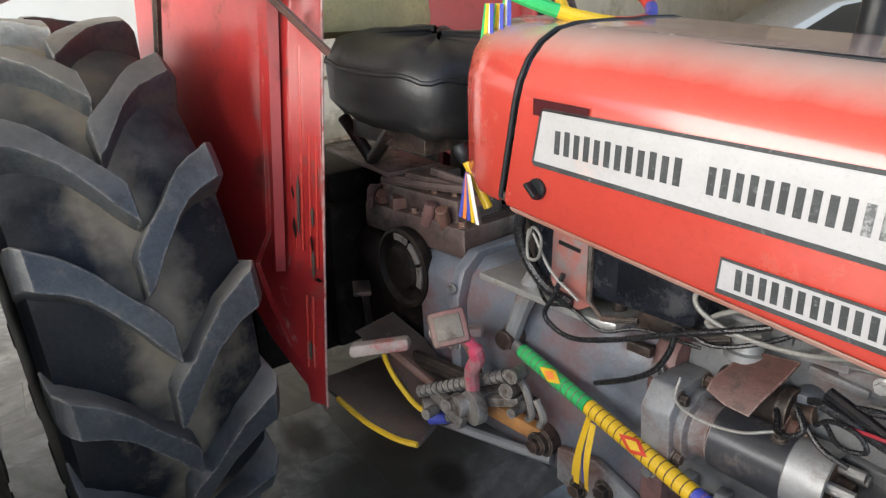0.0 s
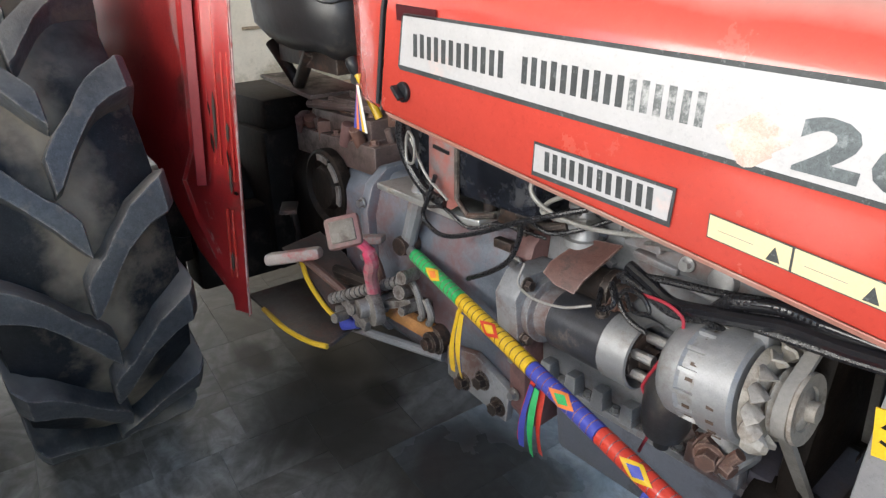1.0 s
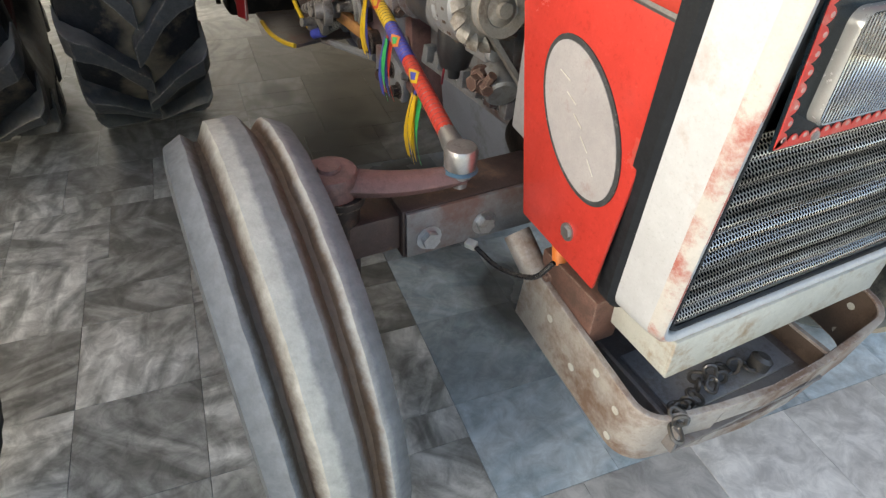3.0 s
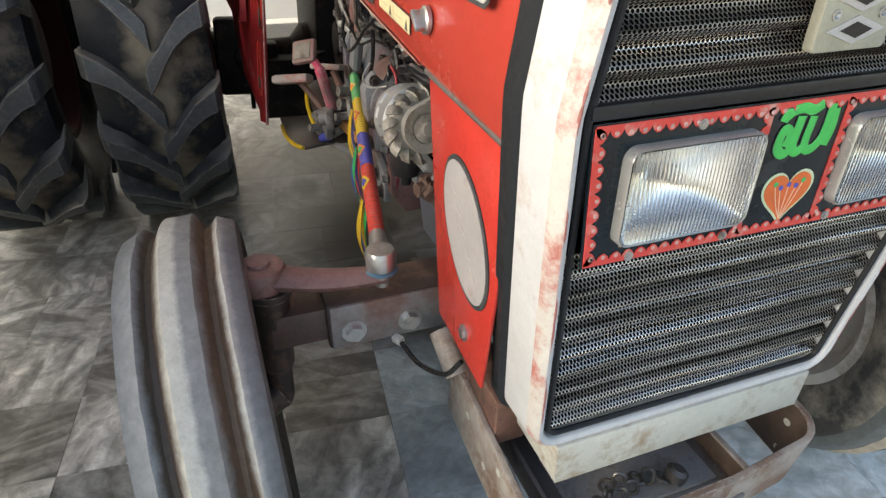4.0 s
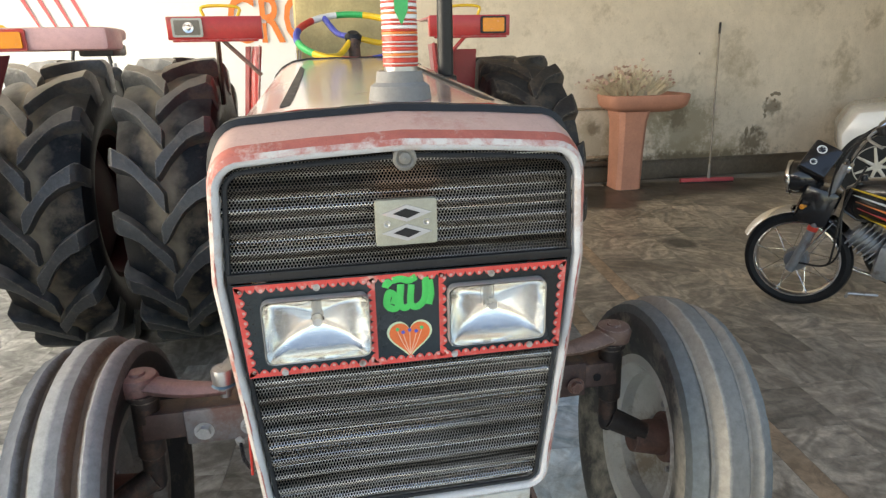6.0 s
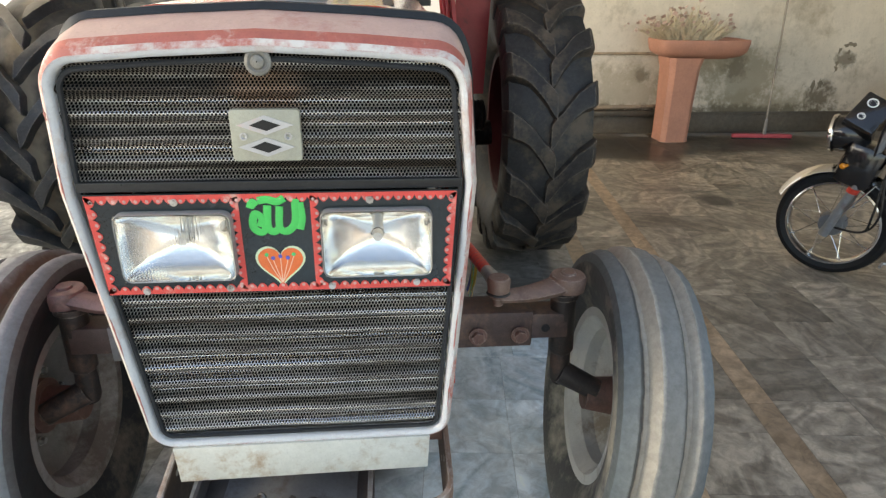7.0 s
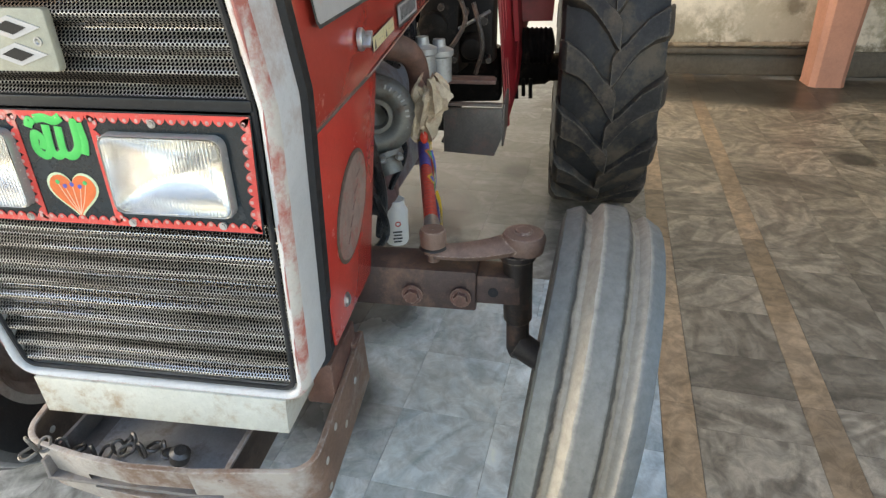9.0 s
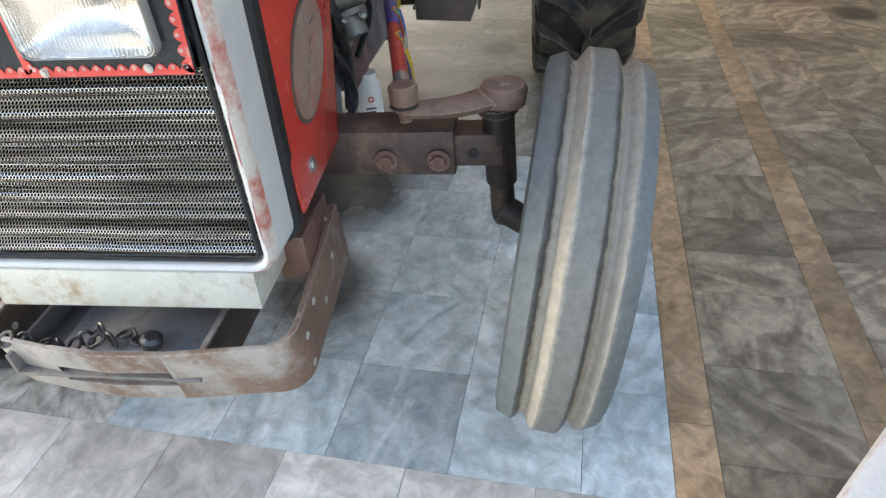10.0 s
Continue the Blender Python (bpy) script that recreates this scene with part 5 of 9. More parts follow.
for y in (-0.033, 0.033):
    part("rivet", Mesh().turned((ex, y, 1.257), (1, 0, 0), [(0, 0.006), (0.002, 0.006), (0.002, 0.004), (-0.001, 0.001)], 14), STEEL, em)
part("radiator", Mesh().box((0.20, 0, 1.01), (0.26, 0.50, 0.70)), BLACK, tractor, "black radiator core behind the screens")
SETTLE[0] = body
part("fan_shroud", Mesh().prism([(-0.06, 0.78), (0.06, 0.76), (0.06, 1.07), (-0.045, 1.06)], "y", -0.285, -0.265).cyl((0.02, -0.23, 0.92), (0.08, -0.23, 0.92), 0.07), material("grey_shroud", (0.25, 0.25, 0.26), 0.42, vary=0.15, scale=7, dirt=(0.15, 0.12, 0.10), dirt_amount=0.3, dirt_scale=9), tractor, bevel=0.004)
part("warning_label_small", Mesh().box((-0.03, -0.287, 0.975), (0.036, 0.002, 0.062), (0, -6, 0)), C_YELLOW, tractor, "small yellow warning label")
part("warning_mark", Mesh().prism([(-0.042, 0.982), (-0.02, 0.980), (-0.031, 1.0)], "y", -0.288, -0.2888).box((-0.03, -0.2885, 0.962), (0.02, 0.001, 0.004), (0, 20, 0)), BLACK, tractor)

SETTLE[0] = front_end
# ---- below the nose: white cross plate, rusty weight frame with chain
part("lower_plate", Mesh().prism([(-0.248, 0.551), (0.248, 0.557), (0.252, 0.636), (-0.252, 0.634)], "x", 0.378, 0.386).prism([(-0.248, 0.551), (-0.240, 0.551), (-0.244, 0.634), (-0.252, 0.634)], "x", 0.24, 0.38).prism([(0.240, 0.557), (0.248, 0.557), (0.252, 0.636), (0.244, 0.636)], "x", 0.24, 0.38), CREAM, tractor, "pale scratched steel plate under the nose", bevel=0.002)



def bent_strip(pts_top, pts_bot, t):
    """A bent plate between an upper and a lower edge, t thick to the inside."""
    n = len(pts_top)
    def inner(pts):
        out = []
        for i, p in enumerate(pts):
            a, b = Vector(pts[max(0, i - 1)]), Vector(pts[min(n - 1, i + 1)])
            d = (b - a).normalized()
            out.append(Vector(p) + Vector((-d.y, d.x, 0)).normalized() * t)
        return out
    it, ib = inner(pts_top), inner(pts_bot)
    return Mesh().grid([[tuple(pts_bot[i]), tuple(pts_top[i]), tuple(it[i]), tuple(ib[i])] for i in range(n)], loop=True)


top, bot = [], []
path2 = [(0.07, -0.302), (0.16, -0.303), (0.30, -0.303)]
for i in range(7):
    a = radians(-90 + 80 * i / 6)
    path2.append((0.375 + 0.058 * math.cos(a), -0.245 + 0.058 * math.sin(a)))
path2 += [(0.449, -0.155)]
right_half = path2
for x, y in right_half:
    top.append((x, y, 0.568 - 0.17 * (x - 0.07)))
    bot.append((x - 0.02, y, 0.418 - 0.13 * (x - 0.07)))
part_frame = part("weight_frame", bent_strip(top, bot, 0.012), FRAME_RUST, tractor, "rusty bent steel weight frame with worn white paint", angle=40, bevel=0.0015)
mirror_top = [(x, -y, z) for x, y, z in reversed(top)]
mirror_bot = [(x, -y, z) for x, y, z in reversed(bot)]
mirror_top[0], mirror_bot[0] = (0.455, 0.07, 0.503), (0.435, 0.07, 0.368)
part("frame_side", bent_strip(mirror_top, mirror_bot, 0.012), RUSTY_ARM, part_frame, angle=40, bevel=0.0015)


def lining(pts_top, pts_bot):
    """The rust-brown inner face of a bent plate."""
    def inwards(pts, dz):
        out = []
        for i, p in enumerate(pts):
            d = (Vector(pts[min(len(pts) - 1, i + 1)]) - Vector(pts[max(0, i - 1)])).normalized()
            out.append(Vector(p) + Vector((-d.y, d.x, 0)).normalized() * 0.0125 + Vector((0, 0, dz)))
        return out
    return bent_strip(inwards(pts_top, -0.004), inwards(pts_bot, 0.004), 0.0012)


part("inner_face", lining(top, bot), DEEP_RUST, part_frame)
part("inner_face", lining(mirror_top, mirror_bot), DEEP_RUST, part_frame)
part("frame_front_upper", bent_strip([(0.449, -0.155, 0.5036), (0.460, -0.05, 0.5036), (0.455, 0.07, 0.503)], [(0.442, -0.155, 0.452), (0.452, -0.05, 0.452), (0.447, 0.07, 0.452)], 0.012), FRAME_RUST, part_frame)
part("frame_front_lower", bent_strip([(0.437, -0.155, 0.41), (0.446, -0.05, 0.41), (0.441, 0.07, 0.41)], [(0.429, -0.155, 0.369), (0.438, -0.05, 0.368), (0.435, 0.07, 0.368)], 0.012), FRAME_RUST, part_frame)
TRAY_STEEL = material("dull_tray_steel", (0.21, 0.19, 0.18), 0.5, metal=0.2, vary=0.2, scale=9, dirt=(0.14, 0.10, 0.08), dirt_amount=0.4, dirt_scale=9, bump=0.2)
TRAY_PLATE = material("pale_tray_steel", (0.33, 0.33, 0.335), 0.45, metal=0.2, vary=0.15, scale=12, dirt=(0.20, 0.17, 0.15), dirt_amount=0.3, dirt_scale=12, bump=0.2)
part("tray", Mesh().box((0.29, -0.06, 0.430), (0.31, 0.36, 0.008)).box((0.29, -0.242, 0.452), (0.31, 0.008, 0.052)), TRAY_STEEL, part_frame, bevel=0.001)
part("tray_plate", Mesh().box((0.325, -0.05, 0.4365), (0.15, 0.29, 0.006)), TRAY_PLATE, part_frame, "paler steel plate on the tray", bevel=0.001)
part("tray_side", Mesh().box((0.28, 0.126, 0.426), (0.29, 0.008, 0.103)), DEEP_RUST, part_frame, bevel=0.001)
part("tray_edge", Mesh().box((0.29, 0.126, 0.480), (0.312, 0.010, 0.006)), FRAME_RUST, part_frame)
part("rear_cross_member", Mesh().box((0.10, 0, 0.50), (0.05, 0.60, 0.14)).box((0.17, 0.26, 0.56), (0.16, 0.06, 0.10)).box((0.17, -0.26, 0.56), (0.16, 0.06, 0.10)), RUST_IRON, part_frame, bevel=0.004)
for s in (-1, 1):
    for x, z in ((0.16, 0.50), (0.24, 0.45), (0.30, 0.50), (0.36, 0.47), (0.36, 0.40)):
        # holes drawn as pale discs, the light through them put into the colour
        part("bolt_hole", Mesh().turned((x, s * 0.2905, z), (0, -s, 0), [(0.0, 0.008), (0.0012, 0.008), (0.0012, 0.0005)], 14).turned((x, s * 0.3035, z), (0, s, 0), [(0.0, 0.008), (0.0012, 0.008), (0.0012, 0.0005)], 14), RIM_GREY if s < 0 else CREAM, part_frame)


def link(c, rot, a=0.016, b=0.010, r=0.0036):
    pts = [(b * math.cos(t), (a - b) * (1 if math.sin(t) > 0 else -1) * (1 if abs(math.sin(t)) > 0.01 else 0) + b * math.sin(t), 0) for t in (2 * math.pi * (i + 0.5) / 16 for i in range(16))]
    m4 = pose(*c, *rot)
    pts = [m4 @ Vector(p) for p in pts]
    return Mesh().tube(pts + [pts[0]], r, 6)


chain_pts = [(0.452, -0.262, 0.475), (0.446, -0.255, 0.495), (0.432, -0.240, 0.482), (0.415, -0.222, 0.462), (0.402, -0.200, 0.446), (0.398, -0.175, 0.436), (0.393, -0.150, 0.434), (0.380, -0.132, 0.437), (0.366, -0.118, 0.440), (0.372, -0.100, 0.450), (0.388, -0.108, 0.440), (0.382, -0.080, 0.438), (0.368, -0.060, 0.436), (0.372, -0.038, 0.438), (0.384, -0.018, 0.440)]
CHAIN_IRON = material("oily_chain_iron", (0.16, 0.15, 0.14), 0.4, metal=0.7, vary=0.3, scale=30)
for i, p in enumerate(chain_pts):
    p = (p[0] - 0.004, p[1], p[2] + 0.022)
    part("chain_link", link(p, (90 * (i % 2) + random.uniform(-25, 25), random.uniform(-20, 20), random.uniform(40, 140))), CHAIN_IRON, part_frame)
part("padlock", Mesh().turned((0.385, 0.005, 0.455), (0, 0.3, 1), [(0, 0.001), (0, 0.019), (0.02, 0.02), (0.026, 0.012), (0.026, 0.001)], 16), CHAIN_IRON, part_frame)
part("stub_pipe", Mesh().cyl((0.03, -0.31, 0.61), (0.10, -0.30, 0.55), 0.026, seg=20, cap=False).cyl((0.03, -0.31, 0.61), (0.10, -0.30, 0.55), 0.022, seg=20, cap=False), FRAME_RUST, tractor)
part("loose_cable", Mesh().tube(curve([(0.16, -0.32, 0.64), (0.14, -0.345, 0.60), (0.08, -0.375, 0.585), (0.02, -0.39, 0.592)], 6), 0.005, 8), CABLE, tractor)
part("cable_plug", Mesh().box((0.008, -0.394, 0.593), (0.022, 0.016, 0.014), (10, 0, 30)), CREAM, tractor, bevel=0.002)
part("hose_end", Mesh().cyl((0.10, -0.27, 0.66), (0.13, -0.28, 0.60), 0.014), C_ORANGE, tractor)

# ---- front axle and steering
def c_beam(y0, y1):
    return Mesh().prism([(-0.115, 0.588), (-0.012, 0.588), (-0.012, 0.690), (-0.115, 0.690)], "y", y0, y1)


TAPE_GLINT = material("tape_glint", (0.55, 0.42, 0.46), 0.25, metal=0.4, vary=0.5, scale=120, dirt=(0.25, 0.05, 0.06), dirt_amount=0.8, dirt_scale=140)
TAPE_EDGE = material("tape_seam", (0.05, 0.035, 0.03), 0.5, vary=0.3, scale=40)
DUSTY_IRON = material("dusty_rust_iron", (0.205, 0.125, 0.095), 0.6, metal=0.1, vary=0.3, scale=10, dirt=(0.09, 0.055, 0.045), dirt_amount=0.4, dirt_scale=9, bump=0.4, wear=(0.45, 0.34, 0.28))
BROWN_IRON = material("brown_stained_iron", (0.07, 0.043, 0.038), 0.5, metal=0.1, vary=0.3, scale=8, dirt=(0.20, 0.12, 0.085), dirt_amount=0.35, dirt_scale=9, bump=0.3)
axle = part("axle_beam", c_beam(-0.525, 0.550), BROWN_IRON, tractor, "rusty dark iron front axle beam", bevel=0.005)
AXLE_GREY = material("worn_grey_iron", (0.20, 0.19, 0.19), 0.5, metal=0.15, vary=0.2, scale=7, dirt=(0.15, 0.085, 0.07), dirt_amount=0.45, dirt_scale=6, bump=0.25)
part("axle_front_plate", Mesh().box((-0.007, -0.30, 0.641), (0.008, 0.44, 0.094)), AXLE_GREY, axle, bevel=0.002)
for s, y, e in ((1, 0.650, 0.55), (-1, -0.630, -0.525)):
    part("axle_extension", Mesh().prism([(-0.10, 0.603), (-0.024, 0.603), (-0.024, 0.676), (-0.10, 0.676)], "y", e - 0.02 * s, y), BROWN_IRON, tractor, bevel=0.004)
    k = Mesh().turned((-0.062, y, 0.44), (0.02, -0.04 * s, 1), [(0, 0.001), (0, 0.022), (0.02, 0.028), (0.10, 0.027), (0.11, 0.034), (0.27, 0.034), (0.275, 0.042), (0.29, 0.042), (0.29, 0.001)], 28)
    kn = part("steering_knuckle", k, DARK_IRON, tractor)
    part("stub_axle", Mesh().cyl((-0.055, y, 0.475), (-0.02, y + 0.10 * s, 0.43), 0.034, 0.03, 20), DARK_IRON, kn)
    by = 0.454 if s > 0 else -0.415
    arm = Mesh()
    rows = []
    for t in np.linspace(0, 1, 9):
        c = Vector((-0.066, y + 0.005 * s, 0.752)).lerp(Vector((-0.014, by, 0.738)), float(t))
        w, h = 0.045 - 0.022 * t ** 0.7, 0.026 - 0.010 * t
        c.z += 0.012 * math.sin(math.pi * t) * -1
        rows.append([(c.x + w * math.cos(a), c.y + 0.2 * w * math.cos(a), c.z + h * math.sin(a)) for a in (2 * math.pi * i / 10 for i in range(10))])
    arm.grid(rows, loop=True)
    arm.turned((-0.066, y, 0.728), (0, 0, 1), [(0, 0.046), (0.03, 0.05), (0.042, 0.044), (0.046, 0.030), (0.044, 0.020), (0.05, 0.018), (0.05, 0.001)], 24)
    part("steering_arm", arm, PINK_IRON if s < 0 else DUSTY_IRON, tractor, "worn iron steering arm", angle=45)
    j = Mesh().turned((-0.014, by, 0.715), (0, 0, 1), [(0, 0.001), (0, 0.013), (0.02, 0.015), (0.022, 0.022), (0.032, 0.024), (0.036, 0.022), (0.040, 0.028), (0.07, 0.030), (0.078, 0.026), (0.080, 0.016), (0.077, 0.001)], 24)
    joint = part("ball_joint", j, STEEL if s < 0 else DUSTY_IRON, tractor)
    part("joint_boot", Mesh().turned((-0.014, by, 0.745), (0, 0, 1), [(0, 0.024), (0.004, 0.0315), (0.009, 0.024)], 24), material("joint_rubber", (0.05, 0.12, 0.18) if s < 0 else (0.04, 0.035, 0.03), 0.4), joint)

    # the taped drag link with its ribbons
    SETTLE.append(lambda p: p)
    a, b = Vector((-1.095, s * 0.212, 0.842)), Vector((-0.014, by, 0.792))
    def on(x):
        return a.lerp(b, (x - a.x) / (b.x - a.x))
    dl = part("drag_link", Mesh().tube([a, b], 0.013, 14), STEEL, tractor, "drag link wound with green, yellow, blue and red tape")
    part("clevis", Mesh().tube([on(-0.10), on(-0.06), on(-0.02)], [0.017, 0.02, 0.019], 12), STEEL, dl)
    bands = ((-1.03, -0.815, C_GREEN), (-0.815, -0.565, C_YELLOW), (-0.565, -0.385, C_BLUE), (-0.385, -0.095, C_RED))
    for x0, x1, mt in bands:
        n = max(3, int((x1 - x0) / 0.016))
        pts, rr = [], []
        for i in range(n):
            for f in (0.0, 0.45, 0.86):
                pts.append(on(x0 + (x1 - x0) * (i + f) / n))
                rr.append(0.0168 + (0.0013 if f == 0.5 else 0))
        wound = Mesh().tube(pts, rr, 14)
        for i in range(len(pts) - 1):
            if i % 3 == 2:
                wound.mi[i * 14:(i + 1) * 14] = [1] * 14
        part("tape", wound, [mt, TAPE_EDGE if mt is C_YELLOW else TAPE_GLINT], dl)
    axis_d = (b - a).normalized()
    outv = (Vector((0.25, s * 1.0, 0.75)) - axis_d * Vector((0.25, s, 0.75)).dot(axis_d)).normalized()
    side_v = axis_d.cross(outv)
    for x, m1, m2 in ((-0.92, C_YELLOW, C_ORANGE), (-0.69, C_RED, C_YELLOW), (-0.47, C_ORANGE, C_GREEN), (-0.30, C_YELLOW, C_BLUE)):
        for sc, mt, lift in ((1.0, m1, 0.0182), (0.55, m2, 0.0188)):
            c = on(x)
            rows = []
            for q in np.linspace(-1, 1, 9):
                hw = (1 - abs(q)) * 0.9 * sc
                rows.append([c + axis_d * 0.034 * sc * float(q) + outv * (lift * math.cos(hw * k)) + side_v * (lift * math.sin(hw * k)) for k in (-1, -0.5, 0, 0.5, 1)])
            part("tape_diamond", Mesh().grid(rows), mt, dl)
    for x, cols, ln in ((-0.79, (C_YELLOW, C_YELLOW, C_BLUE, C_YELLOW), 0.16), (-0.535, (C_RED, C_BLUE, C_BLUE, C_GREEN, C_RED), 0.15), (-0.265, (C_BLUE, C_YELLOW, C_YELLOW, C_YELLOW, C_GREEN), 0.155)):
        for i, mt in enumerate(cols):
            c = on(x) + Vector((0.006 * (i - 2), 0.012 * s, -0.008))
            sw = random.uniform(-0.02, 0.03)
            rows = []
            for q in np.linspace(0, 1, 7):
                q = float(q)
                p = c + Vector((0.007 * (i - 1.5) * q - 0.01 * q, s * (0.012 * math.sin(3 * q) + 0.01 * (i % 2)), -ln * q * (1 + sw)))
                rows.append([p + Vector((-0.006, 0.002 * math.sin(5 * q + i), 0)), p + Vector((0.006, -0.002 * math.sin(5 * q + i), 0))])
            part("ribbon", Mesh().grid(rows), mt, dl, thick=0.0008)
    SETTLE.pop()
for y, mt in ((-0.365, STEEL), (-0.477, STEEL), (0.404, DARK_IRON), (0.516, DARK_IRON)):
    part("axle_bolt", bolt_head(Mesh(), (-0.004, y, 0.628), (1, 0, 0), 0.017, 0.013), RUST_IRON if y > 0 else STEEL, axle)
part("pin_hole", Mesh().turned((-0.0235, 0.588, 0.635), (1, 0, 0), [(0, 0.012), (0.0015, 0.012), (0.0015, 0.0005)], 16), BLACK, axle)
part("axle_pivot", Mesh().box((-0.05, 0, 0.60), (0.20, 0.16, 0.20)).box((0.06, 0, 0.58), (0.3, 0.22, 0.10)), DARK_IRON, tractor, bevel=0.008)

# ---- engine, right side
SETTLE[0] = body
def side_box(x0, x1, y, z0, z1, d):
    """A box that stands out by d to the right from the plane y."""
    return Mesh().box(((x0 + x1) / 2, y - d / 2, (z0 + z1) / 2), (x1 - x0, d, z1 - z0))


block = part("engine_block", Mesh().prism([(-0.165, 0.72), (-0.175, 0.90), (-0.15, 1.06), (-0.16, 1.22), (0.16, 1.22), (0.15, 1.06), (0.175, 0.90), (0.165, 0.72)], "x", -0.655, -0.25), GREY_IRON, tractor, "blue-grey cast iron engine block, oily", bevel=0.006)
for x0, x1, z0, z1, d in ((-0.42, -0.20, 1.02, 1.09, 0.012), (-0.62, -0.56, 0.93, 1.02, 0.02), (-0.47, -0.40, 1.05, 1.10, 0.03)):
    part("block_pad", side_box(x0, x1, -0.152, z0, z1, d), GREY_IRON, block, bevel=0.006)
for x, z in ((-0.43, 1.08), (-0.36, 1.045), (-0.28, 1.07), (-0.34, 1.13), (-0.27, 1.13), (-0.50, 1.12)):
    part("block_bolt", bolt_head(Mesh(), (x, -0.166, z), (0, -1, 0), 0.009, 0.012), STEEL, block)
part("cylinder_head", Mesh().box((-0.35, 0, 1.27), (0.58, 0.30, 0.12)), GREY_IRON, tractor, bevel=0.01)
part("manifold", Mesh().tube(curve([(-0.55, -0.19, 1.21), (-0.4, -0.2, 1.2), (-0.2, -0.19, 1.19), (-0.05, -0.15, 1.2)], 6), 0.035, 12), DARK_IRON, tractor)
sump = part("oil_sump", Mesh().prism([(-0.15, 0.70), (-0.125, 0.50), (0.125, 0.50), (0.15, 0.70)], "x", -0.64, -0.20), material("sump_paint", (0.15, 0.165, 0.20), 0.42, vary=0.12, scale=5, dirt=(0.08, 0.08, 0.09), dirt_amount=0.2), tractor, "smooth blue-grey oil sump", bevel=0.015)
part("sump_flange", Mesh().box((-0.42, 0, 0.708), (0.48, 0.38, 0.016)), GREY_IRON, sump, bevel=0.003)
for i in range(7):
    x = -0.62 + i * 0.065
    part("flange_lug", Mesh().box((x, -0.182, 0.735), (0.030, 0.036, 0.040), None, 0, 0.8), GREY_IRON, sump, bevel=0.004)
    part("flange_bolt", bolt_head(Mesh(), (x + 0.03, -0.178, 0.716), (0, 0, 1), 0.007, 0.008), STEEL, sump)

# clutch housing and gearbox
hs = [(-0.20, 0.62), (-0.205, 0.92), (-0.185, 0.985), (-0.14, 1.025), (0.14, 1.025), (0.185, 0.985), (0.205, 0.92), (0.20, 0.62), (0.16, 0.56), (-0.16, 0.56)]
CLUTCH = material("clutch_housing_paint", (0.15, 0.17, 0.205), 0.34, metal=0.05, vary=0.3, scale=9, dirt=(0.165, 0.092, 0.092), dirt_amount=0.5, dirt_scale=4.5, bump=0.25, wear=(0.42, 0.38, 0.38))
# grease with the shade of the recesses put into its near-black colour
GREASE_SHADE = material("shaded_black_grease", (0.013, 0.010, 0.0085), 0.55, spec=0.12, vary=0.4, scale=14, dirt=(0.045, 0.034, 0.028), dirt_amount=0.3, dirt_scale=14, bump=0.5, bump_scale=50)
CASE_BROWN = material("brown_oily_casting", (0.105, 0.072, 0.066), 0.45, vary=0.35, scale=12, dirt=(0.03, 0.022, 0.018), dirt_amount=0.45, dirt_scale=9, bump=0.4, bump_scale=45, wear=(0.30, 0.24, 0.22))
ch = part("clutch_housing", Mesh().prism(hs, "x", -1.22, -0.70), CLUTCH, tractor, "grey clutch housing with brownish stains", bevel=0.012)
part("front_flange", Mesh().prism([(y * 1.08, z + 0.01 if z > 0.9 else z) for y, z in hs], "x", -0.70, -0.655), PINK_IRON, ch, bevel=0.004)
part("rear_flange", Mesh().prism([(y * 1.10, z + 0.012 if z > 0.9 else z) for y, z in hs], "x", -1.262, -1.222), CLUTCH, ch, bevel=0.010)
for x, z in ((-1.243, 0.95), (-1.243, 0.80), (-0.678, 0.96), (-0.678, 0.75), (-0.678, 0.66)):
    part("flange_bolt", bolt_head(Mesh(), (x, -0.223, z), (0, -1, 0), 0.010, 0.012), STEEL, ch)
gb = part("gearbox", Mesh().prism([(-0.18, 0.60), (-0.19, 0.95), (-0.15, 1.0), (0.15, 1.0), (0.19, 0.95), (0.18, 0.60), (0.12, 0.55), (-0.12, 0.55)], "x", -1.43, -1.262), CLUTCH, tractor, "grey gearbox casing, greasy", bevel=0.012)
part("gearbox_rear", Mesh().prism([(-0.15, 0.60), (-0.16, 0.92), (-0.13, 0.98), (0.13, 0.98), (0.16, 0.92), (0.15, 0.60)], "x", -1.80, -1.43), GREASE_SHADE, gb, bevel=0.012)
part("gear_cover", Mesh().box((-1.50, 0, 1.04), (0.46, 0.32, 0.08)).box((-1.50, -0.01, 1.10), (0.34, 0.24, 0.08)).box((-1.58, 0.0, 1.16), (0.2, 0.2, 0.05)), CASE_BROWN, gb, "brown greasy gear cover", bevel=0.008)
for x, y in ((-1.70, -0.13), (-1.60, -0.14), (-1.50, -0.14), (-1.40, -0.14), (-1.30, -0.14), (-1.29, -0.05), (-1.30, 0.05), (-1.45, -0.10), (-1.38, -0.08)):
    part("cover_bolt", bolt_head(Mesh(), (x, y, 1.08 if y < -0.11 else 1.14), (0, 0, 1), 0.011, 0.012), RUST_IRON, gb)
for k in range(3):
    part("shift_rail", Mesh().tube([(-1.62 + 0.08 * k, -0.16 + 0.03 * k, 1.16 + 0.02 * k), (-1.30 + 0.05 * k, -0.10 + 0.05 * k, 1.17 - 0.01 * k)], 0.012, 8), CASE_BROWN, gb)
part("top_plate", Mesh().box((-1.72, -0.06, 1.205), (0.34, 0.26, 0.012), (0, 6, 0)).box((-1.50, -0.11, 1.165), (0.20, 0.05, 0.02), (0, 4, 20)), CASE_BROWN, gb, bevel=0.002)
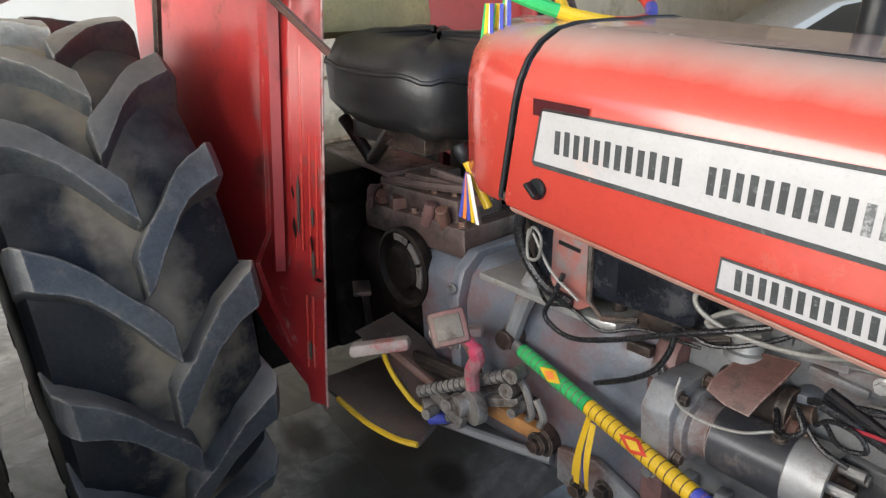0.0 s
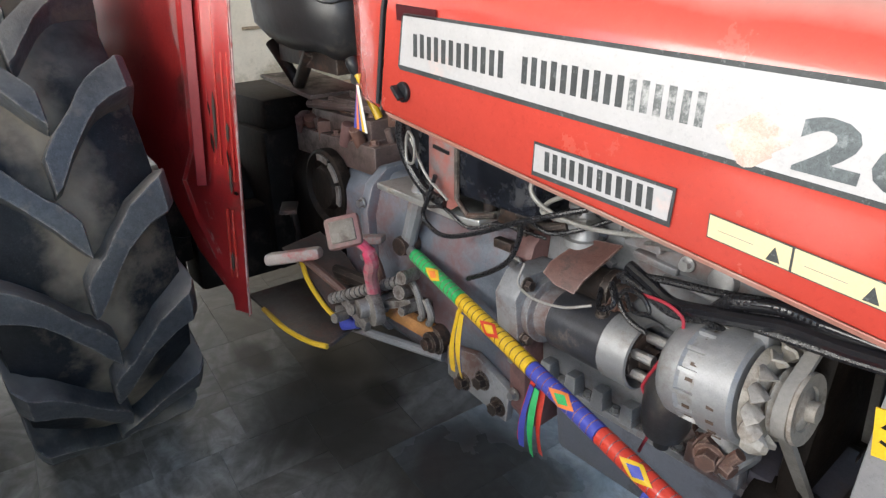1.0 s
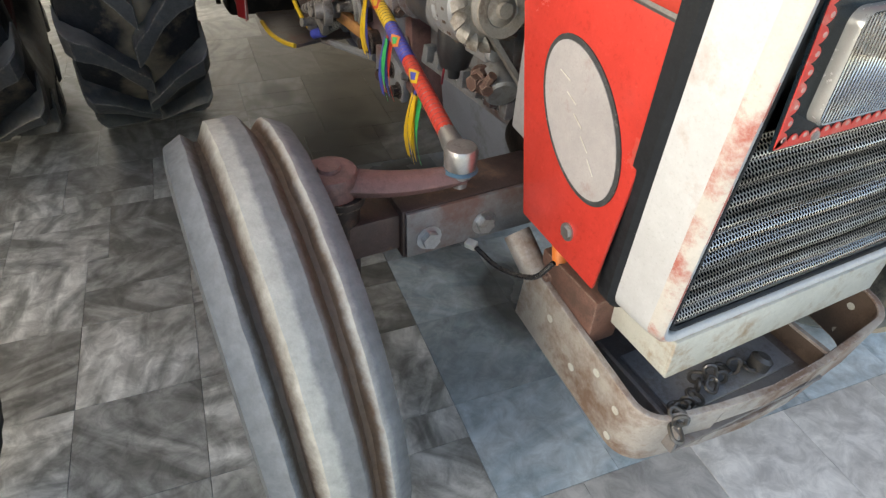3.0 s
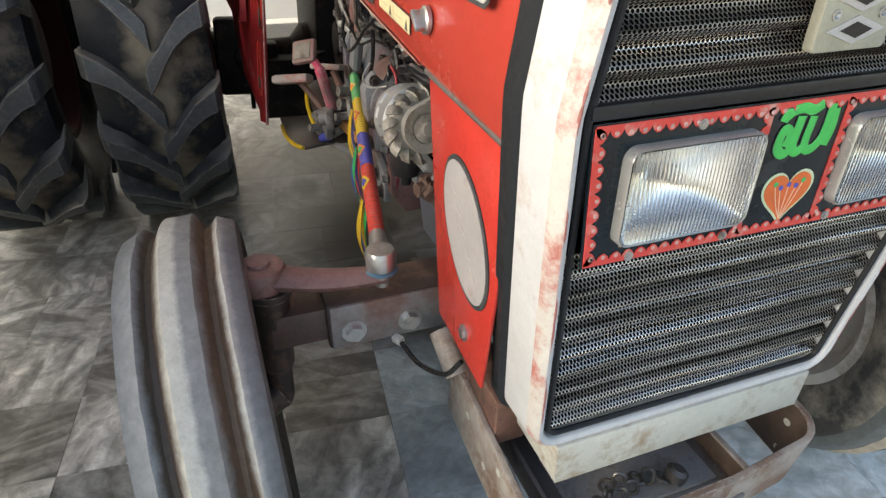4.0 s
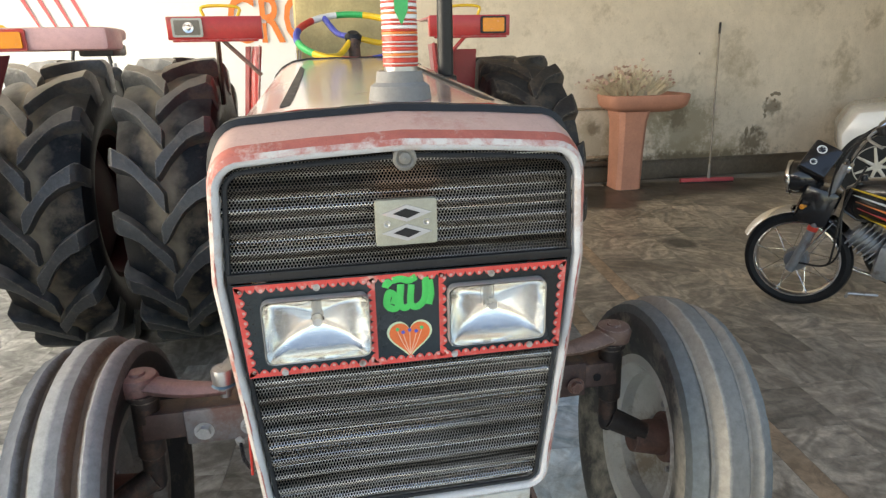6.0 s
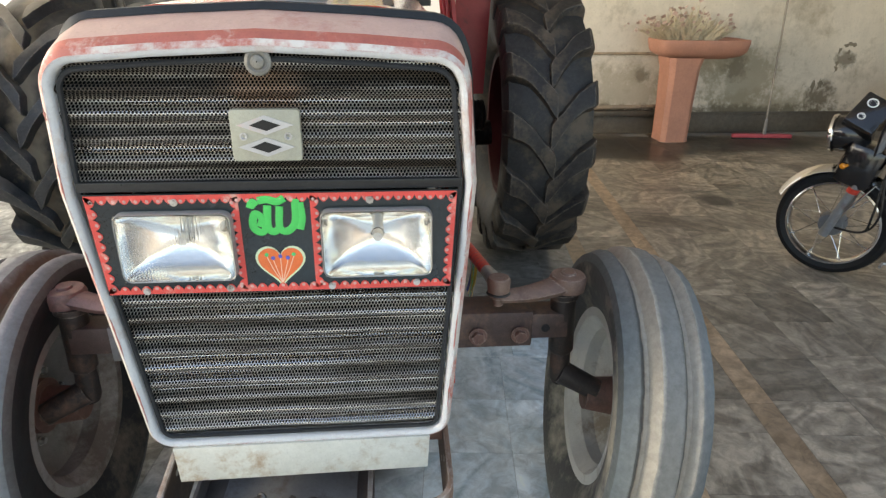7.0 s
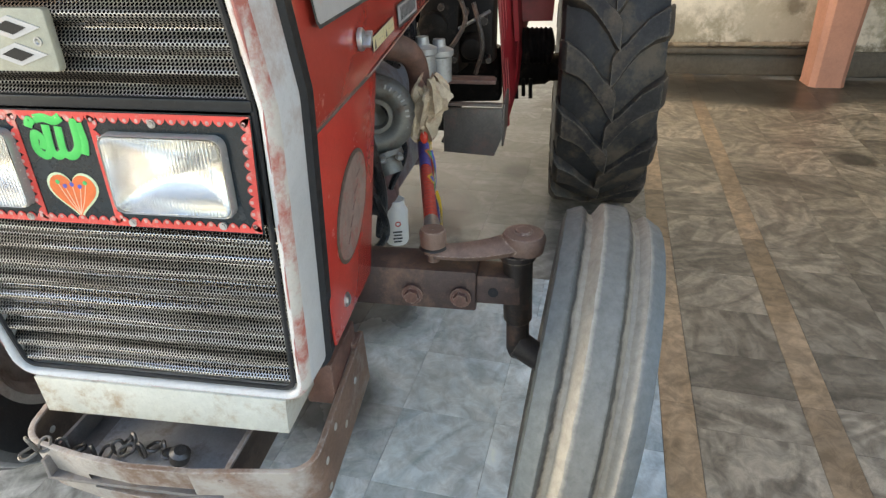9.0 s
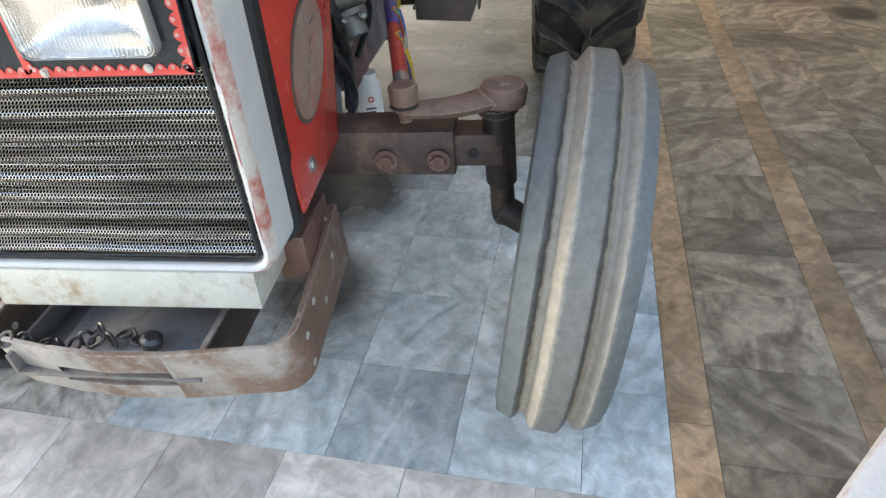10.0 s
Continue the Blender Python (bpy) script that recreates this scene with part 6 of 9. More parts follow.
rng = random.Random(5)
for k in range(26):
    x, y = rng.uniform(-1.78, -1.28), rng.uniform(-0.17, 0.05)
    z = 1.085 + (0.06 if -1.66 < x < -1.34 and y > -0.12 else 0.0)
    fit_ = Mesh().box((x, y, z), (rng.uniform(0.02, 0.07), rng.uniform(0.015, 0.04), rng.uniform(0.02, 0.06)), (rng.uniform(-20, 20), rng.uniform(-20, 20), rng.uniform(0, 180))) if k % 2 else Mesh().cyl((x, y, z - 0.02), (x + rng.uniform(-0.03, 0.03), y - rng.uniform(0, 0.03), z + rng.uniform(0.02, 0.05)), rng.uniform(0.008, 0.02), seg=12)
    part("gear_fitting", fit_, (CASE_BROWN, RUST_IRON, PINK_IRON)[k % 3], gb, bevel=0.003)
disc = Mesh().turned((-1.50, -0.165, 0.93), (0, -1, 0), [(0, 0.115), (0.03, 0.115), (0.035, 0.105), (0.02, 0.095), (0.02, 0.07), (0.04, 0.06), (0.04, 0.001)], 36)
dc = part("brake_cover", disc, GREASE_SHADE, gb)
for i in range(3):
    a0 = -35 + i * 42
    part("cover_segment", Mesh().turned((-1.50, -0.200, 0.93), (0, -1, 0), [(0, 0.084), (0.006, 0.084), (0.006, 0.102), (0, 0.102)], 10, closed=True, start=a0 + 150, sweep=36), WORN_STEEL, dc)
part("rear_housing", Mesh().box((-2.16, 0, 0.80), (0.62, 0.44, 0.50)).box((-2.12, 0, 1.09), (0.5, 0.4, 0.12)), GREASE_SHADE, tractor, bevel=0.02)
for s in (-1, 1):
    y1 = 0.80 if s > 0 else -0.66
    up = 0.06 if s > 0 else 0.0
    rx = part("axle_tube", Mesh().turned((-2.16, 0.2 * s, 0.75 + up), (0, s, 0), [(0, 0.17 - up), (0.05, 0.16 - up), (0.10, 0.10), (abs(y1) - 0.30, 0.085), (abs(y1) - 0.28, 0.13 - up), (abs(y1) - 0.20, 0.13 - up), (abs(y1) - 0.20, 0.001)], 28), GREASE_SHADE, tractor)
    part("brake_unit", Mesh().box((-2.05, s * 0.46, 0.735 + 1.8 * up), (0.13, 0.17, 0.22 - up)).box((-2.04, s * 0.44, 0.62 + 2 * up), (0.05, 0.07, 0.06)), GREASE_SHADE, rx, bevel=0.012)
    # added dark box that stands in for the darkness beside the housing
    part("brake_linkage", Mesh().box((-1.98, s * 0.33, 0.66 + 2.6 * up), (0.16, 0.30, 0.26)), GREASE_SHADE, rx, bevel=0.02)
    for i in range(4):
        part("brake_bolt", Mesh().cyl((-1.99, s * (0.40 + 0.035 * i + 2 * up), 0.66 + 2 * up), (-1.99, s * (0.40 + 0.035 * i + 2 * up), 0.575 + 2 * up - 0.012 * (i % 2)), 0.010, seg=8), GREASE_SHADE, rx)

# added dark block that fills the bright gap between tyre and fender
part("brake_casing", Mesh().box((-1.98, -0.56, 0.80), (0.12, 0.16, 0.32)).cyl((-1.98, -0.50, 0.80), (-1.90, -0.50, 0.80), 0.07), GREASE_SHADE, tractor, bevel=0.02)

# steering box arm
part("pitman_arm", Mesh().tube(curve([(-0.955, -0.205, 1.075), (-0.975, -0.225, 1.05), (-1.005, -0.228, 0.98), (-1.035, -0.230, 0.90)], 6), [0.024] * 6 + [0.022] * 6 + [0.02] * 7, 10), GREY_IRON, tractor, "grey steering drop arm")
part("rear_ball_joint", Mesh().turned((-1.045, -0.20, 0.896), (0.15, -1, 0), [(0, 0.001), (0, 0.026), (0.018, 0.030), (0.03, 0.026), (0.032, 0.018), (0.04, 0.017), (0.045, 0.024), (0.058, 0.022), (0.06, 0.001)], 24), DARK_IRON, tractor)
part("steering_box", Mesh().box((-0.98, 0, 1.10), (0.22, 0.30, 0.16)).cyl((-1.0, 0, 1.15), (-1.13, 0.02, 1.45), 0.035), DARK_IRON, tractor, bevel=0.01)
part("bright_tray", Mesh().prism([(-1.10, 1.028), (-0.78, 1.020), (-0.74, 1.030), (-0.74, 1.042), (-0.80, 1.036), (-1.10, 1.044)], "y", -0.268, -0.12), material("galvanised_sheet", (0.62, 0.62, 0.6), 0.3, metal=0.7, vary=0.15, scale=12, dirt=(0.3, 0.25, 0.2), dirt_amount=0.2, dirt_scale=15), tractor, "bright sheet metal tray under the tank", bevel=0.004)

# fuel tank and its bracket
part("fuel_tank", Mesh().box((-0.78, 0, 1.20), (0.34, 0.54, 0.26)).box((-0.68, -0.17, 1.13), (0.18, 0.2, 0.12)), material("tank_black", (0.012, 0.014, 0.02), 0.22, vary=0.3, scale=8, dirt=(0.06, 0.06, 0.065), dirt_amount=0.3, dirt_scale=12), tractor, "black fuel tank under the bonnet", bevel=0.03)
part("tank_bracket", Mesh().prism([(-0.885, 1.215), (-0.80, 1.20), (-0.795, 1.06), (-0.82, 1.045), (-0.875, 1.05), (-0.89, 1.09)], "y", -0.272, -0.268), material("bracket_primer", (0.20, 0.17, 0.17), 0.45, vary=0.25, scale=9, dirt=(0.30, 0.09, 0.07), dirt_amount=0.6, dirt_scale=8), tractor, "grey and red tank bracket", bevel=0.001)
part("bracket_slot", Mesh().box((-0.845, -0.274, 1.165), (0.05, 0.003, 0.007), (0, 8, 0)), BLACK, tractor)
part("bracket_edge", Mesh().tube([(-0.797, -0.272, 1.20), (-0.795, -0.276, 1.075), (-0.77, -0.27, 1.045), (-0.70, -0.262, 1.06)], 0.006, 8), DARK_IRON, tractor)
part("rear_tank_plate", Mesh().prism([(-0.98, 1.235), (-0.89, 1.22), (-0.89, 1.08)], "y", -0.268, -0.262), BLACK, tractor)

# starter motor
SETTLE.append(lambda p: body((p[0] + 0.028, p[1], p[2] + 0.030)))
st = part("starter_motor", Mesh().turned((-0.635, -0.222, 0.862), (1, -0.02, 0.0), [(0, 0.001), (0, 0.062), (0.018, 0.064), (0.022, 0.050), (0.05, 0.048), (0.055, 0.0555), (0.175, 0.0555), (0.175, 0.001)], 36), GREY_IRON, tractor, "dark starter motor with a pale end band")
part("starter_body", Mesh().turned((-0.578, -0.224, 0.862), (1, -0.02, 0), [(0, 0.0565), (0.115, 0.0565)], 36), material("starter_black", (0.05, 0.052, 0.06), 0.32, metal=0.3, vary=0.25, scale=9, dirt=(0.2, 0.16, 0.14), dirt_amount=0.2, dirt_scale=14), st)
part("starter_band", Mesh().turned((-0.463, -0.226, 0.862), (1, -0.02, 0), [(0, 0.0575), (0.002, 0.059), (0.055, 0.059), (0.057, 0.055), (0.05, 0.05), (0.03, 0.045), (0.03, 0.001)], 36), ALU, st, "pale grey end band")
part("starter_end", Mesh().turned((-0.43, -0.227, 0.862), (1, -0.02, 0), [(0, 0.045), (0.02, 0.042), (0.024, 0.02), (0.045, 0.018), (0.045, 0.001)], 20), DARK_IRON, st)
for a in (20, 80, 150, 215, 300):
    c = Vector((-0.42, -0.227 + 0.034 * math.cos(radians(a)), 0.862 + 0.034 * math.sin(radians(a))))
    part("end_post", Mesh().cyl(c, c + Vector((0.045, 0, 0)), 0.009, seg=10), STEEL, st)
part("flange_ear", Mesh().prism([(-0.29, 0.80), (-0.17, 0.80), (-0.17, 0.94), (-0.27, 0.94), (-0.30, 0.90)], "x", -0.69, -0.634), GREY_IRON, st, bevel=0.006)
for y, z in ((-0.272, 0.925), (-0.275, 0.815), (-0.19, 0.93)):
    part("flange_nut", bolt_head(Mesh(), (-0.634, y, z), (1, 0, 0), 0.010, 0.012), DARK_IRON, st)
part("body_bolt", bolt_head(Mesh(), (-0.485, -0.243, 0.913), (0, -0.3, 1), 0.009, 0.012), DARK_IRON, st)
part("solenoid", Mesh().cyl((-0.60, -0.20, 0.945), (-0.50, -0.205, 0.945), 0.030, seg=20).cyl((-0.50, -0.205, 0.945), (-0.485, -0.205, 0.945), 0.034, seg=20).cyl((-0.485, -0.205, 0.945), (-0.455, -0.205, 0.95), 0.014), DARK_IRON, st)
SETTLE[-1] = lambda p: p
shield = Mesh().grid([[(-0.600, -0.262, 0.985), (-0.598, -0.248, 1.003), (-0.588, -0.215, 1.020), (-0.575, -0.18, 1.035)], [(-0.565, -0.270, 0.978), (-0.560, -0.255, 1.000), (-0.550, -0.215, 1.024), (-0.545, -0.18, 1.042)], [(-0.529, -0.262, 0.972), (-0.520, -0.250, 0.998), (-0.505, -0.212, 1.032), (-0.500, -0.18, 1.050)]])
part("heat_shield", shield, material("burnt_rust", (0.125, 0.058, 0.048), 0.5, metal=0.05, vary=0.35, scale=14, dirt=(0.035, 0.028, 0.025), dirt_amount=0.5, dirt_scale=14, bump=0.4, wear=(0.36, 0.26, 0.23)), tractor, "bent rusty red heat shield", thick=0.004)
SETTLE.pop()
part("lift_pump", Mesh().turned((-0.54, -0.20, 1.035), (0, 0, 1), [(0, 0.001), (0, 0.034), (0.012, 0.034), (0.014, 0.026), (0.03, 0.024), (0.032, 0.032), (0.042, 0.032), (0.05, 0.02), (0.066, 0.015), (0.066, 0.001)], 20), ALU, tractor, "small cast aluminium lift pump")
WIRE_RED = material("dull_red_wire", (0.34, 0.025, 0.04), 0.4, vary=0.2, scale=30)
WIRE_GREY = material("grey_wire", (0.30, 0.29, 0.27), 0.45, metal=0.3, vary=0.3, scale=30)
SETTLE.append(lambda p: p)
CABLE_GLOSS = material("glossy_black_sleeve", (0.010, 0.010, 0.012), 0.18, vary=0.2, scale=30, bump=0.05)
for pts, r, mt, nm in (([(-0.578, -0.245, 1.175), (-0.640, -0.255, 1.145), (-0.636, -0.258, 1.117), (-0.591, -0.255, 1.098), (-0.534, -0.255, 1.097), (-0.475, -0.25, 1.104), (-0.42, -0.20, 1.10)], 0.0042, WIRE_GREY, "fuel_pipe"),
                       ([(-0.568, -0.25, 1.140), (-0.608, -0.25, 1.114), (-0.622, -0.25, 1.092), (-0.586, -0.245, 1.087), (-0.55, -0.22, 1.09)], 0.0042, WIRE_GREY, "fuel_pipe"),
                       ([(-0.903, -0.262, 1.085), (-0.916, -0.27, 1.036), (-0.933, -0.272, 0.985), (-0.871, -0.272, 0.965), (-0.776, -0.27, 1.001), (-0.668, -0.27, 1.060), (-0.585, -0.265, 1.101), (-0.528, -0.25, 1.126)], 0.0052, CABLE, "cable"),
                       ([(-0.674, -0.245, 1.060), (-0.679, -0.245, 1.014), (-0.702, -0.245, 0.963), (-0.748, -0.245, 0.920), (-0.824, -0.240, 0.869)], 0.0055, CABLE, "cable"),
                       ([(-1.010, -0.262, 1.20), (-1.02, -0.262, 1.14), (-1.0, -0.255, 1.08), (-0.95, -0.25, 1.035), (-0.885, -0.25, 1.025)], 0.012, CABLE, "cable_sleeve"),
                       ([(-0.99, -0.268, 1.13), (-0.97, -0.278, 1.165), (-0.945, -0.283, 1.150), (-0.955, -0.278, 1.105), (-0.985, -0.273, 1.10), (-0.985, -0.268, 1.155), (-0.93, -0.268, 1.085), (-0.86, -0.266, 1.045)], 0.0032, WIRE_GREY, "wire"),
                       ([(-0.438, -0.25, 1.060), (-0.389, -0.26, 1.049), (-0.345, -0.270, 1.042), (-0.277, -0.285, 1.064), (-0.227, -0.287, 1.078), (-0.186, -0.288, 1.090), (-0.121, -0.288, 1.094), (-0.073, -0.288, 1.101), (-0.01, -0.285, 1.113)], 0.0105, CABLE_GLOSS, "harness"),
                       ([(-0.300, -0.262, 1.040), (-0.270, -0.275, 1.081), (-0.246, -0.278, 1.094), (-0.203, -0.278, 1.105), (-0.152, -0.276, 1.104), (-0.078, -0.275, 1.106), (0.0, -0.27, 1.12)], 0.0095, CABLE, "harness"),
                       ([(-0.438, -0.262, 1.045), (-0.389, -0.266, 1.036), (-0.349, -0.266, 1.025), (-0.296, -0.262, 1.030), (-0.25, -0.25, 1.02)], 0.007, CABLE, "harness"),
                       ([(-0.46, -0.24, 1.03), (-0.42, -0.256, 1.052), (-0.37, -0.25, 1.062), (-0.30, -0.24, 1.07), (-0.22, -0.24, 1.09)], 0.006, CABLE, "harness"),
                       ([(-0.40, -0.272, 1.035), (-0.366, -0.285, 1.047), (-0.340, -0.288, 1.048), (-0.318, -0.288, 1.036), (-0.317, -0.288, 1.007), (-0.329, -0.288, 0.980), (-0.358, -0.288, 0.906), (-0.358, -0.288, 0.884), (-0.331, -0.286, 0.850), (-0.350, -0.285, 0.764)], 0.0026, WIRE_RED, "red_wire"),
                       ([(-0.43, -0.262, 1.02), (-0.40, -0.285, 1.01), (-0.37, -0.290, 1.022), (-0.385, -0.286, 1.040), (-0.42, -0.275, 1.035), (-0.44, -0.262, 1.01)], 0.0036, CABLE, "wire"),
                       ([(-0.645, -0.262, 0.985), (-0.635, -0.286, 0.955), (-0.59, -0.290, 0.945), (-0.53, -0.286, 0.955), (-0.49, -0.262, 0.968)], 0.0026, WIRE_GREY, "wire"),
                       ([(-0.394, -0.22, 1.048), (-0.356, -0.222, 1.051), (-0.306, -0.22, 1.045)], 0.0055, STEEL, "pipe"),
                       ([(-0.62, -0.20, 1.12), (-0.52, -0.195, 1.15), (-0.38, -0.195, 1.16), (-0.2, -0.19, 1.15)], 0.005, DARK_IRON, "pipe"),
                       ([(-0.70, -0.225, 1.06), (-0.65, -0.22, 1.045), (-0.60, -0.205, 1.06)], 0.010, DARK_IRON, "throttle_link")):
    part(nm, Mesh().tube(curve(pts, 7), r, 10), mt, tractor)
# a corrugated sleeve over the second harness
ribs = curve([(-0.262, -0.277, 1.086), (-0.203, -0.279, 1.106), (-0.152, -0.277, 1.105), (-0.085, -0.276, 1.106)], 14)
part("corrugated_sleeve", Mesh().tube(ribs, [0.0112 if k % 2 else 0.0098 for k in range(len(ribs))], 10), CABLE_GLOSS, tractor, "black corrugated cable sleeve")
SETTLE.pop()
part("link_bracket", Mesh().box((-0.70, -0.20, 1.045), (0.07, 0.03, 0.05), (0, 15, 10)).box((-0.64, -0.20, 1.055), (0.03, 0.03, 0.04)).cyl((-0.78, -0.2, 1.035), (-0.78, -0.2, 1.065), 0.014).box((-0.72, -0.215, 0.985), (0.05, 0.02, 0.02)), DARK_IRON, tractor, bevel=0.003)
boot = Mesh().turned((-0.308, -0.276, 0.785), (0.05, 0, 1), [(0, 0.001), (0.0, 0.012), (0.02, 0.014), (0.025, 0.030), (0.05, 0.038), (0.11, 0.038), (0.14, 0.030), (0.152, 0.015), (0.152, 0.001)], 20)
part("rubber_boot", boot, LEATHER, tractor, "black rubber boot over a cable end")

for k in range(4):
    x = -0.52 + 0.115 * k
    part("injector_pipe", Mesh().tube(curve([(-0.50 + 0.03 * k, -0.175, 1.06), (x - 0.02, -0.215 - 0.006 * k, 1.09 + 0.008 * k), (x + 0.03, -0.21, 1.15), (x + 0.05, -0.16, 1.20)], 6), 0.0036, 8), STEEL, block)
rng = random.Random(11)
for k in range(24):
    x, z = rng.uniform(-0.60, -0.27), rng.uniform(0.90, 1.19)
    r = rng.uniform(0.008, 0.026)
    yb = -0.150 - 0.018 * max(0.0, (1.06 - z) / 0.16)
    if k % 3:
        part("block_boss", Mesh().cyl((x, yb, z), (x, yb - rng.uniform(0.012, 0.04), z), r, r * 0.85, seg=14), (GREY_IRON, CLUTCH, STEEL)[k % 3], block, bevel=0.002)
    else:
        part("block_rib", Mesh().box((x, yb - 0.008, z), (rng.uniform(0.04, 0.10), 0.022, rng.uniform(0.012, 0.03)), (0, rng.uniform(-25, 25), 0)), GREY_IRON, block, bevel=0.004)
for pts, r in (([(-0.66, -0.215, 1.03), (-0.63, -0.25, 1.07), (-0.57, -0.255, 1.06), (-0.50, -0.24, 1.085), (-0.44, -0.20, 1.12)], 0.004), ([(-0.95, -0.245, 1.06), (-0.90, -0.27, 1.035), (-0.84, -0.275, 1.045), (-0.77, -0.27, 1.02), (-0.70, -0.25, 1.04), (-0.60, -0.23, 1.035)], 0.0035), ([(-0.47, -0.235, 0.985), (-0.45, -0.265, 0.965), (-0.42, -0.268, 0.985), (-0.44, -0.25, 1.01), (-0.40, -0.262, 0.97), (-0.36, -0.262, 0.955)], 0.0045), ([(-0.34, -0.265, 1.03), (-0.28, -0.285, 1.035), (-0.20, -0.29, 1.045), (-0.1, -0.292, 1.05), (-0.02, -0.29, 1.055)], 0.006)):
    part("thin_cable", Mesh().tube(curve(pts, 7), r, 8), CABLE, tractor)
part("pump_clamp", Mesh().turned((-0.54, -0.20, 1.098), (0, 0, 1), [(0, 0.02), (0.004, 0.028), (0.012, 0.028), (0.016, 0.018)], 20), ALU, tractor)
part("solenoid_end", Mesh().turned((-0.462, -0.212, 0.948), (1, -0.1, 0), [(0, 0.026), (0.008, 0.026), (0.01, 0.018), (0.02, 0.016), (0.02, 0.008), (0.034, 0.007), (0.034, 0.0005)], 18), RUST_IRON, tractor, "rusty solenoid terminal")

# alternator, fan, belt
FAN_CAST = material("dusty_fan_casting", (0.30, 0.275, 0.24), 0.55, metal=0.2, vary=0.25, scale=16, dirt=(0.16, 0.12, 0.09), dirt_amount=0.35, dirt_scale=18, bump=0.25)
def slung(p):
    """The alternator hangs a little longer and higher at its pulley end."""
    q = (p[0] + 0.295) / 0.167
    return body((-0.295 + 0.192 * q, p[1], p[2] + 0.010 * q))


SETTLE.append(slung)
al = part("alternator", Mesh().turned((-0.315, -0.285, 0.945), (1, -0.02, 0.06), [(0.020, 0.001), (0.020, 0.045), (0.026, 0.060), (0.036, 0.069), (0.055, 0.071), (0.058, 0.066), (0.078, 0.066), (0.081, 0.074), (0.12, 0.074), (0.124, 0.068), (0.124, 0.001)], 40), ALU, tractor, "bare aluminium alternator with finned fan")
for i in range(14):
    a = 2 * math.pi * i / 14
    part("fin", Mesh().box((-0.247, -0.286 + 0.0685 * math.cos(a), 0.949 + 0.0685 * math.sin(a)), (0.03, 0.006, 0.006), (math.degrees(a), 0, 0)), ALU, al)
for i in range(20):
    a = 2 * math.pi * i / 20
    for xo, rr in ((-0.247, 0.0665), (-0.214, 0.0742)):
        part("vent_slot", Mesh().box((xo, -0.2857 + rr * math.cos(a), 0.9475 + rr * math.sin(a)), (0.009, 0.002, 0.005), (math.degrees(a), 0, 0)), DEEP_RUST, al)
part("mount_ear", Mesh().box((-0.20, -0.26, 1.025), (0.018, 0.05, 0.04), (15, 0, 0)).cyl((-0.21, -0.245, 1.045), (-0.185, -0.245, 1.045), 0.018), ALU, al, bevel=0.004)
fan = part("fan_disc", Mesh().turned((-0.182, -0.288, 0.953), (1, -0.02, 0.06), [(-0.004, 0.001), (-0.004, 0.066), (0.006, 0.060), (0.010, 0.045), (0.010, 0.001)], 36), FAN_CAST, al)
for i in range(16):
    a = 2 * math.pi * i / 16
    rows = []
    for r, lean, w in ((0.050, 0.0, 0.010), (0.062, 0.06, 0.020), (0.072, 0.14, 0.018), (0.079, 0.24, 0.008)):
        rows.append([(-0.180 + w * f, -0.288 + r * math.cos(a + lean + 0.20 * f), 0.953 + r * math.sin(a + lean + 0.20 * f)) for f in (0.0, 0.5, 1.0)])
    part("fan_blade", Mesh().grid(rows), FAN_CAST, fan, thick=0.004)
part("pulley", Mesh().turned((-0.168, -0.289, 0.954), (1, -0.02, 0.06), [(0, 0.04), (0.004, 0.046), (0.008, 0.04), (0.014, 0.033), (0.02, 0.04), (0.026, 0.048), (0.03, 0.047), (0.028, 0.030), (0.026, 0.028), (0.03, 0.014), (0.04, 0.013), (0.04, 0.001)], 36), FAN_CAST, al)
SETTLE.pop()
part("alternator_bracket", Mesh().box((-0.25, -0.255, 0.868), (0.13, 0.045, 0.02), (20, 0, 0)).cyl((-0.34, -0.26, 0.865), (-0.17, -0.262, 0.87), 0.014).box((-0.19, -0.20, 1.0), (0.014, 0.16, 0.025), (25, 0, 0)), ALU, tractor, bevel=0.003)
BELT = material("fabric_belt", (0.21, 0.20, 0.185), 0.8, vary=0.2, scale=20)


def belt(points, rx=-0.131, w=0.017, t=0.009):
    rows = []
    n = len(points)
    for i in range(n + 1):
        y, z = points[i % n]
        yb, zb = points[(i + 1) % n]
        ya, za = points[(i - 1) % n]
        d = Vector((yb - ya, zb - za)).normalized()
        o = Vector((d.y, -d.x)) * t / 2
        rows.append([(rx - w / 2, y + o.x, z + o.y), (rx + w / 2, y + o.x, z + o.y), (rx + w / 2, y - o.x, z - o.y), (rx - w / 2, y - o.x, z - o.y)])
    return Mesh().grid(rows, loop=True)


def hull_arc(c, r, a0, a1, n=10):
    return [(c[0] + r * math.cos(radians(a0 + (a1 - a0) * i / n)), c[1] + r * math.sin(radians(a0 + (a1 - a0) * i / n))) for i in range(n + 1)]


part("drive_belt", belt(hull_arc((-0.289, 0.963), 0.042, 112, 252) + hull_arc((0, 0.66), 0.085, 232, 360) + hull_arc((0, 1.08), 0.07, 0, 112)), BELT, tractor, "grey worn fan belt")
part("crank_pulley", Mesh().turned((-0.148, 0, 0.66), (1, 0, 0), [(0, 0.001), (0, 0.088), (0.012, 0.08), (0.022, 0.08), (0.034, 0.088), (0.034, 0.06), (0.03, 0.03), (0.05, 0.028), (0.05, 0.001)], 36), DARK_IRON, tractor)
part("pump_pulley", Mesh().turned((-0.148, 0, 1.08), (1, 0, 0), [(0, 0.001), (0, 0.072), (0.034, 0.072), (0.034, 0.001)], 32), DARK_IRON, tractor)
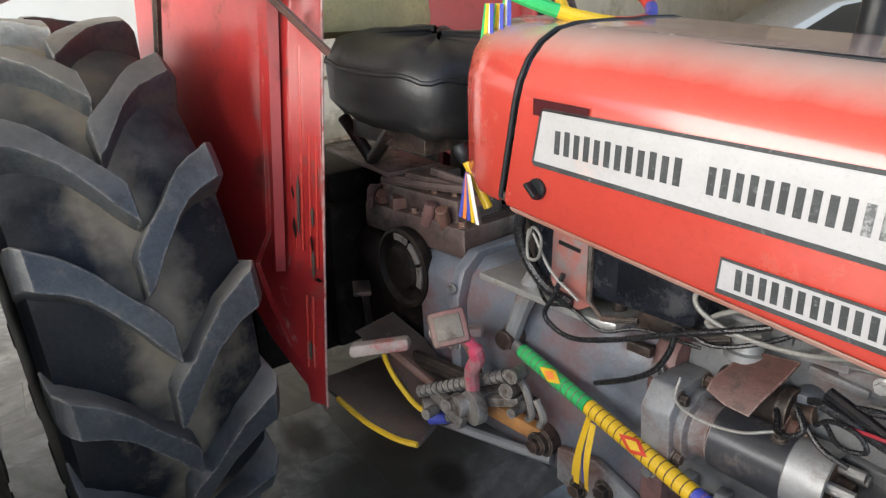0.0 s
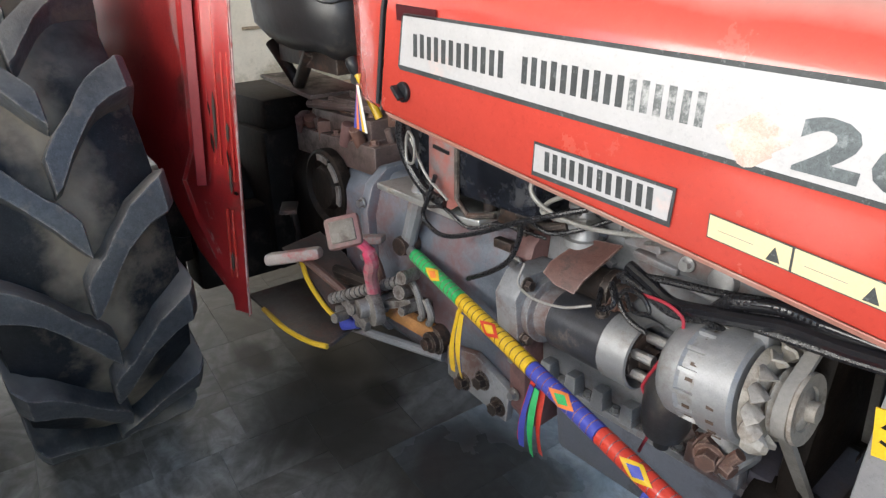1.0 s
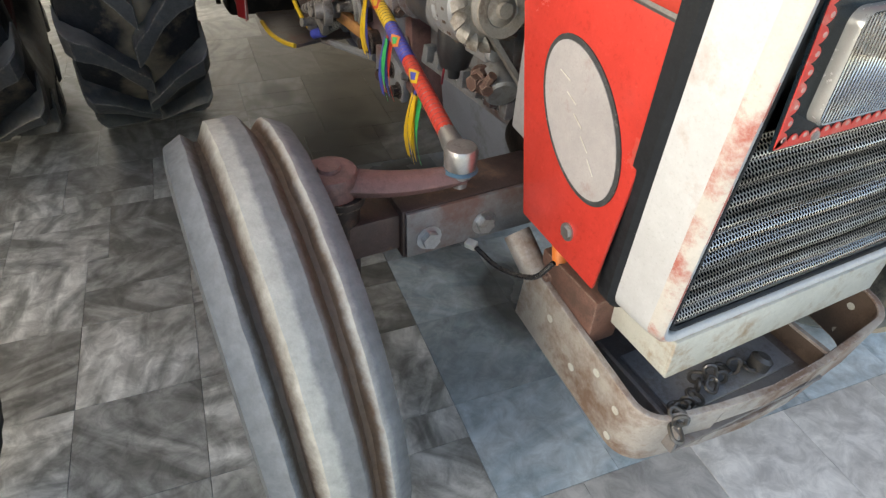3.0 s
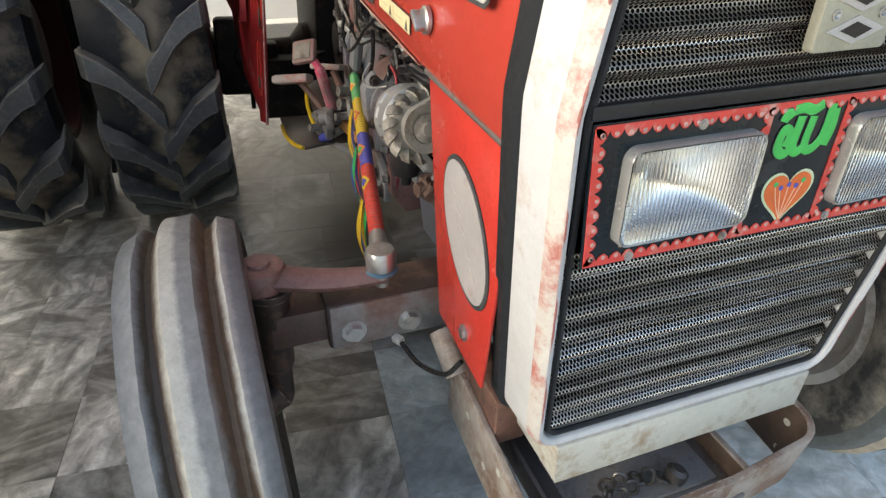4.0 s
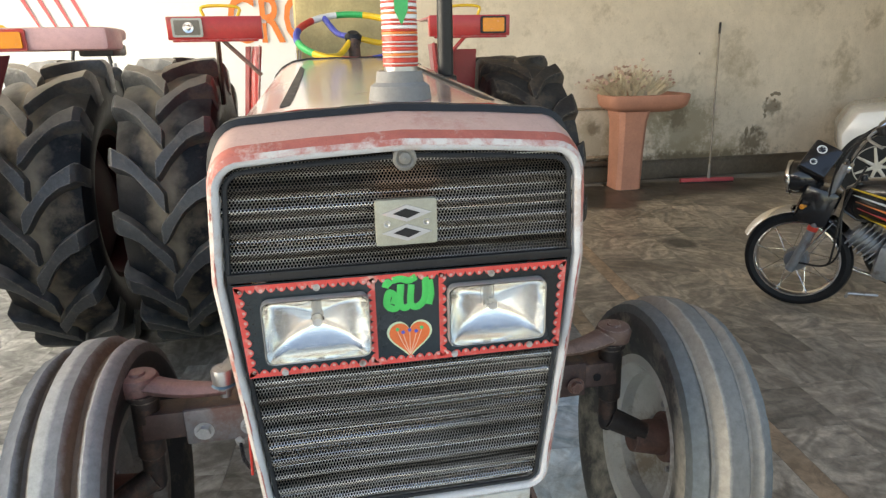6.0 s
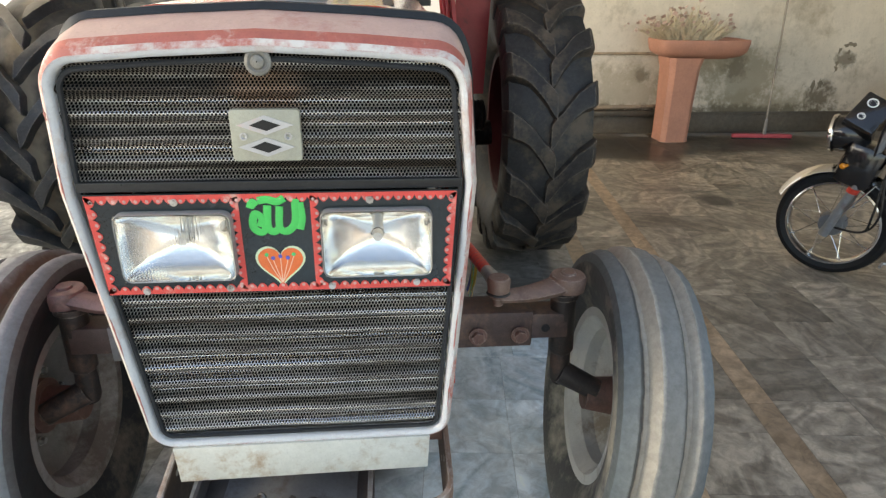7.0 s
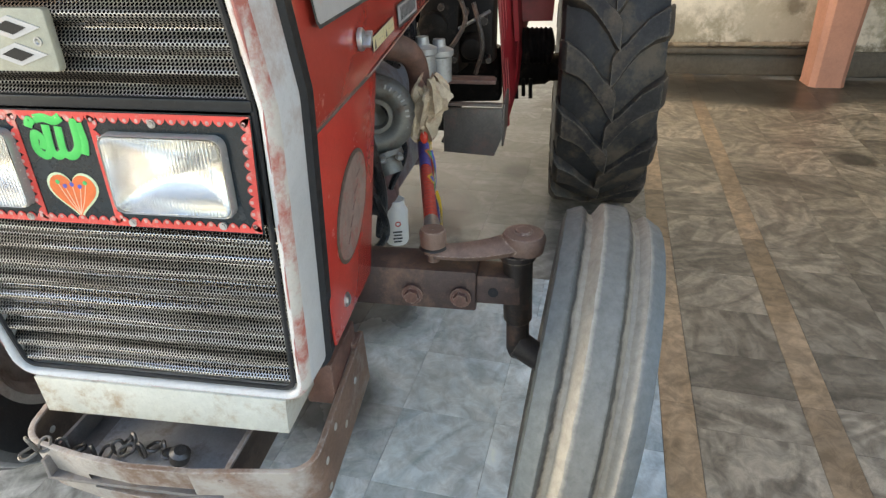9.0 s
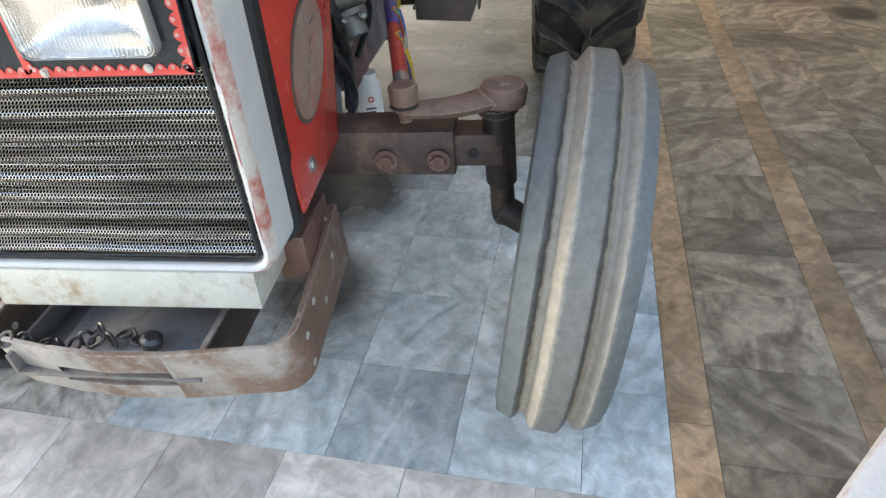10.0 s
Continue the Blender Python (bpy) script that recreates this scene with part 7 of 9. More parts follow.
part("timing_cover", Mesh().prism([(-0.17, 0.60), (-0.19, 0.78), (-0.13, 1.0), (0.13, 1.0), (0.19, 0.78), (0.17, 0.60)], "x", -0.170, -0.135), GREASE_SHADE, tractor, bevel=0.01)
part("steering_pump", Mesh().turned((-0.20, -0.150, 0.69), (1, -0.2, 0), [(0, 0.001), (0, 0.05), (0.03, 0.055), (0.10, 0.055), (0.13, 0.04), (0.14, 0.001)], 24), GREASE_SHADE, tractor)
SETTLE.append(lambda p: p)
part("oil_filter", Mesh().turned((-0.285, -0.195, 0.815), (1, -0.25, -0.45), [(0, 0.001), (0, 0.030), (0.008, 0.033), (0.05, 0.033), (0.056, 0.036), (0.075, 0.036), (0.080, 0.030), (0.080, 0.001)], 28), ALU, tractor, "pale grey canister oil filter")
bulge = part("timing_case", Mesh().turned((-0.155, -0.08, 0.645), (0, -1, 0), [(0, 0.085), (0.07, 0.085), (0.09, 0.078), (0.10, 0.060), (0.112, 0.040), (0.116, 0.001)], 36).box((-0.16, -0.08, 0.70), (0.12, 0.18, 0.10)), material("dark_purple_casting", (0.075, 0.070, 0.085), 0.5, vary=0.25, scale=8, dirt=(0.10, 0.075, 0.06), dirt_amount=0.3, dirt_scale=7, bump=0.3, spec=0.3), tractor, "dark rounded timing case", bevel=0.004)
part("case_bolt", bolt_head(Mesh(), (-0.148, -0.178, 0.712), (0, -1, 0.3), 0.012, 0.014), STEEL, bulge)
for c, r, d in (((-0.275, -0.235, 0.812), 0.014, (0.9, -0.3, -0.2)), ((-0.255, -0.248, 0.803), 0.017, (0.2, -1, 0)), ((-0.236, -0.245, 0.800), 0.013, (1, -0.2, -0.1))):
    part("rusty_nut", bolt_head(Mesh(), c, d, r, 0.018), RUST_IRON, al)
part("pivot_arm", Mesh().tube(curve([(-0.30, -0.20, 0.80), (-0.27, -0.235, 0.812), (-0.235, -0.245, 0.803), (-0.215, -0.24, 0.83)], 5), 0.010, 10), RUST_IRON, al)
SETTLE.pop()
part("fan_cowl_dark", Mesh().turned((0.0, 0, 0.95), (1, 0, 0), [(0, 0.26), (0.05, 0.26), (0.05, 0.24), (0.0, 0.24)], 32, closed=True), BLACK, tractor)
for i in range(6):
    part("fan_vane", Mesh().box((-0.01, 0.11 * math.cos(i * math.pi / 3), 0.98 + 0.11 * math.sin(i * math.pi / 3)), (0.006, 0.17, 0.06), (60 * i, 20, 0)), BLACK, tractor)
for x, z in ((-0.839, 0.612), (-0.775, 0.645), (-0.725, 0.604), (-0.955, 0.668)):
    part("bracket_bolt", bolt_head(Mesh(), (x, -0.225, z), (0, -1, 0), 0.016, 0.018), DARK_IRON, ch)
part("clutch_bracket", Mesh().prism([(-0.90, 0.60), (-0.70, 0.575), (-0.69, 0.66), (-0.80, 0.70), (-0.90, 0.68)], "y", -0.226, -0.205), GREY_IRON, ch, bevel=0.004)

# ---- pedals and footboard, right side
def pad(c, s, rot, name="pedal_pad"):
    return Mesh().box(c, s, rot)


PAD = material("worn_pedal_paint", (0.36, 0.30, 0.27), 0.55, vary=0.2, scale=15, dirt=(0.42, 0.07, 0.07), dirt_amount=0.35, dirt_scale=12, bump=0.2)
FOOTPLATE = material("trodden_footplate", (0.10, 0.082, 0.072), 0.42, metal=0.2, vary=0.3, scale=12, dirt=(0.17, 0.10, 0.085), dirt_amount=0.4, dirt_scale=9, bump=0.3, wear=(0.3, 0.26, 0.23))
fb = part("footboard", Mesh().prism([(-1.62, -0.425), (-1.30, -0.43), (-1.20, -0.40), (-1.19, -0.385), (-1.24, -0.27), (-1.62, -0.21)], "z", 0.600, 0.612), FOOTPLATE, tractor, "dark steel footboard with a yellow edge", bevel=0.002)
part("footboard_edge", Mesh().tube(curve([(-1.50, -0.430, 0.608), (-1.36, -0.432, 0.606), (-1.25, -0.415, 0.606), (-1.19, -0.392, 0.608)], 6), 0.0075, 8), C_YELLOW, fb, "yellow painted edge")
part("step_strip", Mesh().tube(curve([(-1.42, -0.335, 0.78), (-1.36, -0.345, 0.72), (-1.28, -0.335, 0.66), (-1.22, -0.315, 0.635)], 6), 0.007, 8), C_YELLOW, fb)
part("step_plate", Mesh().grid([[(-1.55, -0.33, 0.76), (-1.55, -0.20, 0.78)], [(-1.40, -0.335, 0.74), (-1.40, -0.20, 0.75)], [(-1.28, -0.325, 0.66), (-1.28, -0.19, 0.66)], [(-1.20, -0.30, 0.615), (-1.20, -0.19, 0.615)]]), FOOTPLATE, fb, thick=0.005)
p1 = part("brake_pedal", pad((-1.322, -0.397, 0.822), (0.056, 0.150, 0.032), (8, -14, -42)), PAD, tractor, "worn pink and white pedal pad", bevel=0.012)
part("pedal_stem", Mesh().tube(curve([(-1.32, -0.37, 0.81), (-1.30, -0.33, 0.76), (-1.22, -0.29, 0.70)], 5), 0.012, 8), RUST_IRON, p1)
PAD_BACK = material("dusty_pad_back", (0.19, 0.165, 0.135), 0.6, vary=0.3, scale=20, dirt=(0.10, 0.075, 0.06), dirt_amount=0.4, dirt_scale=18, bump=0.3)
p2 = part("clutch_pedal", pad((-1.072, -0.382, 0.955), (0.024, 0.082, 0.076), (14, -30, -44)), material("red_edged_pad", (0.26, 0.13, 0.12), 0.55, vary=0.3, scale=20, dirt=(0.15, 0.12, 0.10), dirt_amount=0.5, dirt_scale=16, bump=0.3), tractor, "worn tilted pedal pad with red edge", bevel=0.010)
turn2 = Euler((radians(14), radians(-30), radians(-44)))
for d, size in ((0.0125, (0.006, 0.058, 0.052)), (-0.0125, (0.006, 0.062, 0.056))):
    off = Vector((d, 0, 0))
    off.rotate(turn2)
    part("pad_face", Mesh().box(Vector((-1.072, -0.382, 0.955)) + off, size, (14, -30, -44)), PAD_BACK, p2, "dusty pad face", bevel=0.003)
part("pedal_stem", Mesh().tube(curve([(-1.066, -0.372, 0.945), (-1.035, -0.350, 0.92), (-1.035, -0.335, 0.88), (-1.070, -0.320, 0.835), (-1.09, -0.30, 0.765)], 6), [0.012] * 8 + [0.017] * 17, 10), material("pink_stem_paint", (0.44, 0.20, 0.21), 0.5, vary=0.25, scale=20, dirt=(0.50, 0.03, 0.09), dirt_amount=0.5, dirt_scale=22), p2, "pink painted curved stem")
p3 = part("lock_pedal", pad((-1.15, -0.295, 0.892), (0.05, 0.125, 0.020), (4, -10, -48)), PAD, tractor, bevel=0.007)
part("pedal_stem", Mesh().tube(curve([(-1.15, -0.28, 0.88), (-1.13, -0.26, 0.82), (-1.12, -0.25, 0.74)], 5), 0.012, 8), RUST_IRON, p3)
rod = Mesh()
for i in range(16):
    p, q = Vector((-1.25, -0.335, 0.705)).lerp(Vector((-1.02, -0.24, 0.815)), i / 16), Vector((-1.25, -0.335, 0.705)).lerp(Vector((-1.02, -0.24, 0.815)), (i + 0.62) / 16)
    rod.cyl(p, q, 0.015, seg=10)
rod.cyl((-1.25, -0.335, 0.705), (-1.02, -0.24, 0.815), 0.011, seg=10)
part("coil_spring", rod, WORN_STEEL, tractor, "coiled return spring")
part("pedal_shaft", Mesh().cyl((-1.07, -0.19, 0.735), (-1.10, -0.345, 0.735), 0.024).cyl((-1.07, -0.30, 0.735), (-1.075, -0.325, 0.735), 0.040).cyl((-1.23, -0.30, 0.66), (-1.245, -0.33, 0.66), 0.022).box((-1.17, -0.31, 0.69), (0.12, 0.02, 0.035), (0, 20, 0)).box((-1.02, -0.27, 0.76), (0.10, 0.03, 0.02), (0, -20, 10)), WORN_STEEL, tractor, bevel=0.002)
for c, rr, ln in (((-1.00, -0.255, 0.80), 0.018, 0.04), ((-0.98, -0.25, 0.845), 0.016, 0.05), ((-1.14, -0.30, 0.72), 0.016, 0.05), ((-0.965, -0.245, 0.77), 0.011, 0.07), ((-1.20, -0.325, 0.675), 0.013, 0.04)):
    part("linkage_pin", Mesh().cyl(c, Vector(c) + Vector((0.01, -ln, 0.005)), rr, seg=12), WORN_STEEL, tractor)
for pts in ([(-0.99, -0.265, 0.84), (-0.95, -0.27, 0.81), (-0.94, -0.265, 0.76), (-0.955, -0.26, 0.74)], [(-0.93, -0.262, 0.80), (-0.91, -0.262, 0.765), (-0.92, -0.262, 0.74)]):
    part("linkage_rod", Mesh().tube(curve(pts, 5), 0.009, 8), WORN_STEEL, tractor)
part("taped_rod", Mesh().tube([(-1.235, -0.315, 0.628), (-1.19, -0.295, 0.645)], 0.017, 12), C_BLUE, tractor, "blue taped rod end")
wr = Mesh()
for i in range(8):
    p = Vector((-1.19, -0.295, 0.645)).lerp(Vector((-1.09, -0.262, 0.70)), i / 8)
    q = Vector((-1.19, -0.295, 0.645)).lerp(Vector((-1.09, -0.262, 0.70)), (i + 0.6) / 8)
    wr.cyl(p, q, 0.0145, seg=12)
wr.cyl((-1.19, -0.295, 0.645), (-1.09, -0.262, 0.70), 0.0125, seg=12)
part("wound_rod", wr, BELT, tractor)
part("cross_tube", Mesh().box((-1.02, -0.245, 0.705), (0.15, 0.03, 0.036), (0, 14, 18)), material("rusty_orange", (0.42, 0.19, 0.06), 0.6, vary=0.25, scale=25, dirt=(0.2, 0.09, 0.05), dirt_amount=0.4, dirt_scale=20), tractor, "rusty orange cross tube", bevel=0.004)
part("pivot_boss", Mesh().turned((-0.945, -0.20, 0.672), (0, -1, 0), [(0, 0.036), (0.03, 0.036), (0.032, 0.028), (0.045, 0.026), (0.047, 0.016), (0.06, 0.015), (0.06, 0.001)], 24), DARK_IRON, tractor)
part("lower_bar", Mesh().tube([(-1.25, -0.28, 0.60), (-0.92, -0.22, 0.635)], 0.012, 8), GREY_IRON, tractor)
part("inner_bar", Mesh().tube([(-1.60, -0.26, 0.70), (-0.98, -0.215, 0.74)], 0.022, 10), DARK_IRON, tractor)
part("far_pedal", Mesh().box((-1.60, -0.27, 0.86), (0.10, 0.05, 0.012), (0, 0, -30)).tube([(-1.60, -0.26, 0.85), (-1.65, -0.22, 0.70)], 0.012), DARK_IRON, tractor, bevel=0.002)

# ---- fenders
SETTLE.clear()
def fender(s, tip, top_y):
    """Upright inner sheet beside the tyre, folded front edge, top channel with its lamp."""
    tx, ty, tz = tip
    def front(z):
        return tx - 0.055 * max(0.0, (z - tz) / (1.6 - tz)) ** 0.8 if z > tz else tx
    def sheet(x, z):
        """Across position of the sheet."""
        k = (z - tz) / (1.6 - tz)
        return ty + (top_y - ty) * k + s * (0.10 * (tx - x) + 0.35 * min(0.13, max(0.0, front(z) - x)))
    rows = []
    for z in (0.55, 0.60, 0.70, 0.80, 0.88, 0.892, 0.90, 1.0, 1.15, 1.3, 1.45, 1.58):
        z = max(z, tz)
        f = front(z)
        depth = 0.34 if z > 0.9 else max(0.05, 0.36 * (z - tz) / 0.28)
        xs = [f, f - 0.012] + [f - depth * q for q in (0.15, 0.22, 0.24, 0.27, 0.29, 0.42, 0.55, 0.57, 0.60, 0.62, 0.8, 1.0)]
        if z > 0.9:
            xs += [f - 0.46, f - 0.60, f - 0.75, f - 0.95]
        else:
            xs += [f - depth - 0.002 * q for q in (1, 2, 3, 4)]
        row = []
        for i, x in enumerate(xs):
            y = sheet(x, z) + 0.004 * math.sin(7 * z + 11 * x)
            if 0.92 < z < 1.5 and i in (4, 5):
                y += s * 0.008
            if 0.7 < z < 1.36 and i in (9, 10):
                y += s * 0.008
            if i == 0:
                y += s * 0.014
            row.append((x, y, z))
        rows.append(row)
    fd = part("fender", Mesh().grid(rows), FENDER_RED if s < 0 else SHADED_RED, tractor, "red sheet steel fender with pressed ribs, dented and chipped", thick=0.003, angle=40)
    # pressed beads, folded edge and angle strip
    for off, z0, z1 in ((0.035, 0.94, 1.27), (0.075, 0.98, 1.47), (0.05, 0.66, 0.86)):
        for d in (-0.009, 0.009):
            part("pressed_bead", Mesh().tube([(front(z) - off + d, sheet(front(z) - off + d, z) - 0.0 + s * 0.002, z) for z in np.linspace(z0, z1, 7)], 0.0042, 6), RED if s < 0 else SHADED_RED, fd)
    part("worn_edge", Mesh().tube([(front(z) + 0.001, sheet(front(z), z) + s * 0.010, z) for z in np.linspace(tz + 0.005, 1.585, 16)], 0.0032, 6), material("worn_pink_edge", (0.50, 0.30, 0.27), 0.55, vary=0.4, scale=30, dirt=(0.30, 0.05, 0.04), dirt_amount=0.45, dirt_scale=25) if s < 0 else SHADED_RED, fd)
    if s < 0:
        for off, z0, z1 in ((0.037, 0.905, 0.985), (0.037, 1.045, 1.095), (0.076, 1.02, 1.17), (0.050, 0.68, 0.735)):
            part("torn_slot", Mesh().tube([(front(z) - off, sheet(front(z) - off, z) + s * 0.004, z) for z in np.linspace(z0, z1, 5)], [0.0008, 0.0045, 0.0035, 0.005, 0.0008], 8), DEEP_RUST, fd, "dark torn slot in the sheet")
    part("angle_strip", Mesh().grid([[(front(z) - 0.125 + a, sheet(front(z) - 0.125, z) + s * b, z) for a, b in ((0.0, 0.003), (0.0, 0.026), (0.004, 0.026), (0.018, 0.006))] for z in np.linspace(0.92, 1.58, 8)]), SHADED_RED, fd, thick=0.002)
    if s < 0:
        for zc_, w, h, off in ((1.03, 0.010, 0.07, 0.085), (1.00, 0.006, 0.05, 0.038), (0.91, 0.016, 0.012, 0.02), (1.12, 0.006, 0.05, 0.088)):
            xh = front(zc_) - off
            part("rust_hole", Mesh().prism([(xh - w, zc_ - h / 2), (xh + 0.3 * w, zc_ - h * 0.35), (xh + w, zc_ + h * 0.1), (xh + 0.2 * w, zc_ + h / 2), (xh - 0.7 * w, zc_ + h * 0.2)], "y", sheet(xh, zc_) - 0.0075, sheet(xh, zc_) - 0.0055), GREASE_SHADE, fd)
    # top channel and lamp
    lx, zc = tx - 0.07, 1.658
    y_in, y_out = top_y, top_y + s * 0.395
    channel = Mesh().box((lx - 0.02, (y_in + y_out) / 2, zc), (0.05, abs(y_out - y_in), 0.096)).box((lx - 0.23, (y_in + y_out) / 2 - s * 0.0, zc + 0.040), (0.40, abs(y_out - y_in) * 0.96, 0.012)).box((lx + 0.01, (y_in + y_out) / 2, zc - 0.052), (0.03, abs(y_out - y_in) * 0.9, 0.01))
    part("fender_top", channel, FENDER_RED, fd, "red top channel carrying the lamp", bevel=0.006)
    part("brace", Mesh().tube([(lx + 0.01, y_in + s * 0.17, zc - 0.05), (lx + 0.03, y_in + s * 0.02, zc - 0.20)], 0.010, 6), RUST_IRON if s < 0 else FENDER_RED, fd)
    part("grab_rail", Mesh().tube(curve([(lx - 0.02, y_in + s * 0.10, zc + 0.045), (lx - 0.02, y_in + s * 0.10, zc + 0.085), (lx - 0.02, y_in + s * 0.24, zc + 0.087), (lx - 0.02, y_in + s * 0.24, zc + 0.045)], 5), 0.007, 8), C_YELLOW, fd, "yellow taped grab rail")
    ly = y_out - s * 0.085
    lamp = part("side_lamp", Mesh().prism(rounded_rect(ly, zc + 0.002, 0.125, 0.078, 0.008), "x", lx + 0.004, lx + 0.014), BLACK if s > 0 else BEZEL, fd)
    if s < 0:
        part("lamp_lens", Mesh().prism(rounded_rect(ly, zc + 0.002, 0.105, 0.060, 0.006), "x", lx + 0.014, lx + 0.016), material("smoked_lens", (0.12, 0.11, 0.10), 0.15, vary=0.2), lamp)
        part("lamp_bowl", Mesh().turned((lx + 0.016, ly + 0.005, zc + 0.002), (1, 0, 0), [(0, 0.024), (0.003, 0.022), (0.001, 0.012), (0.006, 0.006), (0.006, 0.0005)], 20), CHROME, lamp)
    else:
        part("lamp_lens", Mesh().prism(rounded_rect(ly, zc + 0.002, 0.105, 0.062, 0.006), "x", lx + 0.014, lx + 0.02), AMBER, lamp, "amber lamp lens")
    return fd


# fender red with the far side's shade put into its colour; angle strips too
SHADED_RED = material("shaded_red_paint", (0.32, 0.02, 0.025), 0.42, vary=0.15, scale=4, dirt=(0.12, 0.03, 0.03), dirt_amount=0.2, dirt_scale=6, bump=0.1)
fender(-1, (-1.479, -0.477, 0.556), -0.355)
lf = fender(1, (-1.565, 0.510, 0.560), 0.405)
part("fender_wing", Mesh().grid([[(-2.02 + 0.02 * math.sin(9 * z), 0.54, z), (-2.02, 0.62, z), (-2.03, 0.70 + 0.05 * (z - 0.96), z)] for z in (0.96, 1.1, 1.25, 1.4, 1.55)]), SHADED_RED, lf, thick=0.004)
part("brake_drum", Mesh().turned((-2.02, 0.53, 0.845), (0, 1, 0), [(0, 0.02), (0, 0.088)] + [(0.008 + 0.011 * k, 0.088 - 0.008 * (k % 2)) for k in range(16)] + [(0.19, 0.02)], 28), GREASE_SHADE, tractor, "ribbed greasy brake drum")
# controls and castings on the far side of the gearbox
fc = part("gearbox_side", Mesh().prism([(-1.74, 0.80), (-1.40, 0.84), (-1.36, 0.98), (-1.42, 1.16), (-1.55, 1.24), (-1.74, 1.22)], "y", 0.17, 0.33).prism([(-1.70, 0.84), (-1.46, 0.87), (-1.44, 1.02), (-1.52, 1.18), (-1.70, 1.18)], "y", 0.32, 0.46).cyl((-1.46, 0.22, 1.02), (-1.36, 0.23, 1.02), 0.07, 0.06).cyl((-1.46, 0.37, 0.95), (-1.38, 0.38, 0.94), 0.055, 0.045), GREASE_SHADE, tractor, "greasy castings and linkage beside the gearbox", bevel=0.015)
for y, z, r in ((0.25, 1.10, 0.014), (0.30, 0.90, 0.012), (0.42, 1.05, 0.016), (0.35, 1.08, 0.012), (0.28, 0.98, 0.018), (0.44, 0.90, 0.012)):
    part("stud", Mesh().cyl((-1.46, y, z), (-1.37, y + 0.01, z), r, seg=8), DARK_IRON, fc)
part("lever", Mesh().tube([(-1.38, 0.33, 1.02), (-1.36, 0.455, 1.09)], 0.007, 8), STEEL, fc)
for pts in ([(-1.37, 0.22, 0.86), (-1.33, 0.30, 0.95), (-1.35, 0.36, 1.06), (-1.37, 0.32, 1.17)], [(-1.36, 0.40, 0.85), (-1.33, 0.43, 0.97), (-1.36, 0.39, 1.12)]):
    part("linkage_rod", Mesh().tube(curve(pts, 6), 0.009, 8), DARK_IRON, fc)
part("fender_stay", Mesh().tube([(-1.92, -0.60, 1.62), (-2.0, -0.62, 1.30)], 0.012, 6), DARK_IRON, tractor)

# ---- seat, steering wheel, levers, exhaust
rows = []
for z, gx, gy in ((1.245, 0.14, 0.15), (1.255, 0.24, 0.22), (1.30, 0.275, 0.255), (1.40, 0.28, 0.26), (1.45, 0.255, 0.235), (1.472, 0.16, 0.16), (1.477, 0.01, 0.01)):
    rows.append([(-1.61 + gx * (abs(math.cos(a)) ** 0.5) * (1 if math.cos(a) > 0 else -1) + 0.006 * math.sin(5 * a + 9 * z), 0.02 + gy * (abs(math.sin(a)) ** 0.5) * (1 if math.sin(a) > 0 else -1), z - 0.03 * math.cos(a) * 0.5 + 0.006 * math.sin(9 * a)) for a in (2 * math.pi * i / 40 for i in range(40))])
seat = part("seat_cushion", Mesh().grid(rows, loop=True), LEATHER, tractor, "dusty black vinyl seat cushion with creases", angle=70)
part("seat_piping", Mesh().tube([(p[0], p[1], p[2]) for p in rows[3]] + [rows[3][0]], 0.006, 6), LEATHER, seat)
part("seat_back", Mesh().box((-2.0, 0.02, 1.66), (0.10, 0.50, 0.42), (0, -12, 0)), material("seat_back_cover", (0.45, 0.36, 0.18), 0.8, vary=0.2, scale=8), tractor, "tan cloth covered backrest", bevel=0.04)
part("seat_frame", Mesh().box((-1.63, 0.02, 1.215), (0.34, 0.34, 0.05)).tube([(-1.6, -0.15, 1.24), (-1.75, -0.12, 1.12)], 0.02).tube([(-1.85, -0.15, 1.24), (-1.75, -0.12, 1.12)], 0.02), DARK_IRON, tractor, bevel=0.004)
sw = pose(-1.20, 0.02, 1.61, 0, 24, 0)
sec = [C_RED, C_WHITE, C_BLUE, C_YELLOW, C_GREEN, C_WHITE, C_RED, C_BLUE, C_GREEN, C_YELLOW, C_RED, C_BLUE]
wheel = part("steering_wheel", Mesh().turned((0, 0, -0.03), (0, 0, 1), [(0, 0.001), (0, 0.03), (0.03, 0.035), (0.045, 0.02), (0.045, 0.001)], 20), BLACK, tractor, "steering wheel wound with coloured tape", at=sw)
for i in range(12):
    part("rim_tape", Mesh().turned((0, 0, 0), (0, 0, 1), [(0.0135 * math.cos(2 * math.pi * k / 10), 0.222 + 0.0135 * math.sin(2 * math.pi * k / 10)) for k in range(10)], 5, closed=True, start=30 * i, sweep=30), sec[i], wheel)
for a, mt in ((90, C_YELLOW), (210, C_BLUE), (330, C_YELLOW)):
    part("spoke", Mesh().tube(curve([(0.02 * math.cos(radians(a)), 0.02 * math.sin(radians(a)), -0.01), (0.12 * math.cos(radians(a)), 0.12 * math.sin(radians(a)), -0.03), (0.215 * math.cos(radians(a)), 0.215 * math.sin(radians(a)), 0)], 5), 0.012, 8), mt, wheel)
part("steering_column", Mesh().cyl((-1.19, 0.02, 1.59), (-1.05, 0.02, 1.30), 0.024), DARK_IRON, tractor)
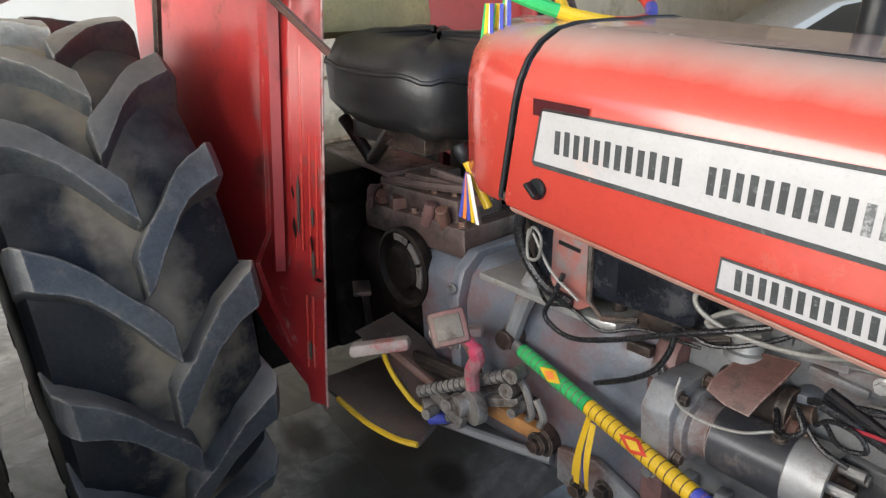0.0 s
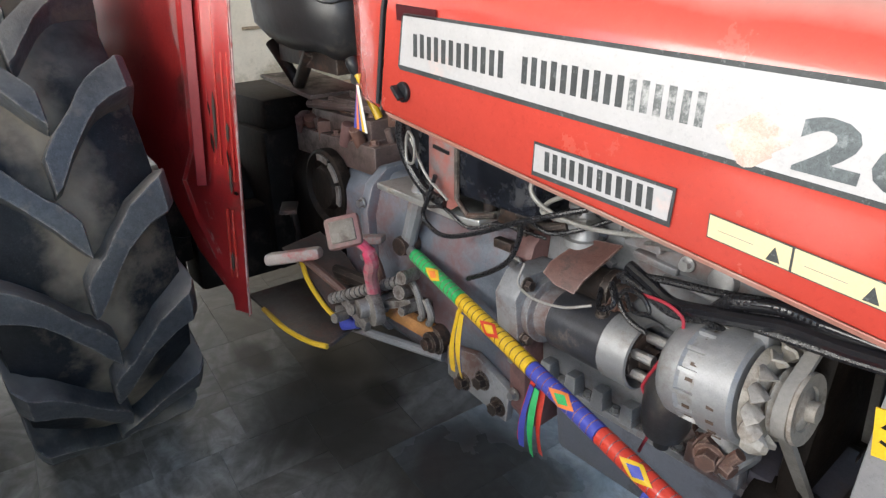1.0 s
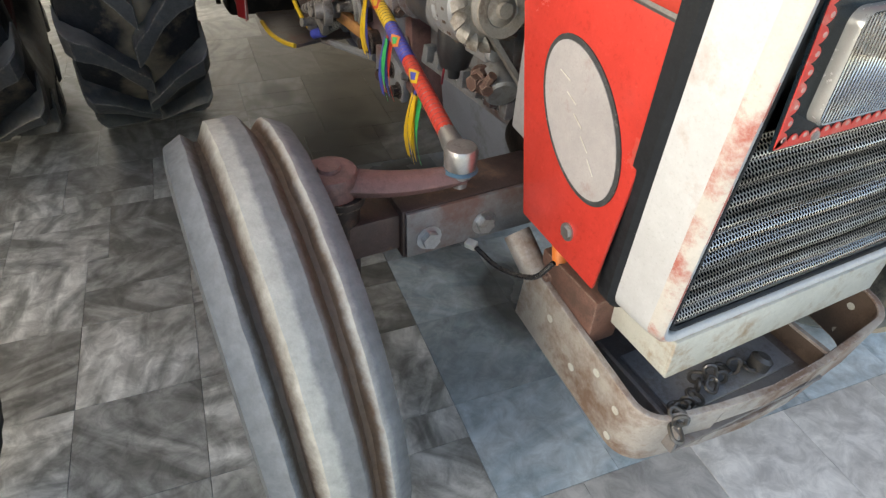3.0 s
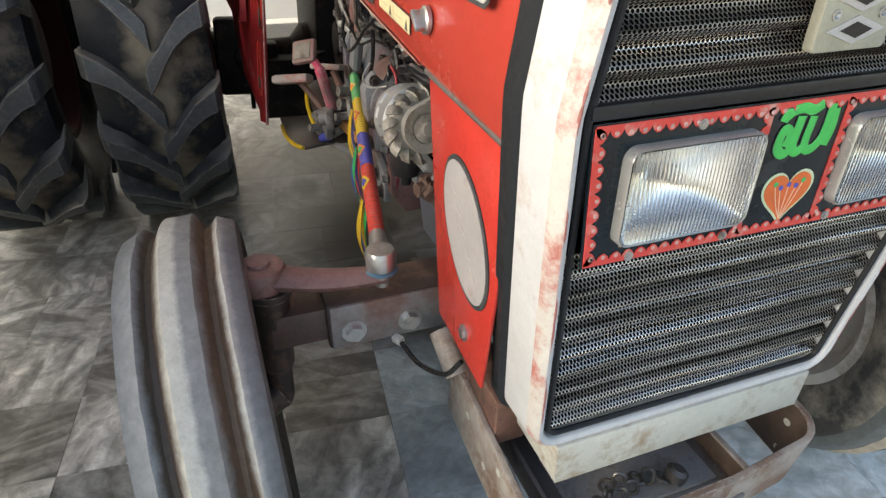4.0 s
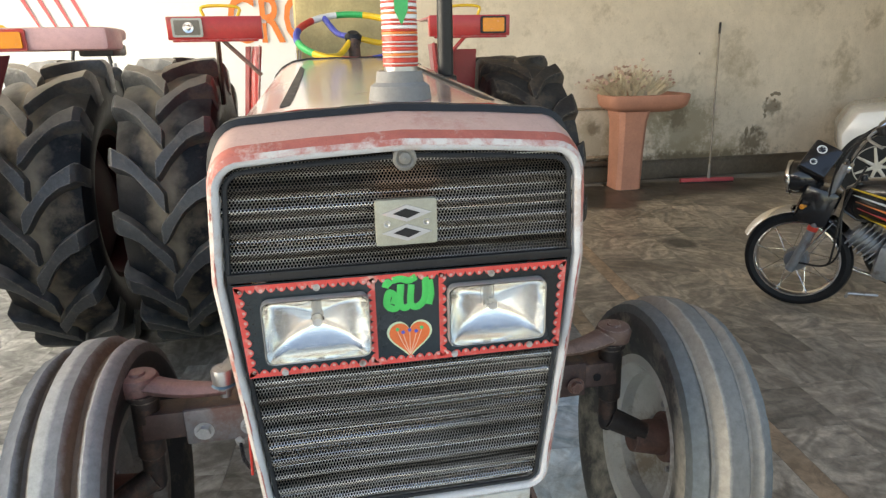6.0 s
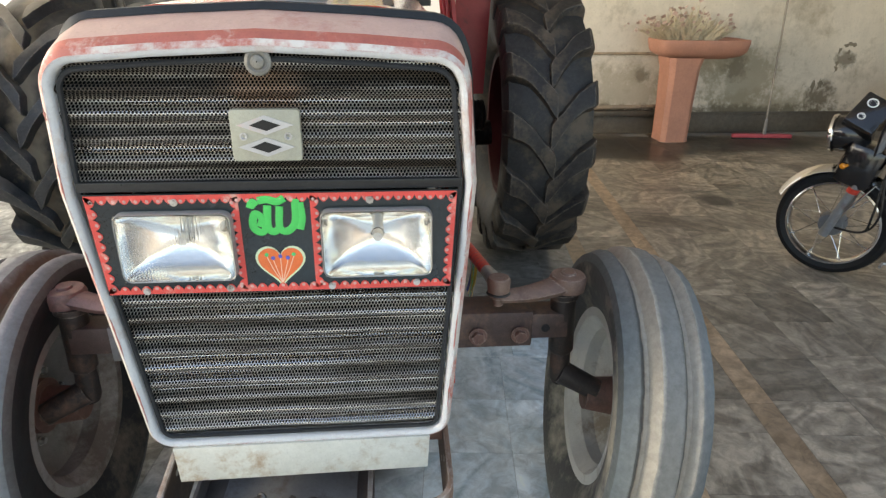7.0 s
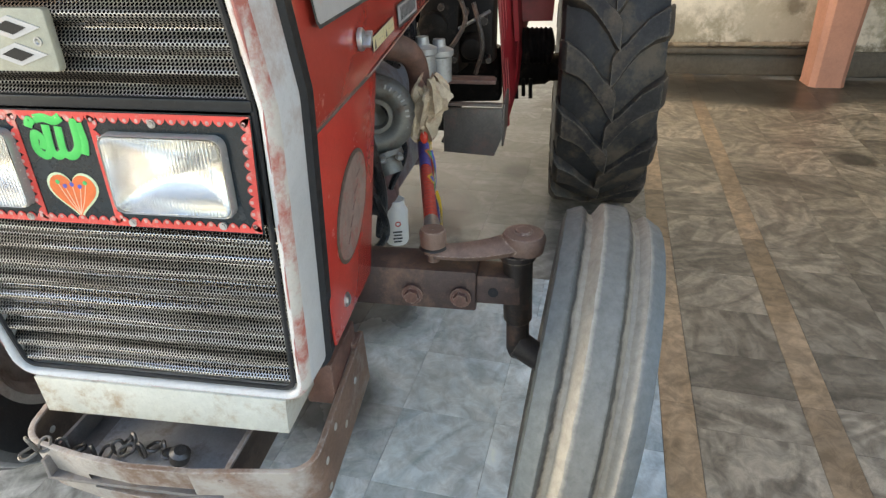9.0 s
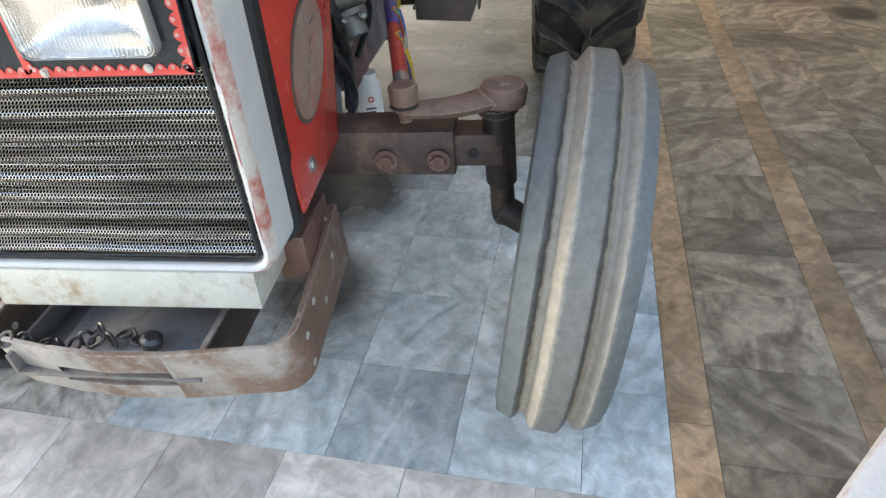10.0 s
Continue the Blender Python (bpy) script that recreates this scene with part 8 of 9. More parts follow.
for x0, y0, z0, ln in ((-1.16, -0.185, 1.56, 0.14), (-1.18, -0.195, 1.56, 0.16), (-1.15, -0.175, 1.57, 0.12)):
    for i, mt in enumerate((C_GREEN, C_YELLOW, C_WHITE, C_BLUE)):
        dx = 0.008 * (i - 1.5) + random.uniform(-0.004, 0.004)
        rowsr = [[(x0 + dx - 0.005 + 0.01 * q * (i - 1.5), y0 - 0.012 * q - 0.004 * i, z0 - ln * q), (x0 + dx + 0.005 + 0.01 * q * (i - 1.5), y0 - 0.012 * q - 0.004 * i, z0 - ln * q)] for q in (0, 0.3, 0.6, 1)]
        part("wheel_ribbon", Mesh().grid(rowsr), mt, wheel, at=sw.inverted(), thick=0.0008)
SETTLE.append(body)
lever = part("gear_lever", Mesh().tube([(-1.06, -0.275, 1.20), (-1.10, -0.30, 1.30)], 0.010, 10), C_YELLOW, tractor, "lever wound with yellow tape and ribbons")
part("lever_knob", Mesh().turned((-1.10, -0.30, 1.295), (-0.3, -0.2, 1), [(0, 0.011), (0.012, 0.016), (0.028, 0.017), (0.038, 0.012), (0.040, 0.001)], 16), BLACK, lever)
for i, mt in enumerate((C_BLUE, C_ORANGE, C_BLUE, C_YELLOW, C_WHITE)):
    rowsr = [[(-1.092 + 0.006 * i - 0.006 + 0.012 * q * (i - 2), -0.305 - 0.004 * i, 1.275 - 0.10 * q), (-1.092 + 0.006 * i + 0.004 + 0.012 * q * (i - 2), -0.305 - 0.004 * i, 1.275 - 0.10 * q)] for q in (0, 0.4, 0.7, 1)]
    part("lever_ribbon", Mesh().grid(rowsr), mt, lever, thick=0.0008)

SETTLE.clear()
BOOT_GREY = material("grey_boot", (0.22, 0.215, 0.205), 0.6, vary=0.12, scale=12, bump=0.15)
boot = part("exhaust_boot", Mesh().turned((0.22, 0.025, 1.448), (0, 0, 1), [(0, 0.072), (0.008, 0.070), (0.014, 0.062), (0.045, 0.056), (0.052, 0.046), (0.072, 0.043), (0.072, 0.03)], 36), BOOT_GREY, tractor, "grey rubber boot at the exhaust foot")
pipe = part("exhaust_pipe", Mesh().cyl((0.22, 0.028, 1.51), (0.22, 0.028, 2.15), 0.031, seg=28), STEEL, tractor, "upright exhaust pipe wound with red and white tape")
z = 1.528
i = 0
while z < 2.1:
    h = (0.004, 0.003, 0.009, 0.003, 0.005, 0.004, 0.007, 0.003)[i % 8]
    mt = (C_RED, C_WHITE, C_RED, C_WHITE, C_ORANGE, C_WHITE, C_RED, C_WHITE)[(i + i // 13) % 8]
    part("tape_ring", Mesh().turned((0.22, 0.028, z), (0, 0, 1), [(0, 0.031), (0.001, 0.0335), (h - 0.001, 0.0335), (h, 0.031)], 28), mt, pipe)
    z += h
    i += 1
part("tape_leaf", Mesh().grid([[(0.254, 0.028 + w * 0.012, zz) for w in (-k, 0, k)] for zz, k in ((1.60, 0.0), (1.625, 1.0), (1.66, 1.1), (1.69, 0.0))]), C_GREEN, pipe, thick=0.001)

part("air_intake", Mesh().turned((-0.653, 0.286, 1.44), (0, 0, 1), [(0, 0.001), (0, 0.036), (0.03, 0.036), (0.035, 0.026), (0.40, 0.025), (0.405, 0.032), (0.44, 0.032), (0.44, 0.02)], 24), BLACK, tractor, "black upright air intake pipe")

# ---- left side of the engine, seen past the nose
VOLUTE = material("cast_grey_elbow", (0.15, 0.145, 0.13), 0.45, metal=0.3, vary=0.25, scale=12, dirt=(0.10, 0.065, 0.05), dirt_amount=0.3, dirt_scale=14, bump=0.3)
tb = part("turbo_housing", Mesh().turned((-0.42, 0.232, 0.945), (1, 0.25, 0.1), [(0.036 * math.sin(2 * math.pi * k / 16), 0.074 + 0.034 * math.cos(2 * math.pi * k / 16)) for k in range(16)], 40, closed=True).turned((-0.42, 0.232, 0.945), (1, 0.25, 0.1), [(-0.03, 0.05), (0.018, 0.05), (0.024, 0.044), (0.024, 0.034), (-0.01, 0.03), (-0.02, 0.001)], 32), VOLUTE, tractor, "grey cast snail housing with raised marks")
ax_, up_ = Vector((1, 0.25, 0.1)).normalized(), Vector((0, 0, 1))
sd_ = up_.cross(ax_).normalized()
for k in range(15):
    a = radians(-70 + 10 * k)
    c = Vector((-0.42, 0.232, 0.945)) + ax_ * 0.0335 + (sd_ * math.cos(a) + up_ * math.sin(a)) * 0.084
    part("raised_mark", Mesh().box(c, (0.005, 0.011, 0.004), (math.degrees(a), 0, 14)), ALU if k % 3 else VOLUTE, tb)
part("flange", Mesh().turned((-0.40, 0.255, 0.845), (0.3, 0.4, -1), [(0, 0.001), (0, 0.05), (0.014, 0.05), (0.016, 0.036), (0.06, 0.034), (0.06, 0.001)], 24), VOLUTE, tb)
for k in range(4):
    part("flange_nut", bolt_head(Mesh(), (-0.37 + 0.03 * math.cos(k * 1.57), 0.262 + 0.04 * math.sin(k * 1.57), 0.845), (0.3, 0.4, 1), 0.008, 0.01), STEEL, tb)
part("rust_pipe", Mesh().tube(curve([(-0.42, 0.26, 1.13), (-0.46, 0.315, 1.105), (-0.50, 0.335, 1.05), (-0.50, 0.335, 0.98), (-0.50, 0.31, 0.90)], 6), [0.036 - 0.0005 * k for k in range(25)], 14), RUST_IRON, tractor, "rusty brown exhaust pipe")
RAG = material("dirty_rag", (0.50, 0.40, 0.29), 0.9, vary=0.3, scale=14, dirt=(0.34, 0.14, 0.10), dirt_amount=0.25, dirt_scale=9)
cl = []
for i in range(19):
    q = i / 18
    r0 = 0.010 + 0.040 * math.sin(math.pi * (0.12 + 0.8 * q)) ** 0.7 + 0.006 * math.sin(9 * q)
    cl.append([(-0.455 - 0.03 * q + r0 * math.cos(a) * (1 + 0.30 * math.sin(4 * a + 5 * q) + 0.22 * math.sin(9 * a - 8 * q) + 0.12 * math.sin(15 * a + 20 * q)), 0.372 + 0.014 * math.sin(6 * q) - 0.02 * q + 0.85 * r0 * math.sin(a) * (1 + 0.34 * math.sin(5 * a + 9 * q) + 0.16 * math.sin(13 * a - 11 * q)), 1.035 - 0.165 * q + 0.014 * math.sin(3 * a + 7 * q) + 0.006 * math.sin(11 * a)) for a in (2 * math.pi * k / 40 for k in range(40))])
rag = part("rag", Mesh().grid(cl, loop=True), RAG, tractor, "dirty crumpled cloth stuffed beside the turbo housing", angle=22)
part("rag_tip", Mesh().ball((-0.455, 0.355, 0.876), 0.012, 12, squash=1.5), C_RED, rag, "red corner of the cloth")
for x, y, z in ((-0.60, 0.33, 1.04), (-0.68, 0.365, 1.02)):
    part("fuel_filter", Mesh().turned((x, y, z - 0.05), (0, 0, 1), [(0, 0.02), (0.01, 0.036), (0.08, 0.036), (0.085, 0.042), (0.10, 0.042), (0.11, 0.02), (0.13, 0.018), (0.13, 0.001)], 20), ALU, tractor)
flt = part("spin_on_filter", Mesh().turned((-0.69, 0.205, 0.42), (0, 0, 1), [(0, 0.001), (0, 0.036), (0.008, 0.040), (0.12, 0.040), (0.128, 0.036), (0.14, 0.030), (0.16, 0.03), (0.16, 0.001)], 28), C_WHITE, tractor, "white spin-on oil filter with small print")
part("filter_mark", Mesh().turned((-0.651, 0.219, 0.505), (1, 0.3, 0), [(0, 0.010), (0.001, 0.010), (0.001, 0.006), (0, 0.006)], 16), C_RED, flt)
for k in range(4):
    part("print_bar", Mesh().box((-0.6505, 0.216, 0.475 - 0.012 * k), (0.002, 0.032 - 0.005 * (k % 2), 0.005), (0, 0, 18)), DECAL_BLACK, flt)
for pts, r in (([(-0.2, 0.25, 1.05), (-0.25, 0.28, 0.8), (-0.35, 0.24, 0.62)], 0.014), ([(-0.15, 0.26, 0.9), (-0.2, 0.3, 0.72), (-0.28, 0.24, 0.6)], 0.01), ([(-0.42, 0.24, 1.0), (-0.45, 0.3, 0.85), (-0.5, 0.24, 0.70)], 0.009), ([(-0.30, 0.22, 0.85), (-0.34, 0.24, 0.72), (-0.46, 0.2, 0.65)], 0.022), ([(-0.65, 0.2, 1.1), (-0.55, 0.27, 1.05), (-0.42, 0.26, 1.1)], 0.008)):
    part("left_hose", Mesh().tube(curve(pts, 6), r, 10), CABLE, tractor)
bx = part("left_footboard", Mesh().prism([(0.31, 0.612), (0.503, 0.600), (0.53, 0.67), (0.53, 0.785), (0.31, 0.785)], "x", -1.10, -1.085).box((-1.22, 0.41, 0.652), (0.26, 0.22, 0.012)).prism([(-1.34, 0.65), (-1.09, 0.64), (-1.09, 0.80), (-1.34, 0.80)], "y", 0.53, 0.538).box((-1.08, 0.41, 0.802), (0.03, 0.24, 0.010)), FOOTPLATE, tractor, "dark steel footboard box", bevel=0.003)
part("left_step", Mesh().box((-1.15, 0.40, 0.872), (0.06, 0.20, 0.014)).box((-1.20, 0.40, 0.868), (0.012, 0.18, 0.02)).box((-1.15, 0.30, 0.86), (0.10, 0.012, 0.03)), RUST_IRON, bx, bevel=0.003)


# ---------------------------------------------------------------- the neighbouring tractor: what shows of it, then unseen parts
neighbour = thing("parked_tractor", "second dark red tractor parked close beside", "tractor")
rear_wheel(neighbour, 1, pose(-2.2, -1.42, RW_R, 0, 3, 0), DARK_RED)
nw = part("front_wheel", rib_tyre(FW_R, FW_W, 0.30), [TYRE_BLACK, TYRE_BLACK, TYRE_BLACK], neighbour, "black front tyre, out of view, steered outwards", at=pose(-0.12, -1.65, FW_R, 0, 0, -58), weld=True, angle=30)
part("rim", dish(0.31, FW_W, 0.085), RIM_GREY, nw)
for k, mt in enumerate((C_RED, C_WHITE, C_GREEN)):
    part("rim_stripe", Mesh().box((0.02, 0.092 + 0.001 * k, 0.02 - 0.026 * k), (0.44, 0.010, 0.024), (0, -14, 0)), mt, nw)
part("axle", Mesh().box((-0.22, -2.22, 0.55), (0.09, 0.9, 0.09)).cyl((-0.20, -1.78, 0.62), (-0.20, -1.78, 0.38), 0.04), DARK_IRON, neighbour, bevel=0.005)
sheet_rows = []
for k in np.linspace(0, 1, 9):
    k = float(k)
    row = []
    for d, long in ((0.0, 0.74), (0.012, 0.755), (0.06, 0.83), (0.11, 0.90), (0.125, 0.885), (0.20, 0.64), (0.30, 0.46), (0.52, 0.40)):
        fold = 0.012 if abs(d - 0.06) < 0.01 else 0.0
        row.append((-1.40 - 0.02 * k - 0.03 * (d > 0.005) + fold, -1.315 - 0.215 * min(1.0, 1.6 * k) - d, 1.56 - long * k))
    sheet_rows.append(row)
nf = part("fender", Mesh().grid(sheet_rows), DARK_RED, neighbour, "dark maroon fender sheet", thick=0.004)
part("fender_top", Mesh().box((-1.55, -1.24, 1.62), (0.22, 0.56, 0.092)).box((-1.62, -1.02, 1.64), (0.30, 0.10, 0.05)), material("pink_faded_paint", (0.55, 0.33, 0.33), 0.45, vary=0.12, scale=6), nf, "faded pink top channel", bevel=0.018)
nl = part("side_lamp", Mesh().prism(rounded_rect(-1.335, 1.618, 0.15, 0.085, 0.008), "x", -1.44, -1.43), FENDER_RED, nf)
part("lamp_lens", Mesh().prism(rounded_rect(-1.335, 1.618, 0.125, 0.062, 0.006), "x", -1.43, -1.422), AMBER, nl, "amber lamp lens")
part("black_pad", Mesh().box((-1.66, -1.05, 1.575), (0.2, 0.14, 0.05)), LEATHER, nf, bevel=0.01)
part("grab_rail", Mesh().tube(curve([(-1.5, -1.36, 1.62), (-1.5, -1.36, 1.67), (-1.5, -1.48, 1.67), (-1.5, -1.48, 1.62)], 5), 0.007, 8), C_YELLOW, nf)
part("rear_axle", Mesh().cyl((-2.2, -1.5, 0.75), (-2.2, -2.3, 0.75), 0.10), DARK_IRON, neighbour)

# its bonnet and engine, unseen beyond the wheels, added to block low side light
nb = [[(x, -2.28 + y * k, z * 0.98) for x_, y, z in hood_section(x)] for x, k in ((-1.0, 0.95), (-0.5, 1), (0.0, 1), (0.42, 0.98))]
part("bonnet", Mesh().grid(nb), HOOD_RED, neighbour, "red bonnet, out of view", thick=0.004, angle=50)
part("nose", Mesh().prism([(-2.60, 0.64), (-1.96, 0.64), (-1.94, 1.30), (-2.02, 1.42), (-2.54, 1.42), (-2.62, 1.30)], "x", 0.42, 0.52), WHITE_PAINT, neighbour, bevel=0.02)
part("side_sheet", Mesh().box((0.15, -1.96, 0.90), (0.50, 0.01, 0.46)).box((0.15, -2.60, 0.90), (0.50, 0.01, 0.46)), RED, neighbour)
part("engine", Mesh().box((-0.45, -2.28, 0.88), (0.8, 0.42, 0.7)).box((-1.4, -2.28, 0.80), (1.2, 0.42, 0.46)), GREY_IRON, neighbour, bevel=0.02)

# its far wheels, far fender, dash and seat, unseen, added as further light blockers
rear_wheel(neighbour, -1, pose(-2.2, -3.14, RW_R, 0, -3, 0), DARK_RED)
fw2 = part("front_wheel", rib_tyre(FW_R, FW_W, 0.24, 5), [TYRE_BLACK, TYRE_BLACK, TYRE_BLACK], neighbour, "black front tyre, out of view", at=pose(-0.16, -2.95, FW_R, 0, 0, -40), weld=True, angle=30)
part("rim", dish(0.25, FW_W, -0.06), RIM_GREY, fw2)
part("far_fender", Mesh().grid([[(-2.2 + 0.86 * math.cos(radians(a)), y, 0.80 + 0.86 * math.sin(radians(a))) for y in (-2.72, -2.74, -3.30, -3.32)] for a in range(10, 150, 10)]), DARK_RED, neighbour, thick=0.004)
part("dash", Mesh().prism([(-1.30, 1.0), (-0.98, 1.0), (-0.98, 1.42), (-1.16, 1.46)], "y", -2.56, -2.0), DARK_RED, neighbour, bevel=0.02)
part("seat", Mesh().box((-1.95, -2.28, 1.16), (0.42, 0.46, 0.10)).box((-2.16, -2.28, 1.36), (0.09, 0.46, 0.36), (0, 10, 0)), LEATHER, neighbour, bevel=0.03)

chair = thing("metal_chair", "white painted metal chair with black seat, behind the tractors", "chair")
part("seat", Mesh().box((-3.1, -1.62, 1.40), (0.36, 0.34, 0.05)), BLACK, chair, bevel=0.015)
for x, y in ((-2.95, -1.76), (-2.95, -1.47), (-3.25, -1.76), (-3.25, -1.47)):
    part("leg", Mesh().tube([(x, y, 1.50), (x + 0.02, y + (0.05 if y > -1.6 else -0.25), 0.0)], 0.014, 8), WHITE_PAINT, chair)
part("crossbar", Mesh().tube([(-2.94, -1.80, 1.33), (-2.94, -1.45, 1.34)], 0.012, 8), WHITE_PAINT, chair)
part("backrest", Mesh().tube(curve([(-3.25, -1.74, 1.42), (-3.28, -1.70, 1.62), (-3.28, -1.54, 1.70), (-3.25, -1.48, 1.42)], 6), 0.012, 8), BLACK, chair)

# ---------------------------------------------------------------- banner outside the rear opening
# its upper part is added out of view to block the sun
bn = part("banner", Mesh().grid([[(-6.5 + 0.02 * math.sin(1.3 * y + 2 * z), y, z) for y in np.linspace(-7.5, 1.6, 30)] for z in (0.0, 0.5, 1.0, 1.5, 2.0, 2.6, 3.2, 4.0, 5.0)]), BANNER, None, thick=0.01)
tagged(bn, "large white vinyl banner with orange letters and red streaks", "banner")
part("lettering", text_mesh("GRO", 0.78, C_ORANGE, thick=0.004, spacing=1.0, bold=0.012), None, bn, at=Matrix.Translation((-6.455, -1.12, 1.66)) @ Matrix.Rotation(radians(90), 4, "Z") @ Matrix.Rotation(radians(90), 4, "X") @ Matrix.Diagonal((0.60, 0.95, 1, 1)))
STREAK = material("red_streak_print", (0.70, 0.10, 0.12), 0.5, vary=0.05)
for k in range(4):
    y = -3.40 + 0.17 * k
    part("red_streak", Mesh().prism([(y, 2.5), (y + 0.07, 2.5), (y + 0.34, 1.80 - 0.02 * k), (y + 0.325, 1.80 - 0.02 * k)], "x", -6.47, -6.464), STREAK, bn, smooth=False)

# ---------------------------------------------------------------- washbasin by the wall
basin = thing("washbasin", "terracotta pedestal washbasin filled with dried flowers", "washbasin")
bowl = Mesh()
rows = []
for z, gx, gy, dx in ((0.845, 0.13, 0.30, -0.02), (0.88, 0.19, 0.42, 0), (0.92, 0.225, 0.46, 0), (1.0, 0.25, 0.475, 0), (1.03, 0.25, 0.475, 0), (1.035, 0.24, 0.465, 0), (1.03, 0.215, 0.43, 0), (0.96, 0.19, 0.38, 0), (0.90, 0.12, 0.28, 0), (0.89, 0.01, 0.02, 0)):
    rows.append([(-5.02 + dx + gx * (abs(math.cos(a)) ** 0.35) * (1 if math.cos(a) > 0 else -1), 3.36 + gy * (abs(math.sin(a)) ** 0.35) * (1 if math.sin(a) > 0 else -1), z) for a in (2 * math.pi * i / 40 for i in range(40))])
part("bowl", bowl.grid(rows, loop=True), TERRACOTTA, basin, angle=50)
rows = [[(-5.0 + w * 0.9 * c, 3.20 + w * d, z) for c, d in ((1, -0.7), (1, 0.7), (0.7, 1), (-1, 1), (-1, -1), (0.7, -1))] for z, w in ((0.0, 0.150), (0.04, 0.147), (0.4, 0.150), (0.75, 0.162), (0.86, 0.185))]
part("pedestal", Mesh().grid(rows, loop=True), TERRACOTTA, basin, angle=30)
part("tap", Mesh().cyl((-5.18, 3.40, 1.03), (-5.18, 3.40, 1.12), 0.018).tube([(-5.18, 3.40, 1.10), (-5.08, 3.40, 1.11)], 0.012), TERRACOTTA, basin)
fl = Mesh()
for i in range(420):
    a, r = random.uniform(0, 6.28), random.uniform(0, 1) ** 0.6
    base = Vector((-5.05 + 0.10 * r * math.cos(a), 3.24 + 0.30 * r * math.sin(a), 1.0))
    tip = base + Vector((random.uniform(-0.12, 0.12) + 0.05 * math.cos(a), random.uniform(-0.16, 0.16) + 0.22 * r * math.sin(a), random.uniform(0.10, 0.46 - 0.28 * r)))
    mid = base.lerp(tip, 0.55) + Vector((random.uniform(-0.02, 0.02), random.uniform(-0.02, 0.02), 0.02))
    w = Vector((0.004, 0.006, 0))
    fl.add([base - w, base + w, mid + w, mid - w], [(0, 1, 2, 3)])
    fl.add([mid - w, mid + w, tip], [(0, 1, 2)])
    if i % 3 == 0:
        q = Vector((random.uniform(-1, 1), random.uniform(-1, 1), random.uniform(-0.4, 1))).normalized() * random.uniform(0.012, 0.03)
        p = q.orthogonal() * 0.9
        fl.add([tip - q, tip + p, tip + q, tip - p], [(0, 1, 2, 3)], 1)
tagged(part("dry_bouquet", fl, [STRAW, material("dusty_pink_petals", (0.52, 0.36, 0.30), 0.8, vary=0.3, scale=40)], None, smooth=False), "bunch of dried straw-coloured flowers in a basin", "dried flowers")
PIPE_BROWN = material("stained_pipe_paint", (0.36, 0.27, 0.19), 0.7, vary=0.25, scale=6, dirt=(0.12, 0.085, 0.06), dirt_amount=0.4, dirt_scale=5)
for nm, pts, r in (("water_pipe", [(-5.33, 1.2, 0.86), (-5.33, 3.0, 0.86), (-5.30, 3.05, 0.86)], 0.014), ("drain_pipe", [(-5.325, 1.2, 0.27), (-5.325, 3.2, 0.30)], 0.022)):
    tagged(part(nm, Mesh().tube(pts, r, 10), PIPE_BROWN), "brown stained pipe along the stained wall", "pipe")
ledge = Mesh().box((WALL_X + 0.05, 1.9, 0.235), (0.10, 2.4, 0.05))
tagged(part("wall_ledge", ledge, SKIRT, bevel=0.006), "low plaster ledge at the wall's foot", "ledge", kind="structure")

sq = thing("floor_squeegee", "floor squeegee with a red blade leaning on the wall", "squeegee")
pole = part("handle", Mesh().tube([(-4.99, 4.255, 0.06), (-5.32, 4.40, 1.76)], 0.0105, 10), material("tarnished_pole", (0.26, 0.22, 0.18), 0.45, metal=0.5, vary=0.3, scale=9), sq, "thin metal pole")
part("grip", Mesh().tube([(-5.299, 4.391, 1.65), (-5.322, 4.402, 1.77)], 0.0135, 10), CABLE, pole)
part("blade", Mesh().box((-4.99, 4.23, 0.035), (0.05, 0.64, 0.042), (0, 0, -6)), material("faded_pink_plastic", (0.50, 0.07, 0.09), 0.5, vary=0.15, scale=9), sq, bevel=0.008)
part("blade_rubber", Mesh().box((-4.99, 4.23, 0.006), (0.012, 0.64, 0.012), (0, 0, -6)), CABLE, sq)
part("socket", Mesh().cyl((-4.985, 4.25, 0.05), (-5.02, 4.268, 0.21), 0.02, 0.014), RIM_SHADED, sq)

# flaking plaster and stains on the wall
STAIN = material("bare_plaster_stain", (0.24, 0.20, 0.15), 0.9, vary=0.3, scale=8)
stains = Mesh()
for cy, cz, ry, rz, n in ((5.15, 0.80, 0.05, 0.10, 3), (5.25, 0.95, 0.07, 0.05, 3), (5.32, 0.85, 0.06, 0.06, 2), (4.98, 0.45, 0.05, 0.16, 3), (5.05, 0.42, 0.06, 0.12, 3), (4.2, 1.45, 0.02, 0.03, 2)):
    for k in range(n):
        oy, oz = cy + random.uniform(-ry, ry), cz + random.uniform(-rz, rz)
        poly = [(oy + ry * random.uniform(0.15, 0.6) * math.cos(a), oz + rz * random.uniform(0.15, 0.6) * math.sin(a)) for a in (2 * math.pi * i / 9 for i in range(9))]
        stains.prism(poly, "x", WALL_X - 0.002, WALL_X + 0.0012 + 0.0003 * k)
tagged(part("plaster_flakes", stains, STAIN, smooth=False), "dark flaking patches on the painted wall", "stain", kind="structure")

# ---------------------------------------------------------------- motorcycle
bike = thing("motorcycle", "small black motorcycle with chrome front mudguard and coloured stripes", "motorcycle", at=pose(-1.68, 2.66, 0, 0, 0, -139))
GLOSS_BLACK = material("gloss_black_paint", (0.012, 0.012, 0.014), 0.18, vary=0.1, coat=0.5)


